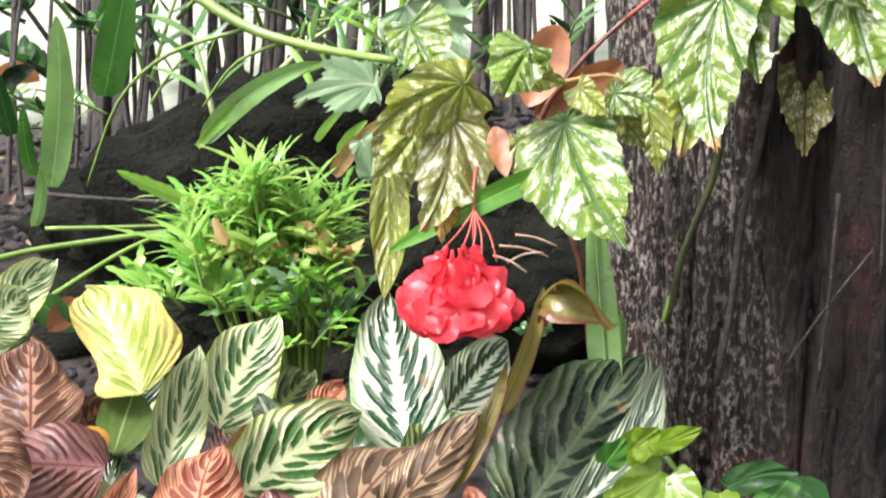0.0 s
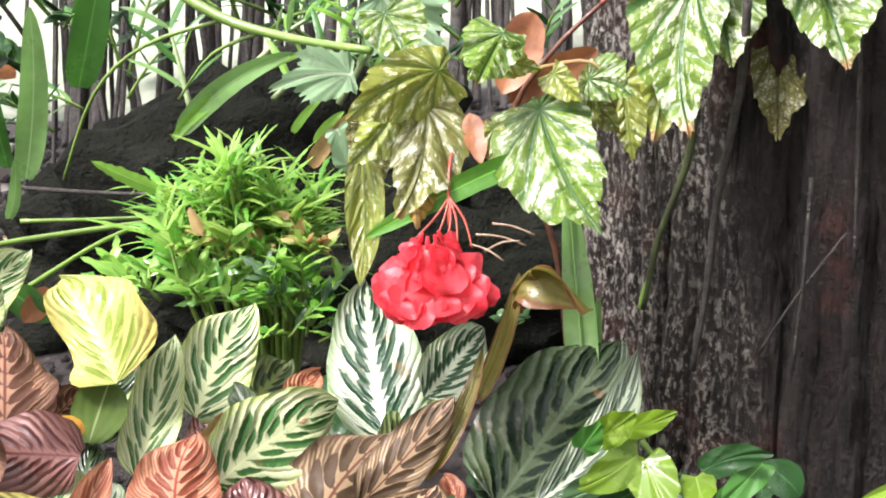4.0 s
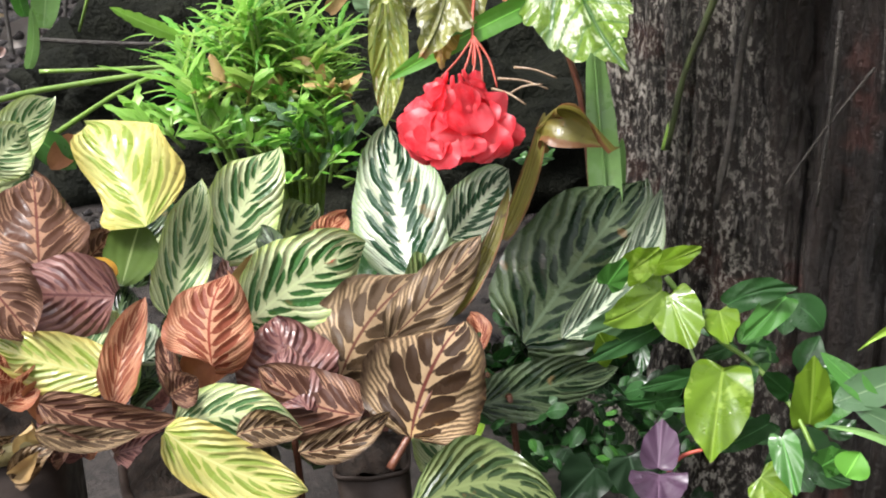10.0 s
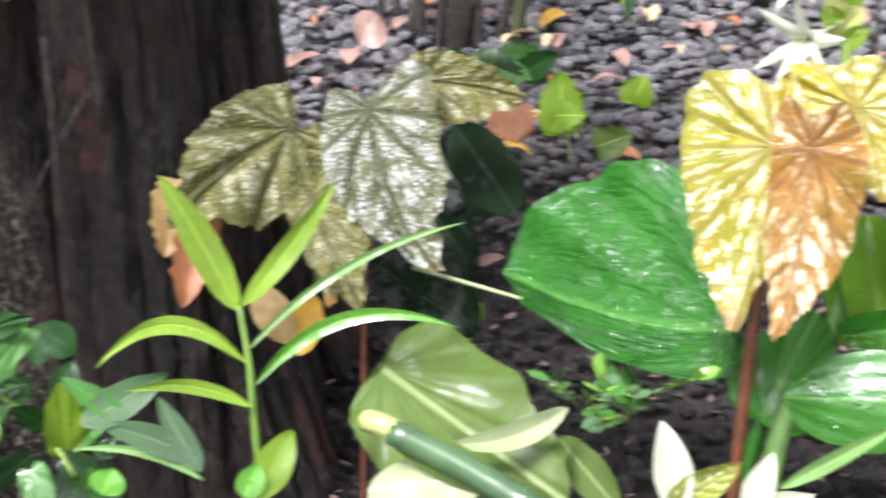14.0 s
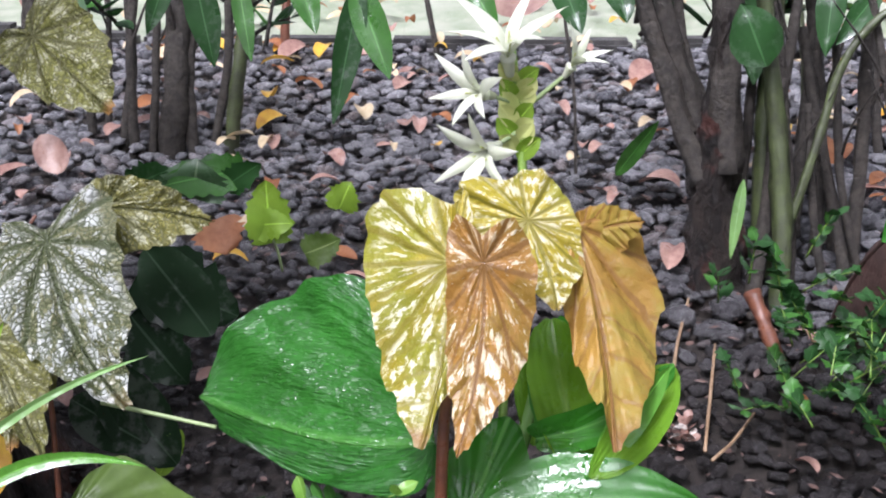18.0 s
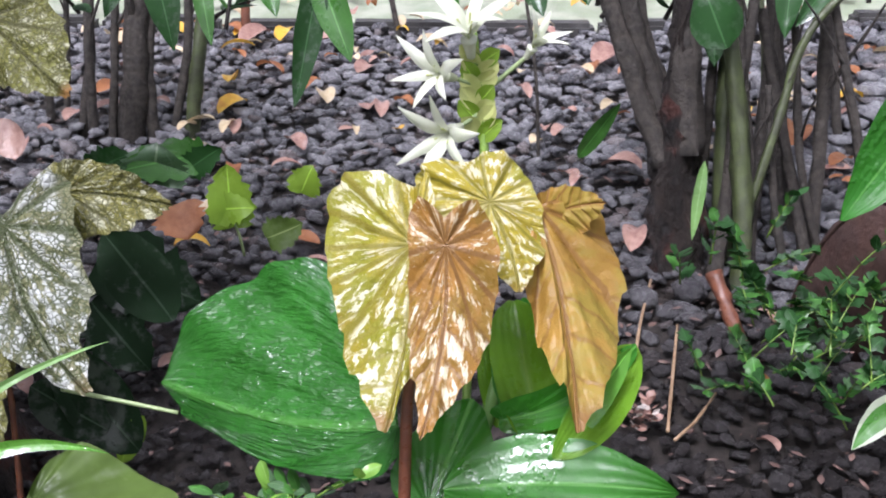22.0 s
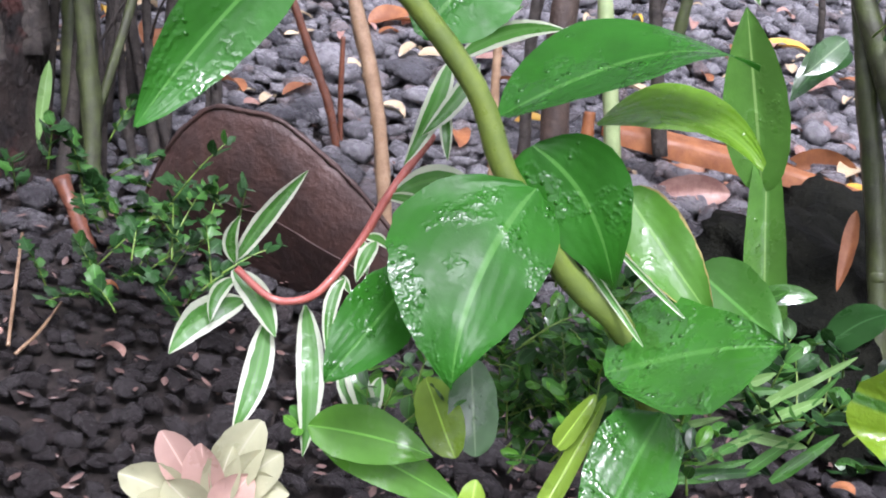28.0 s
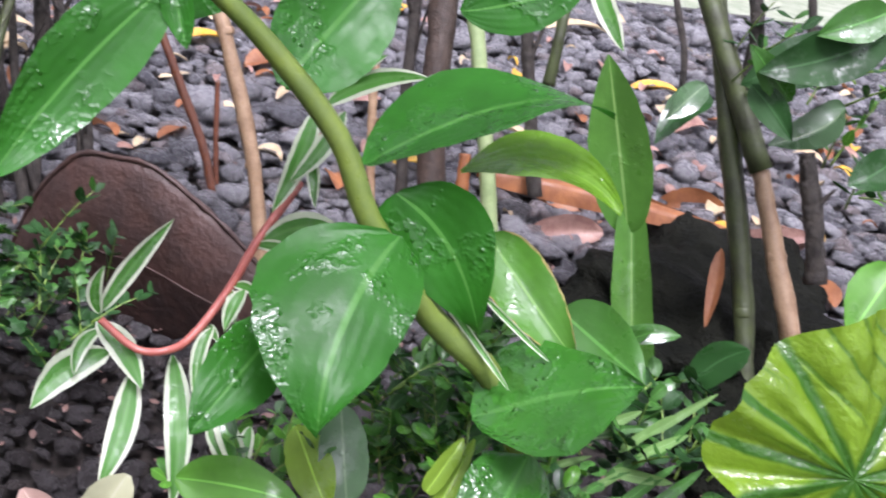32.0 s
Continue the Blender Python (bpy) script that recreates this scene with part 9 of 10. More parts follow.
leaf(ginger, (0.982, 0.149, 0.726), (0.990, 0.124, 0.723), (0.998, 0.099, 0.721), (0.003, -0.001, 0.016), "lance", 0.15, "ginger", nu=20, nv=10)
leaf(ginger, (1.039, -0.017, 0.523), (1.027, -0.052, 0.498), (1.012, -0.086, 0.474), (0.001, -0.002, 0.002), "strap", 0.60, "varie", nu=20, nv=10)
leaf(ginger, (1.043, -0.054, 0.523), (1.034, -0.081, 0.510), (1.024, -0.108, 0.498), (0.001, -0.001, 0.002), "strap", 0.60, "varie", nu=20, nv=10)
blade = thing("upright_blade_leaf", (1.445, -0.172, 0.015), "upright pale green blade leaf with a keeled stalk", "plant")
leaf(blade, (1.478, -0.146, 0.457), (1.478, -0.112, 0.550), (1.471, -0.079, 0.640), (-0.002, 0.031, -0.011), "lance", 0.35, "bladeleaf")
leaf(blade, (1.379, -0.204, 0.273), (1.446, -0.167, 0.396), (1.499, -0.129, 0.529), (-0.001, 0.022, -0.006), "strap", 0.60, "bladeleaf")

# ---- white-edged dayflower ----
varieg = thing("white_edged_creeper", (1.090, 0.107, 0.000), "pink-stemmed creeper with white-edged green leaves", "plant")
stem(varieg, [(1.174, 0.132, 0.528), (1.129, 0.148, 0.482), (1.111, 0.158, 0.447), (1.078, 0.172, 0.413), (1.058, 0.184, 0.405), (1.049, 0.206, 0.404), (1.046, 0.236, 0.422)], 0.0040, 0.0030, "pinkstem")
leaf(varieg, (1.065, 0.245, 0.419), (1.080, 0.228, 0.460), (1.094, 0.206, 0.499), (-0.001, 0.007, 0.004), "lance", 0.40, "varie")
leaf(varieg, (1.063, 0.245, 0.417), (1.061, 0.250, 0.439), (1.061, 0.244, 0.460), (-0.002, 0.006, -0.000), "lance", 0.50, "varie")
leaf(varieg, (1.061, 0.245, 0.412), (1.053, 0.216, 0.397), (1.039, 0.193, 0.377), (0.006, -0.007, 0.006), "lance", 0.10, "varie")
leaf(varieg, (1.060, 0.241, 0.407), (1.039, 0.247, 0.397), (1.021, 0.241, 0.382), (0.002, -0.006, -0.002), "lance", 0.30, "varie")
leaf(varieg, (1.056, 0.230, 0.392), (1.027, 0.253, 0.380), (0.997, 0.261, 0.359), (-0.000, -0.010, -0.009), "lance", 0.20, "varie")
leaf(varieg, (1.057, 0.209, 0.378), (1.026, 0.200, 0.342), (0.992, 0.199, 0.310), (0.003, -0.011, -0.002), "lance", 0.15, "varie")
leaf(varieg, (1.075, 0.185, 0.393), (1.044, 0.160, 0.345), (1.007, 0.144, 0.301), (0.005, -0.010, 0.002), "lance", 0.15, "varie")
leaf(varieg, (1.094, 0.167, 0.418), (1.077, 0.163, 0.405), (1.060, 0.159, 0.392), (0.002, -0.004, -0.000), "lance", 0.50, "varie")
leaf(varieg, (1.095, 0.165, 0.418), (1.085, 0.157, 0.417), (1.075, 0.149, 0.415), (0.002, -0.002, 0.002), "lance", 0.15, "varie")
leaf(varieg, (1.113, 0.157, 0.449), (1.108, 0.142, 0.453), (1.099, 0.130, 0.450), (0.002, -0.001, 0.004), "lance", 0.15, "varie")
leaf(varieg, (1.111, 0.158, 0.447), (1.098, 0.149, 0.438), (1.085, 0.141, 0.430), (0.002, -0.004, 0.002), "lance", 0.15, "varie")
leaf(varieg, (1.130, 0.146, 0.480), (1.138, 0.110, 0.505), (1.136, 0.067, 0.501), (0.004, 0.003, 0.012), "lance", 0.10, "varie")
leaf(varieg, (1.129, 0.148, 0.482), (1.127, 0.125, 0.486), (1.121, 0.103, 0.484), (0.002, -0.000, 0.005), "lance", 0.15, "varie")
leaf(varieg, (1.173, 0.128, 0.593), (1.150, 0.130, 0.553), (1.124, 0.137, 0.515), (0.002, -0.009, -0.002), "lance", 0.30, "varie")
leaf(varieg, (1.176, 0.122, 0.597), (1.181, 0.087, 0.626), (1.182, 0.043, 0.638), (0.001, 0.004, 0.008), "lance", 0.15, "varie")
leaf(varieg, (1.178, 0.128, 0.610), (1.178, 0.104, 0.630), (1.178, 0.080, 0.649), (0.000, 0.004, 0.005), "lance", 0.15, "varie")
leaf(varieg, (1.164, 0.124, 0.558), (1.150, 0.115, 0.541), (1.135, 0.106, 0.524), (0.002, -0.005, 0.001), "lance", 0.40, "varie")
leaf(varieg, (1.180, 0.106, 0.595), (1.158, 0.115, 0.565), (1.134, 0.130, 0.539), (0.001, -0.007, -0.004), "lance", 0.15, "varie")
leaf(varieg, (1.063, 0.144, 0.349), (1.049, 0.120, 0.333), (1.033, 0.096, 0.318), (0.004, -0.006, 0.004), "lance", 0.15, "varie")
leaf(varieg, (1.074, 0.112, 0.351), (1.053, 0.109, 0.334), (1.031, 0.105, 0.319), (0.002, -0.007, -0.001), "lance", 0.15, "varie")
leaf(varieg, (1.727, -0.027, 0.686), (1.714, -0.056, 0.648), (1.699, -0.086, 0.609), (0.002, -0.011, 0.008), "lance", 0.15, "varie")
leaf(varieg, (1.069, 0.140, 0.355), (1.055, 0.131, 0.349), (1.042, 0.123, 0.343), (0.002, -0.003, 0.001), "lance", 0.15, "white")
leaf(varieg, (1.081, 0.157, 0.424), (1.062, 0.159, 0.404), (1.040, 0.147, 0.370), (0.001, -0.006, 0.000), "lance", 0.30, "varie", nu=12, nv=6)
leaf(varieg, (1.045, 0.129, 0.373), (1.030, 0.110, 0.354), (1.013, 0.089, 0.329), (0.003, -0.008, 0.003), "lance", 0.35, "varie", nu=12, nv=6)
leaf(varieg, (1.104, 0.144, 0.452), (1.089, 0.146, 0.441), (1.073, 0.145, 0.427), (0.001, -0.007, -0.000), "lance", 0.35, "varie", nu=12, nv=6)

# ---- low foliage under the ginger ----
under = thing("low_bush", (1.164, 0.031, 0.000), "dense low bush of small fresh green leaves", "plant")
bush(under, [(1.226, 0.075, 0.358), (1.159, -0.040, 0.289)], 34, 0.019, ["bright", "green", "green", "dark"], 47, "oval", 0.3, 0.045, 0.05)
bush(under, [(1.179, 0.078, 0.273), (1.190, -0.084, 0.298)], 20, 0.019, ["green", "green", "dark"], 48, "oval", 0.3, 0.05, 0.05)
bush(under, [(1.181, 0.020, 0.406), (1.103, -0.111, 0.346)], 44, 0.02, ["bright", "green", "green", "dark", "dark"], 60, "oval", 0.3, 0.05, 0.05)
bush(under, [(1.273, -0.108, 0.346), (1.209, -0.270, 0.351)], 30, 0.022, ["green", "dark", "dark", "black"], 61, "oval", 0.32, 0.06, 0.05)
bush(under, [(1.461, 0.625, 0.253), (1.430, 0.463, 0.149)], 16, 0.024, ["green", "dark", "dark"], 62, "cut", 0.45, 0.06, 0.06)
bush(under, [(1.089, 0.166, 0.304), (1.066, 0.049, 0.313)], 14, 0.018, ["green", "bright", "silverleaf"], 63, "oval", 0.35, 0.04, 0.05)
leaf(under, (1.271, -0.171, 0.367), (1.257, -0.195, 0.364), (1.248, -0.220, 0.374), (0.006, -0.001, 0.012), "broad", 0.20, "dark", nu=10, nv=6)
leaf(under, (1.279, -0.231, 0.395), (1.279, -0.247, 0.425), (1.274, -0.271, 0.448), (0.006, 0.013, 0.010), "oval", 0.20, "dark", nu=10, nv=6)
leaf(under, (1.285, -0.157, 0.397), (1.270, -0.132, 0.387), (1.258, -0.105, 0.385), (-0.004, -0.004, -0.010), "oval", 0.20, "dark", nu=10, nv=6)
leaf(under, (1.266, -0.275, 0.378), (1.250, -0.291, 0.373), (1.237, -0.310, 0.376), (0.004, -0.004, 0.011), "oval", 0.20, "dark", nu=10, nv=6)
leaf(under, (1.258, -0.282, 0.364), (1.245, -0.301, 0.366), (1.232, -0.320, 0.372), (0.004, -0.001, 0.009), "lance", 0.20, "black", nu=10, nv=6)
leaf(under, (1.297, -0.212, 0.435), (1.287, -0.175, 0.430), (1.273, -0.142, 0.418), (-0.004, -0.003, -0.008), "lance", 0.20, "green", nu=10, nv=6)
leaf(under, (1.275, -0.192, 0.378), (1.264, -0.212, 0.381), (1.251, -0.232, 0.382), (0.005, -0.002, 0.010), "broad", 0.20, "black", nu=10, nv=6)
leaf(under, (1.270, -0.230, 0.375), (1.255, -0.200, 0.360), (1.234, -0.176, 0.339), (-0.005, -0.009, -0.009), "lance", 0.20, "black", nu=10, nv=6)
leaf(under, (1.292, -0.136, 0.413), (1.284, -0.164, 0.422), (1.280, -0.186, 0.441), (0.003, 0.003, 0.008), "broad", 0.20, "green", nu=10, nv=6)
leaf(under, (1.238, -0.188, 0.304), (1.222, -0.199, 0.297), (1.209, -0.215, 0.298), (0.003, -0.004, 0.005), "broad", 0.20, "black", nu=10, nv=6)
leaf(under, (1.266, -0.167, 0.357), (1.253, -0.135, 0.351), (1.235, -0.109, 0.336), (-0.005, -0.006, -0.010), "broad", 0.20, "dark", nu=10, nv=6)
leaf(under, (0.972, 0.132, 0.353), (0.977, 0.085, 0.358), (0.977, 0.037, 0.359), (0.011, 0.002, 0.018), "lance", 0.20, "bright")
leaf(under, (1.061, 0.040, 0.401), (1.045, 0.027, 0.368), (1.028, 0.014, 0.337), (0.006, -0.018, 0.004), "oval", 0.15, "silverleaf")
leaf(under, (1.052, 0.070, 0.376), (1.034, 0.049, 0.357), (1.015, 0.028, 0.339), (0.008, -0.014, 0.008), "oval", 0.15, "lime")
leaf(under, (1.004, -0.046, 0.381), (1.016, -0.054, 0.400), (1.028, -0.062, 0.419), (0.001, 0.007, 0.003), "strap", 0.50, "lime")
leaf(under, (0.934, -0.006, 0.332), (0.945, -0.004, 0.348), (0.956, -0.001, 0.365), (-0.002, 0.012, -0.000), "strap", 0.40, "lime")
leaf(under, (0.991, 0.133, 0.337), (0.988, 0.069, 0.333), (0.977, 0.008, 0.326), (0.011, -0.002, 0.016), "lance", 0.15, "bright")
leaf(under, (0.963, -0.046, 0.330), (1.002, -0.057, 0.371), (1.039, -0.069, 0.415), (0.000, 0.008, 0.002), "strap", 0.50, "lime")
leaf(under, (1.176, -0.152, 0.376), (1.182, -0.171, 0.389), (1.187, -0.190, 0.403), (0.002, 0.003, 0.004), "strap", 0.30, "strap", nu=8, nv=4)
leaf(under, (1.159, -0.089, 0.344), (1.162, -0.110, 0.348), (1.164, -0.131, 0.352), (0.002, 0.001, 0.004), "strap", 0.30, "green", nu=8, nv=4)
leaf(under, (1.169, -0.119, 0.363), (1.179, -0.138, 0.382), (1.188, -0.158, 0.401), (0.002, 0.005, 0.004), "strap", 0.30, "green", nu=8, nv=4)
leaf(under, (1.169, -0.117, 0.363), (1.175, -0.151, 0.374), (1.179, -0.184, 0.385), (0.002, 0.002, 0.004), "strap", 0.30, "strap", nu=8, nv=4)
leaf(under, (1.170, -0.197, 0.369), (1.175, -0.214, 0.383), (1.180, -0.232, 0.397), (0.002, 0.003, 0.003), "strap", 0.30, "strap", nu=8, nv=4)
leaf(under, (1.141, -0.146, 0.313), (1.145, -0.173, 0.322), (1.149, -0.200, 0.331), (0.002, 0.002, 0.004), "strap", 0.30, "dark", nu=8, nv=4)
leaf(under, (1.171, -0.180, 0.369), (1.179, -0.198, 0.388), (1.187, -0.215, 0.407), (0.002, 0.003, 0.002), "strap", 0.30, "strap", nu=8, nv=4)
leaf(under, (1.146, -0.097, 0.321), (1.147, -0.128, 0.321), (1.147, -0.159, 0.323), (0.002, 0.000, 0.003), "strap", 0.30, "green", nu=8, nv=4)
leaf(under, (1.168, -0.097, 0.361), (1.171, -0.127, 0.365), (1.172, -0.157, 0.369), (0.002, 0.001, 0.004), "strap", 0.30, "green", nu=8, nv=4)
leaf(under, (1.160, -0.176, 0.348), (1.168, -0.195, 0.365), (1.175, -0.214, 0.382), (0.002, 0.004, 0.003), "strap", 0.30, "green", nu=8, nv=4)
leaf(under, (1.168, -0.208, 0.368), (1.179, -0.223, 0.392), (1.188, -0.238, 0.417), (0.001, 0.003, 0.001), "strap", 0.30, "green", nu=8, nv=4)
leaf(under, (1.146, -0.186, 0.324), (1.158, -0.207, 0.349), (1.169, -0.229, 0.373), (0.002, 0.004, 0.002), "strap", 0.30, "green", nu=8, nv=4)
leaf(under, (1.137, -0.129, 0.305), (1.142, -0.156, 0.314), (1.146, -0.183, 0.324), (0.003, 0.002, 0.004), "strap", 0.30, "green", nu=8, nv=4)
leaf(under, (1.146, -0.209, 0.327), (1.157, -0.230, 0.352), (1.168, -0.250, 0.376), (0.002, 0.004, 0.003), "strap", 0.30, "green", nu=8, nv=4)
leaf(under, (1.175, -0.141, 0.373), (1.178, -0.170, 0.383), (1.181, -0.198, 0.392), (0.002, 0.002, 0.004), "strap", 0.30, "green", nu=8, nv=4)
leaf(under, (1.149, -0.097, 0.326), (1.159, -0.128, 0.343), (1.167, -0.159, 0.360), (0.002, 0.002, 0.003), "strap", 0.30, "strap", nu=8, nv=4)
leaf(under, (1.178, -0.199, 0.387), (1.187, -0.223, 0.410), (1.195, -0.247, 0.434), (0.001, 0.003, 0.002), "strap", 0.30, "strap", nu=8, nv=4)
leaf(under, (1.146, -0.147, 0.321), (1.156, -0.171, 0.341), (1.166, -0.196, 0.362), (0.002, 0.003, 0.002), "strap", 0.30, "strap", nu=8, nv=4)
leaf(under, (1.152, -0.092, 0.331), (1.159, -0.122, 0.342), (1.164, -0.152, 0.353), (0.002, 0.001, 0.003), "strap", 0.30, "green", nu=8, nv=4)
leaf(under, (1.138, -0.135, 0.306), (1.146, -0.163, 0.322), (1.153, -0.191, 0.338), (0.002, 0.002, 0.003), "strap", 0.30, "green", nu=8, nv=4)
leaf(under, (1.164, -0.069, 0.356), (1.170, -0.095, 0.365), (1.175, -0.121, 0.374), (0.002, 0.002, 0.005), "strap", 0.30, "green", nu=8, nv=4)
leaf(under, (1.163, -0.179, 0.354), (1.162, -0.204, 0.356), (1.161, -0.229, 0.359), (0.002, 0.000, 0.005), "strap", 0.30, "strap", nu=8, nv=4)
succ = thing("pink_succulent", (0.967, 0.203, 0.000), "pale green succulent rosette with pink tips", "plant")
leaf(succ, (0.951, 0.200, 0.272), (0.950, 0.218, 0.298), (0.947, 0.237, 0.324), (-0.010, 0.010, -0.007), "oval", 0.60, "fleshy_pink")
leaf(succ, (0.955, 0.192, 0.273), (0.969, 0.184, 0.305), (0.982, 0.173, 0.337), (-0.003, 0.018, 0.006), "oval", 0.60, "fleshy")
leaf(succ, (0.957, 0.182, 0.270), (0.968, 0.170, 0.296), (0.977, 0.151, 0.318), (0.001, 0.015, 0.009), "oval", 0.60, "fleshy")
leaf(succ, (0.945, 0.206, 0.267), (0.934, 0.229, 0.284), (0.919, 0.253, 0.296), (-0.011, 0.001, -0.013), "oval", 0.60, "fleshy")
leaf(succ, (0.951, 0.194, 0.269), (0.954, 0.201, 0.293), (0.956, 0.208, 0.318), (-0.007, 0.014, -0.003), "oval", 0.60, "fleshy_pink")
leaf(succ, (0.964, 0.172, 0.274), (0.968, 0.158, 0.290), (0.965, 0.137, 0.294), (0.005, 0.006, 0.010), "oval", 0.60, "fleshy")
leaf(succ, (0.947, 0.202, 0.268), (0.930, 0.221, 0.274), (0.910, 0.238, 0.276), (-0.006, -0.004, -0.010), "oval", 0.60, "fleshy")
leaf(succ, (0.954, 0.188, 0.270), (0.959, 0.189, 0.294), (0.964, 0.186, 0.318), (-0.004, 0.014, 0.001), "oval", 0.60, "fleshy")
leaf(succ, (0.951, 0.183, 0.263), (0.955, 0.177, 0.283), (0.960, 0.167, 0.302), (-0.001, 0.015, 0.006), "oval", 0.60, "fleshy_pink")
leaf(succ, (0.945, 0.195, 0.261), (0.939, 0.208, 0.278), (0.932, 0.222, 0.294), (-0.011, 0.007, -0.010), "oval", 0.60, "fleshy")
ear = thing("elephant_ear", (0.940, -0.281, 0.000), "lime elephant-ear leaf with dark veins and water drops", "plant")
leaf(ear, (0.937, -0.307, 0.515), (0.967, -0.321, 0.562), (1.007, -0.338, 0.607), (-0.032, 0.091, 0.035), "round", -0.10, "caladium", sides=(1.0, 0.9), back=0.42)
stem(ear, [(0.965, -0.339, -0.020), (0.951, -0.300, 0.440), (0.924, -0.275, 0.487)], 0.0050, 0.0029, "greenstem")
hangr = thing("hanging_foliage", (1.813, -0.339, 0.054), "dark wet leaves hanging from the bamboo", "foliage")
leaf(hangr, (1.711, -0.378, 0.698), (1.695, -0.315, 0.656), (1.678, -0.244, 0.626), (-0.006, -0.016, -0.028), "lance", 0.30, "dark", nu=10, nv=6)
leaf(hangr, (1.715, -0.370, 0.722), (1.698, -0.334, 0.700), (1.681, -0.296, 0.683), (-0.004, -0.013, -0.020), "lance", 0.30, "green", nu=10, nv=6)
leaf(hangr, (1.715, -0.242, 0.603), (1.689, -0.273, 0.583), (1.661, -0.299, 0.560), (0.001, -0.013, 0.014), "lance", 0.30, "dark", nu=10, nv=6)
leaf(hangr, (1.648, -0.455, 0.452), (1.619, -0.435, 0.410), (1.588, -0.416, 0.370), (-0.010, -0.032, -0.009), "lance", 0.30, "bright", nu=10, nv=6)
leaf(hangr, (1.709, -0.291, 0.596), (1.697, -0.259, 0.624), (1.683, -0.227, 0.653), (-0.001, 0.012, -0.013), "lance", 0.30, "green", nu=10, nv=6)
leaf(hangr, (1.716, -0.191, 0.591), (1.693, -0.173, 0.570), (1.669, -0.156, 0.549), (-0.003, -0.014, -0.009), "lance", 0.30, "silverleaf", nu=10, nv=6)
leaf(hangr, (1.683, -0.420, 0.565), (1.662, -0.398, 0.544), (1.643, -0.372, 0.529), (-0.007, -0.017, -0.016), "lance", 0.30, "dark", nu=10, nv=6)
leaf(hangr, (1.829, -0.359, 0.645), (1.791, -0.303, 0.628), (1.757, -0.234, 0.599), (-0.028, -0.018, -0.025), "broad", 0.30, "dark")
leaf(hangr, (1.773, -0.201, 0.570), (1.760, -0.176, 0.548), (1.728, -0.150, 0.504), (-0.011, -0.019, -0.008), "lance", 0.30, "dark")
leaf(hangr, (1.809, -0.368, 0.587), (1.792, -0.342, 0.554), (1.772, -0.287, 0.528), (-0.016, -0.012, -0.019), "lance", 0.30, "silverleaf")
bush(hangr, [(1.965, -0.248, 0.582), (1.917, -0.462, 0.477)], 16, 0.03, ["green", "dark", "bright", "dark"], 71, "lance", 0.22, 0.08, 0.1)
bush(hangr, [(1.551, 0.605, 0.295), (1.465, 0.444, 0.197)], 8, 0.022, ["dark", "green", "dark"], 72, "lobed", 0.3, 0.06, 0.07)

# ---- brown palm sheath, canes and litter ----


def palm_sheath(a, b, c, height):
    """A large fallen brown palm sheath: a thick curved shell lying on its side."""
    a, b, c = Vector(a), Vector(b), Vector(c)
    ctrl = 2 * b - (a + c) / 2
    nu, nv = 40, 16
    verts, faces = [], []
    for layer in (0, 1):
        for i in range(nu + 1):
            u = i / nu
            p = (1 - u) ** 2 * a + 2 * u * (1 - u) * ctrl + u * u * c
            out = Vector((-0.75, -0.62, 0))
            for j in range(nv + 1):
                v = j / nv
                base = Vector((p.x, p.y, ground_z(p.x, p.y) - 0.01))
                top = p + Vector((0, 0, 0.01 * noise.noise(Vector((u * 9, 0, 0)))))
                q = base.lerp(top, v) + out * (height * 0.55 * math.sin(v * 2.2) * math.sin(3.14 * min(max(u, 0.02), 0.98)) ** 0.5 - layer * 0.012)
                q += Vector((0, 0, 1)) * 0.004 * noise.noise(Vector((u * 30, v * 5, 2)))
                verts.append(q)
    row = nv + 1
    n = (nu + 1) * row
    for i in range(nu):
        for j in range(nv):
            k = i * row + j
            faces.append((k, k + 1, k + row + 1, k + row))
            faces.append((n + k, n + k + row, n + k + row + 1, n + k + 1))
        k = i * row + nv
        faces.append((k, n + k, n + k + row, k + row))
    t = thing("palm_sheath", (a + c) / 2, "large fallen dark brown wet palm sheath", "palm sheath")
    part("shell", mesh_of(verts, faces), M["sheath"], t)
    rim = [verts[i * row + nv] for i in range(0, nu + 1, 4)]
    part("rim", tube_mesh(rim, [0.0035] * len(rim), 6, 0.9, 6), M["sheath"], t, "thick worn rim")
    for j in (8,):
        rib = [verts[i * row + j] + Vector((-0.003, -0.003, 0)) for i in range(j % 3, nu - j % 5, 3)]
        part("fibre", tube_mesh(rib, [0.0011] * len(rib), 5, 0.6, 4), M["sheath"], t)



palm_sheath((1.793, 0.737, 0.042), (1.753, 0.580, 0.319), (1.730, 0.225, 0.109), 0.170)
cane_stem((1.924, 0.360, 0.066), (2.024, 0.616, 0.660), 0.0116, "cane")
cane_stem((2.174, 0.541, 0.094), (2.201, 0.705, 0.379), 0.0081, "brownstem")
cane_stem((2.215, 0.562, 0.099), (2.243, 0.605, 0.304), 0.0051, "brownstem")
cane_stem((1.964, 0.750, 0.080), (2.041, 0.913, 0.537), 0.0068, "darkstem")
cane_stem((1.955, 0.694, 0.077), (2.041, 0.859, 0.570), 0.0076, "darkstem")
cane_stem((1.896, 0.781, 0.075), (1.947, 0.888, 0.372), 0.0066, "darkstem")
cane_stem((1.934, 0.658, 0.074), (1.991, 0.728, 0.311), 0.0094, "darkstem")
cane_stem((1.857, 0.828, 0.073), (1.949, 0.964, 0.526), 0.0066, "darkstem")
cane_stem((2.307, 0.240, 0.102), (2.406, 0.329, 0.666), 0.0112, "darkstem")
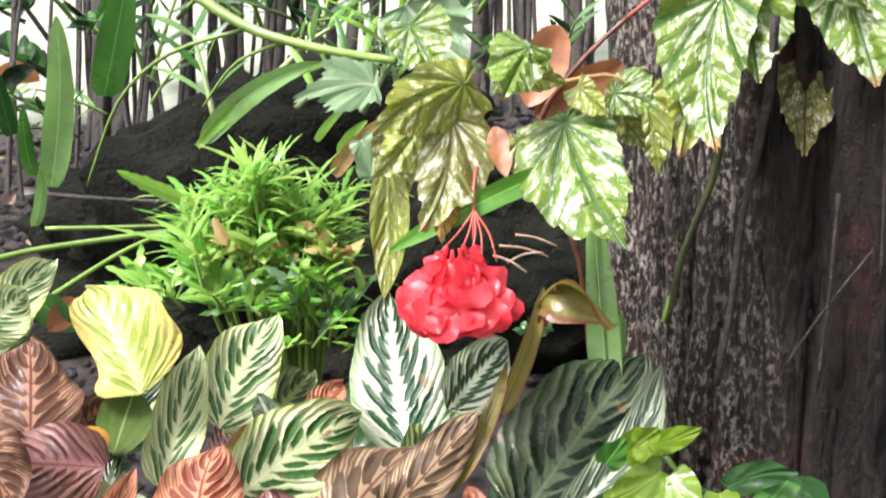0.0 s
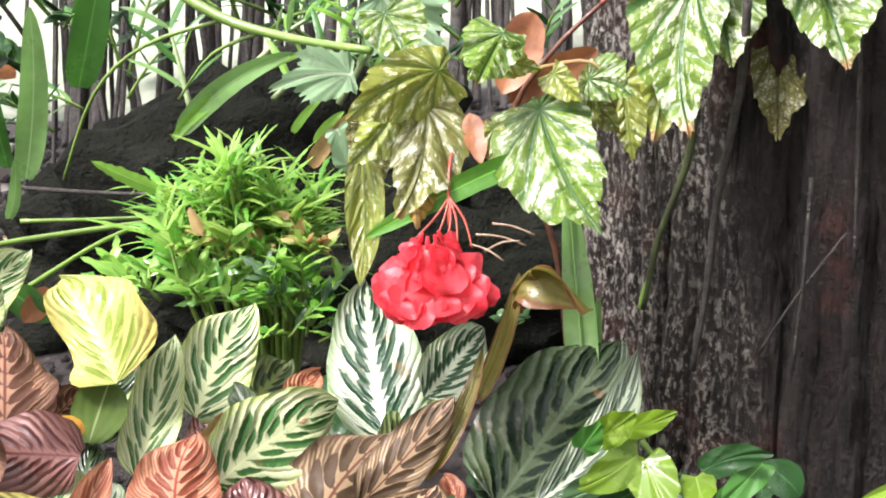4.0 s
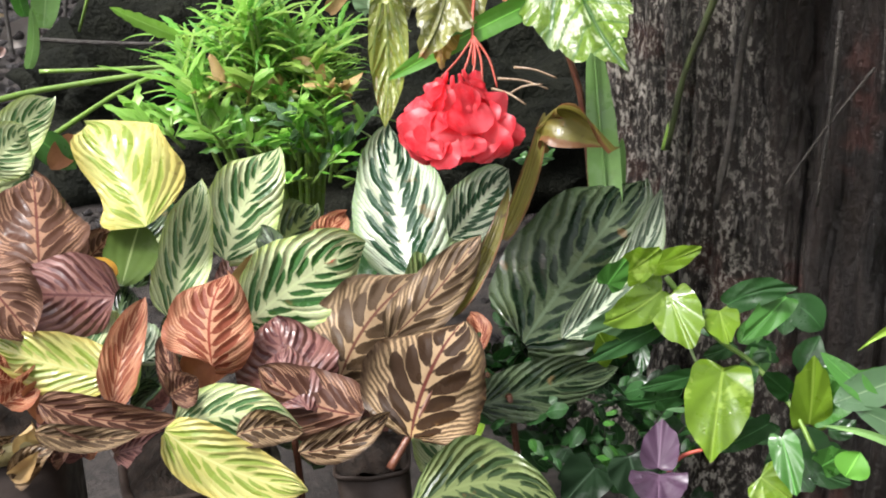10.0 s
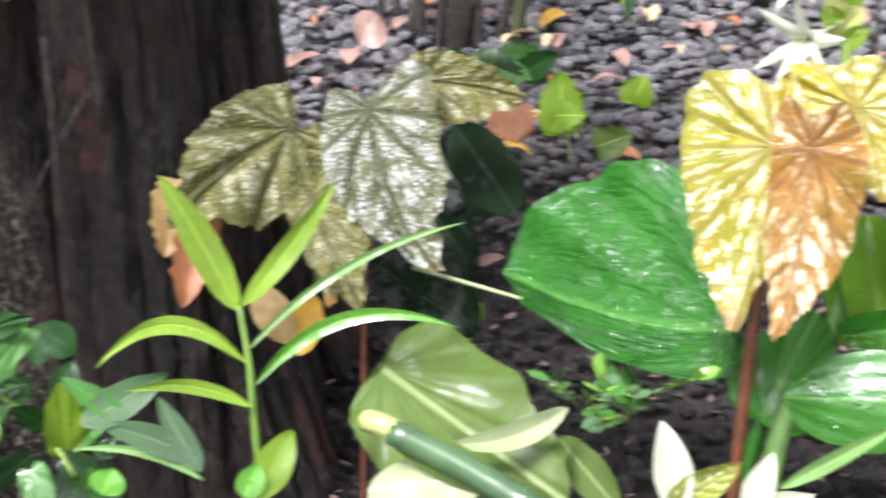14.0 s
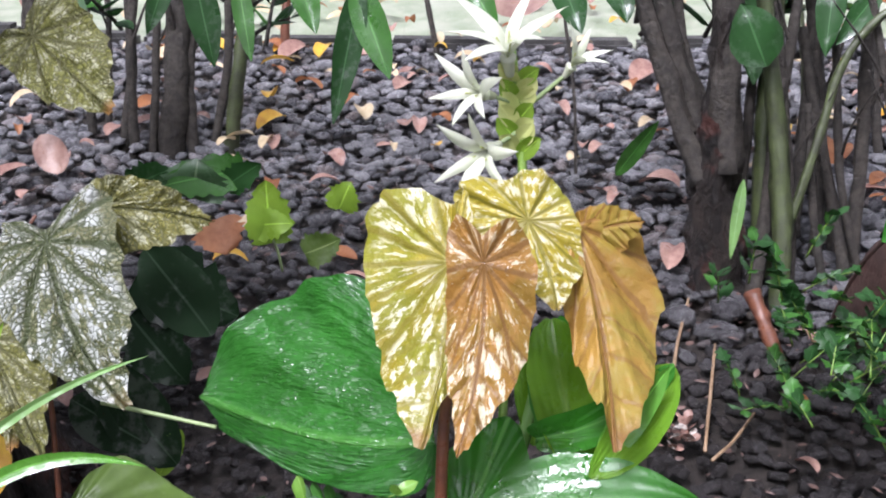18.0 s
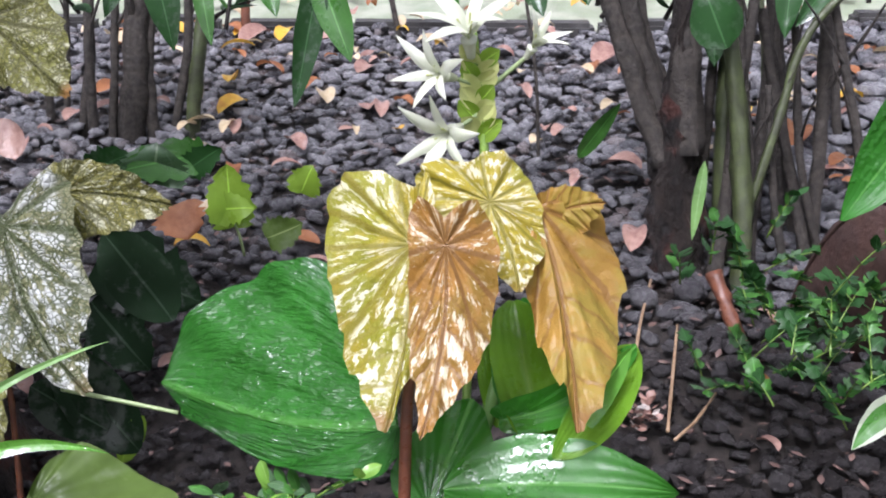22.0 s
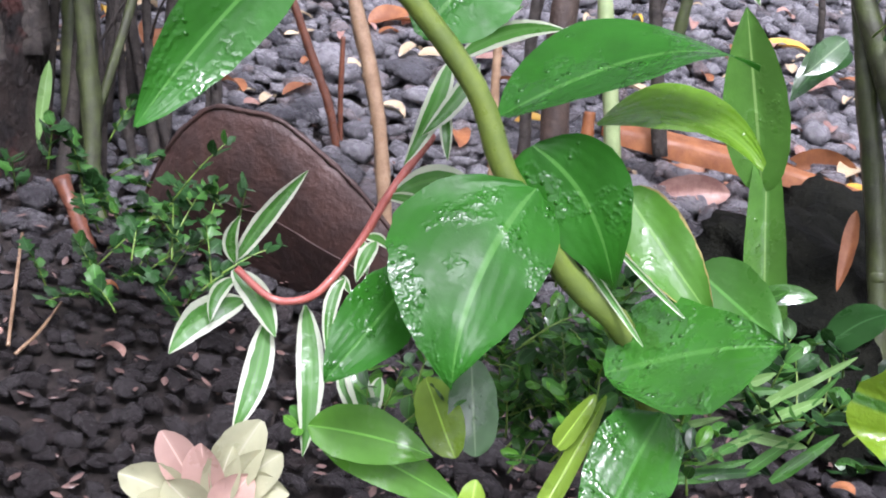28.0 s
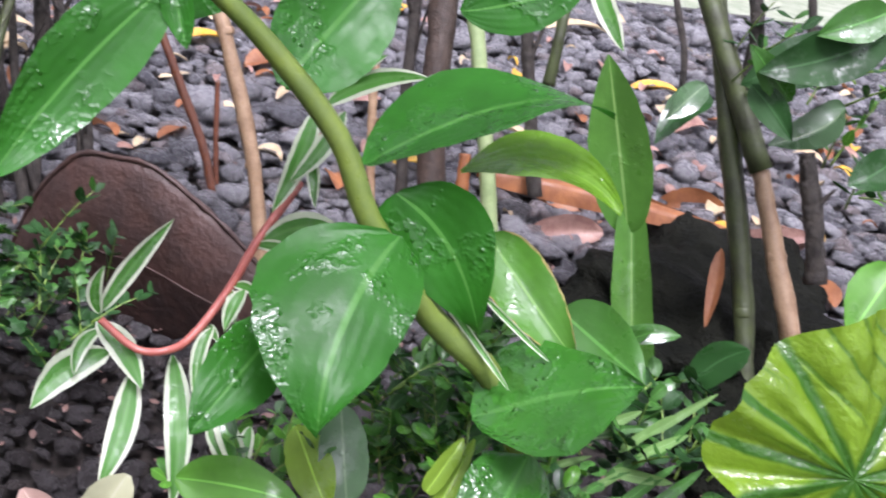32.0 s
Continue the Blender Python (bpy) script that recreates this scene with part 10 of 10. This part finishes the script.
cane_stem((2.319, 0.187, 0.103), (2.415, 0.284, 0.675), 0.0266, "woodstem")
cane_stem((2.294, 0.294, 0.101), (2.391, 0.388, 0.654), 0.0085, "cane")
cane_stem((2.309, 0.068, 0.101), (2.419, 0.266, 0.684), 0.0153, "palestem")
cane_stem((2.348, 0.021, 0.239), (2.435, 0.158, 0.672), 0.0123, "darkstem")
cane_stem((2.393, 0.047, 0.434), (2.438, 0.053, 0.595), 0.0102, "greycane")
cane_stem((1.958, -0.179, 0.524), (2.001, -0.116, 0.684), 0.0049, "darkstem")
cane_stem((1.805, -0.395, 0.060), (2.035, -0.168, 0.704), 0.0150, "greycane")
mixedcane = cane_stem((1.776, -0.503, 0.050), (1.932, -0.305, 0.454), 0.0150, "cane")
stem(mixedcane, [(1.932, -0.305, 0.454), (1.973, -0.220, 0.588), (2.014, -0.136, 0.722)], 0.0170, 0.0160, "greycane", "mossy green upper cane")
cane_stem((1.892, -0.416, 0.357), (1.936, -0.358, 0.493), 0.0138, "darkstem")
cane_stem((1.963, -0.256, 0.583), (2.002, -0.222, 0.723), 0.0098, "darkstem")
cane_stem((2.313, 0.140, 0.102), (2.340, 0.160, 0.258), 0.0123, "rust")
cane_stem((1.966, -0.326, 0.654), (1.997, -0.292, 0.735), 0.0057, "darkstem")
deadleaf = thing("fallen_leaves", (2.052, -0.199, 0.076), "large fallen rust-brown leaves on the gravel", "leaf")
leaf(deadleaf, (2.562, 0.084, 0.164), (2.569, -0.149, 0.159), (2.549, -0.373, 0.139), (0.011, -0.002, 0.038), "oval", 0.50, "rust")
leaf(deadleaf, (2.688, -0.200, 0.144), (2.693, -0.269, 0.171), (2.689, -0.342, 0.177), (0.010, 0.008, 0.033), "oval", 0.50, "rust")
leaf(deadleaf, (2.378, 0.031, 0.105), (2.394, -0.038, 0.142), (2.402, -0.114, 0.160), (0.009, 0.012, 0.028), "oval", 0.50, "litter_pink")
leaf(deadleaf, (2.555, -0.264, 0.094), (2.565, -0.382, 0.160), (2.562, -0.504, 0.207), (0.007, 0.009, 0.019), "oval", 0.50, "litter_pink")
leaf(deadleaf, (1.906, -0.282, 0.339), (1.877, -0.286, 0.291), (1.847, -0.285, 0.240), (-0.004, -0.010, 0.002), "lance", 0.50, "rust")
leaf(deadleaf, (2.360, 0.135, 0.231), (2.395, -0.101, 0.228), (2.391, -0.373, 0.222), (-0.019, -0.006, -0.020), "strap", 0.50, "rust", "long fallen brown spathe")
# near-black rock put where there is mostly deep shade over stones
boulder((2.180, -0.330), (0.42, 0.24, 0.13), "low wet rock coloured near-black for shade by the gravel", 5)

# ---- fallen leaves on the gravel ----


def fallen_leaves():
    """Single dead leaves strewn over the stones; the farthest, past counting, are joined by colour."""
    rng = random.Random(77)
    kinds = [("litter_pink", "pink-brown fallen leaf on the gravel"), ("rust", "rusty fallen leaf on the gravel"), ("litter_pale", "pale tan fallen leaf on the gravel"), ("litter_yellow", "yellow fallen leaf on the gravel")]
    laid = []
    for k in range(620):
        r = 1.15 + 3.0 * rng.random() ** 0.65
        a = radians(rng.uniform(22, 108))
        x, y = r * math.sin(a), r * math.cos(a)
        if 0.72 * x + 0.69 * y > 3.9:
            continue
        if r < 2.3 and rng.random() < 0.78:
            continue
        z = ground_z(x, y) + 0.035
        turn, s = rng.uniform(0, 6.28), rng.uniform(0.014, 0.042)
        d = Vector((math.cos(turn), math.sin(turn), rng.uniform(-0.2, 0.3))) * s
        w = Vector((-math.sin(turn), math.cos(turn), rng.uniform(-0.3, 0.3))) * s * rng.uniform(0.35, 0.6)
        p = Vector((x, y, z))
        rise, kind = rng.uniform(0.0, 0.015), rng.choice((0, 0, 0, 1, 1, 2, 2, 2, 3))
        if r < 1.9:
            d, w, kind = d * 0.6, w * 0.6, kind % 2
        laid.append((r, p, d, w, rise, kind))
    laid.sort(key=lambda q: q[0])
    rest = [[], [], [], []]
    for k, (r, p, d, w, rise, kind) in enumerate(laid):
        me = leaf_mesh(p - d, p + Vector((0, 0, rise)), p + d, w, "oval", 0.4, 8, 4)
        if k < 280:
            tagged(part("fallen_leaf", me, M[kinds[kind][0]]), kinds[kind][1], "fallen leaf", "fallen leaves")
        else:
            rest[kind].append(me)
    for kind, meshes in enumerate(rest):
        verts, faces, uvs = [], [], []
        for me in meshes:
            n = len(verts)
            verts += [v.co.copy() for v in me.vertices]
            faces += [tuple(i + n for i in f.vertices) for f in me.polygons]
            uvs += [(0.5, 0.5)] * len(me.vertices)
        tagged(part("leaf_litter", mesh_of(verts, faces, uvs), M[kinds[kind][0]]), "far " + kinds[kind][1].replace("leaf", "leaves"), "litter", kind="stuff")


fallen_leaves()




# ---- larger fallen leaves ----


def strewn_leaf(at, turn, length, wide, mat, label):
    """One dead leaf lying on the stones, its edges curled up."""
    p = Vector((at[0], at[1], ground_z(*at) + 0.03))
    d, w = Vector((math.cos(turn), math.sin(turn), 0.12)) * length, Vector((-math.sin(turn), math.cos(turn), 0.15)) * wide
    tagged(part("fallen_leaf", leaf_mesh(p - d, p + Vector((0, 0, 0.012)), p + d, w, "lance", 0.5, 12, 6), M[mat]), label, "fallen leaf", "fallen leaves")


strewn_leaf((1.716, 2.027), 0.20, 0.046, 0.020, "litter_yellow", "bright yellow fallen leaf on grey gravel")
strewn_leaf((1.897, 1.936), 1.00, 0.036, 0.021, "litter_pale", "orange-tan curled leaf on grey gravel")
strewn_leaf((2.061, 2.388), 0.30, 0.060, 0.030, "litter_pink", "pink fallen leaf near the kerb")
strewn_leaf((2.153, 2.230), -0.50, 0.053, 0.024, "litter_pink", "pink fallen leaf near the kerb")
strewn_leaf((1.800, 1.027), 0.50, 0.044, 0.021, "litter_pink", "wet pinkish dead leaf beside the forked tree")
strewn_leaf((1.933, 1.791), 0.80, 0.041, 0.016, "litter_pink", "pink-brown leaf on the gravel")
strewn_leaf((2.553, 1.649), 0.10, 0.068, 0.034, "litter_pink", "pale pink fallen leaf near the kerb")
strewn_leaf((2.394, 1.059), 0.40, 0.057, 0.029, "rust", "rust-brown fallen leaf on the gravel")
strewn_leaf((2.547, 1.186), -0.30, 0.061, 0.020, "litter_pale", "pale yellow fallen leaf on the gravel")
strewn_leaf((2.184, 1.048), 1.20, 0.045, 0.018, "litter_pale", "pale fallen leaf among the stems")
strewn_leaf((1.553, 0.634), -0.90, 0.014, 0.006, "rust", "small rusty leaf on dark stones")
strewn_leaf((2.868, 0.710), -0.90, 0.065, 0.038, "rust", "orange fallen leaf on the gravel")
strewn_leaf((2.913, 0.899), -1.00, 0.066, 0.022, "litter_yellow", "yellow-orange fallen leaf on the gravel")
strewn_leaf((2.381, 0.536), -1.70, 0.032, 0.020, "litter_pale", "pale yellow fallen leaf on the gravel")
strewn_leaf((3.414, -0.143), -1.20, 0.073, 0.024, "litter_yellow", "yellow fallen leaf on the gravel")
strewn_leaf((3.175, -0.250), -0.80, 0.056, 0.034, "litter_pink", "red-brown fallen leaf on the gravel")
strewn_leaf((2.534, 0.684), -1.10, 0.029, 0.014, "litter_pale", "pale fallen leaf on the gravel")
strewn_leaf((2.515, 0.288), -1.20, 0.037, 0.017, "litter_yellow", "yellow fallen leaf on the gravel")
strewn_leaf((2.521, 1.168), -0.50, 0.049, 0.030, "litter_pale", "tan fallen leaf on the gravel")
strewn_leaf((3.840, 0.115), -1.30, 0.096, 0.027, "litter_pale", "cream fallen leaf near the kerb")
dried = thing("dried_flower_head", (1.386, 0.722, 0.024), "small pinkish dried flower head on dark stones", "flower")
bush(dried, [(1.366, 0.722, 0.049), (1.406, 0.722, 0.049)], 7, 0.014, ["litter_pink", "litter_pink", "litterwhite"], 61, "oval", 0.4, 0.018, 0.02, "brownstem")

# ---- gravel: rounded wet lava stones ----
def stone_shapes(count, fine):
    rng = np.random.RandomState(4)
    b = bmesh.new()
    bmesh.ops.create_icosphere(b, subdivisions=2 if fine else 1, radius=1.0)
    base = np.array([v.co[:] for v in b.verts])
    faces = np.array([[v.index for v in f.verts] for f in b.faces])
    b.free()
    out = []
    for k in range(count):
        d = rng.normal(size=(8, 3))
        d /= np.linalg.norm(d, axis=1)[:, None]
        v = base.copy()
        for q in d:
            h = v @ q
            v -= np.outer(np.maximum(h - rng.uniform(0.3, 0.65), 0) * 0.9, q)
        v *= rng.uniform((0.85, 0.7, 0.42), (1.25, 1.0, 0.75))
        out.append(v)
    return out, faces


def gravel_spots():
    """Places over the bed, from the near soil to the kerb."""
    rng = random.Random(11)
    spots = []
    for ring in range(150):
        r = 0.95 + 0.027 * ring
        if r > 4.9:
            break
        step = 0.028 / r * (0.68 + 0.32 * min(1.0, max(0.0, (r - 1.6) / 0.5)))
        a = radians(14) if ring % 3 or r < 1.5 else radians(-38)
        while a < radians(118):
            rr, aa = r + rng.uniform(-0.02, 0.02), a + rng.uniform(-0.4, 0.4) * step
            x, y = rr * math.sin(aa) + 0.1, rr * math.cos(aa) - 0.05
            if 0.72 * x + 0.69 * y < 3.26 and y < 3.3:
                spots.append((x, y, rng.uniform(0.016, 0.03) * (0.62 + 0.38 * min(1.0, max(0.0, (r - 1.6) / 0.5))) * (1.45 if rng.random() < 0.1 else 1.0) * (1.0 + 0.55 * min(1.0, max(0.0, (aa - 0.95) / 0.25))), rng.uniform(0, 6.28), rng.uniform(-0.35, 0.35), rng.randrange(8)))
            a += step * rng.uniform(0.85, 1.15) * (1.0 + 0.5 * min(1.0, max(0.0, (a - 0.95) / 0.25)))
    return spots


def rng_lift(turn):
    return 0.2 + 0.55 * (turn * 7.3 % 1.0)


def build_gravel():
    shapes, faces = stone_shapes(8, False)
    near_shapes, near_faces = stone_shapes(8, True)
    spots = gravel_spots()
    near = [s for s in spots if 0.95 < s[0] < 1.6 and 0.5 < s[1] < 1.2][:300]
    keep = set(id(s) for s in near)
    bed = tagged(new("gravel_bed"), "bed of wet dark grey lava stones", "gravel", kind="structure")
    meshes = []
    for v in near_shapes:
        me = mesh_of(v, [tuple(int(i) for i in f) for f in near_faces])
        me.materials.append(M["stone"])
        meshes.append(me)
    for x, y, s, turn, tip, k in near:
        ob = new("stone", meshes[k])
        ob.parent = bed
        ob.matrix_basis = Matrix.LocRotScale((x, y, ground_z(x, y) + s * rng_lift(turn)), Euler((tip, tip * 0.7, turn)), (s, s, s))
    verts, all_faces, n = [], [], 0
    for sp in spots:
        if id(sp) in keep:
            continue
        x, y, s, turn, tip, k = sp
        m = np.array(Matrix.LocRotScale((x, y, ground_z(x, y) + s * rng_lift(turn)), Euler((tip, tip * 0.7, turn)), (s, s, s)))
        verts.append(shapes[k] @ m[:3, :3].T + m[:3, 3])
        all_faces.append(faces + n)
        n += len(shapes[k])
    verts, all_faces = np.concatenate(verts), np.concatenate(all_faces)
    me = bpy.data.meshes.new("loose_stones")
    me.vertices.add(len(verts))
    me.vertices.foreach_set("co", verts.ravel())
    me.loops.add(all_faces.size)
    me.loops.foreach_set("vertex_index", all_faces.ravel().astype(np.int32))
    me.polygons.add(len(all_faces))
    me.polygons.foreach_set("loop_start", np.arange(0, all_faces.size, 3, dtype=np.int32))
    me.update(calc_edges=True)
    me.polygons.foreach_set("use_smooth", [True] * len(all_faces))
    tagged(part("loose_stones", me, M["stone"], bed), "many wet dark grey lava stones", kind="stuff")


def build_kerb():
    """Dark kerb stones between the gravel and the pale turf."""
    rng = random.Random(6)
    kerb = tagged(new("kerb"), "row of low dark kerb stones", "kerb", kind="structure")
    for k in range(34):
        f = -3.2 + 0.33 * k
        x, y = 2.38 - 0.69 * f * -1, 2.30 - 0.72 * f
        if y > 3.4:
            continue
        b = bmesh.new()
        bmesh.ops.create_cube(b, size=1.0)
        bmesh.ops.scale(b, vec=(0.31 + rng.uniform(-0.01, 0.01), 0.07, 0.10), verts=b.verts)
        bmesh.ops.bevel(b, geom=b.edges[:], offset=0.012, segments=2, affect="EDGES")
        ob = part("kerb_stone", b, M["kerb"], kerb)
        ob.matrix_basis = pose(x, y, ground_z(x, y) - 0.022 + rng.uniform(-0.006, 0.006), 0, 0, -46.2 + rng.uniform(-1.5, 1.5))


def build_litter():
    """Countless small scraps of dead leaf trodden into the near soil."""
    rng = random.Random(91)
    verts, faces = [], []
    for k in range(2600):
        r, a = 0.95 + 1.5 * rng.random() ** 0.8, radians(rng.uniform(12, 116))
        x, y = r * math.sin(a), r * math.cos(a)
        c = Vector((x, y, ground_z(x, y) + rng.uniform(0.008, 0.03)))
        turn, s = rng.uniform(0, 6.28), rng.uniform(0.003, 0.011)
        d = Vector((math.cos(turn), math.sin(turn), rng.uniform(-0.4, 0.4))) * s
        w = Vector((-math.sin(turn), math.cos(turn), rng.uniform(-0.4, 0.4))) * s * rng.uniform(0.15, 0.6)
        n = len(verts)
        verts += [c - d, c - d * 0.3 + w, c + d * 0.4 + w * 0.8, c + d, c + d * 0.3 - w, c - d * 0.4 - w * 0.7, c + Vector((0, 0, s * 0.25))]
        faces += [(n + i, n + (i + 1) % 6, n + 6) for i in range(6)]
    ob = part("leaf_scraps", mesh_of(verts, faces), M["scraps"])
    tagged(ob, "small pinkish scraps of dead leaf on the soil", "litter", kind="stuff")


build_kerb()
build_litter()
build_gravel()
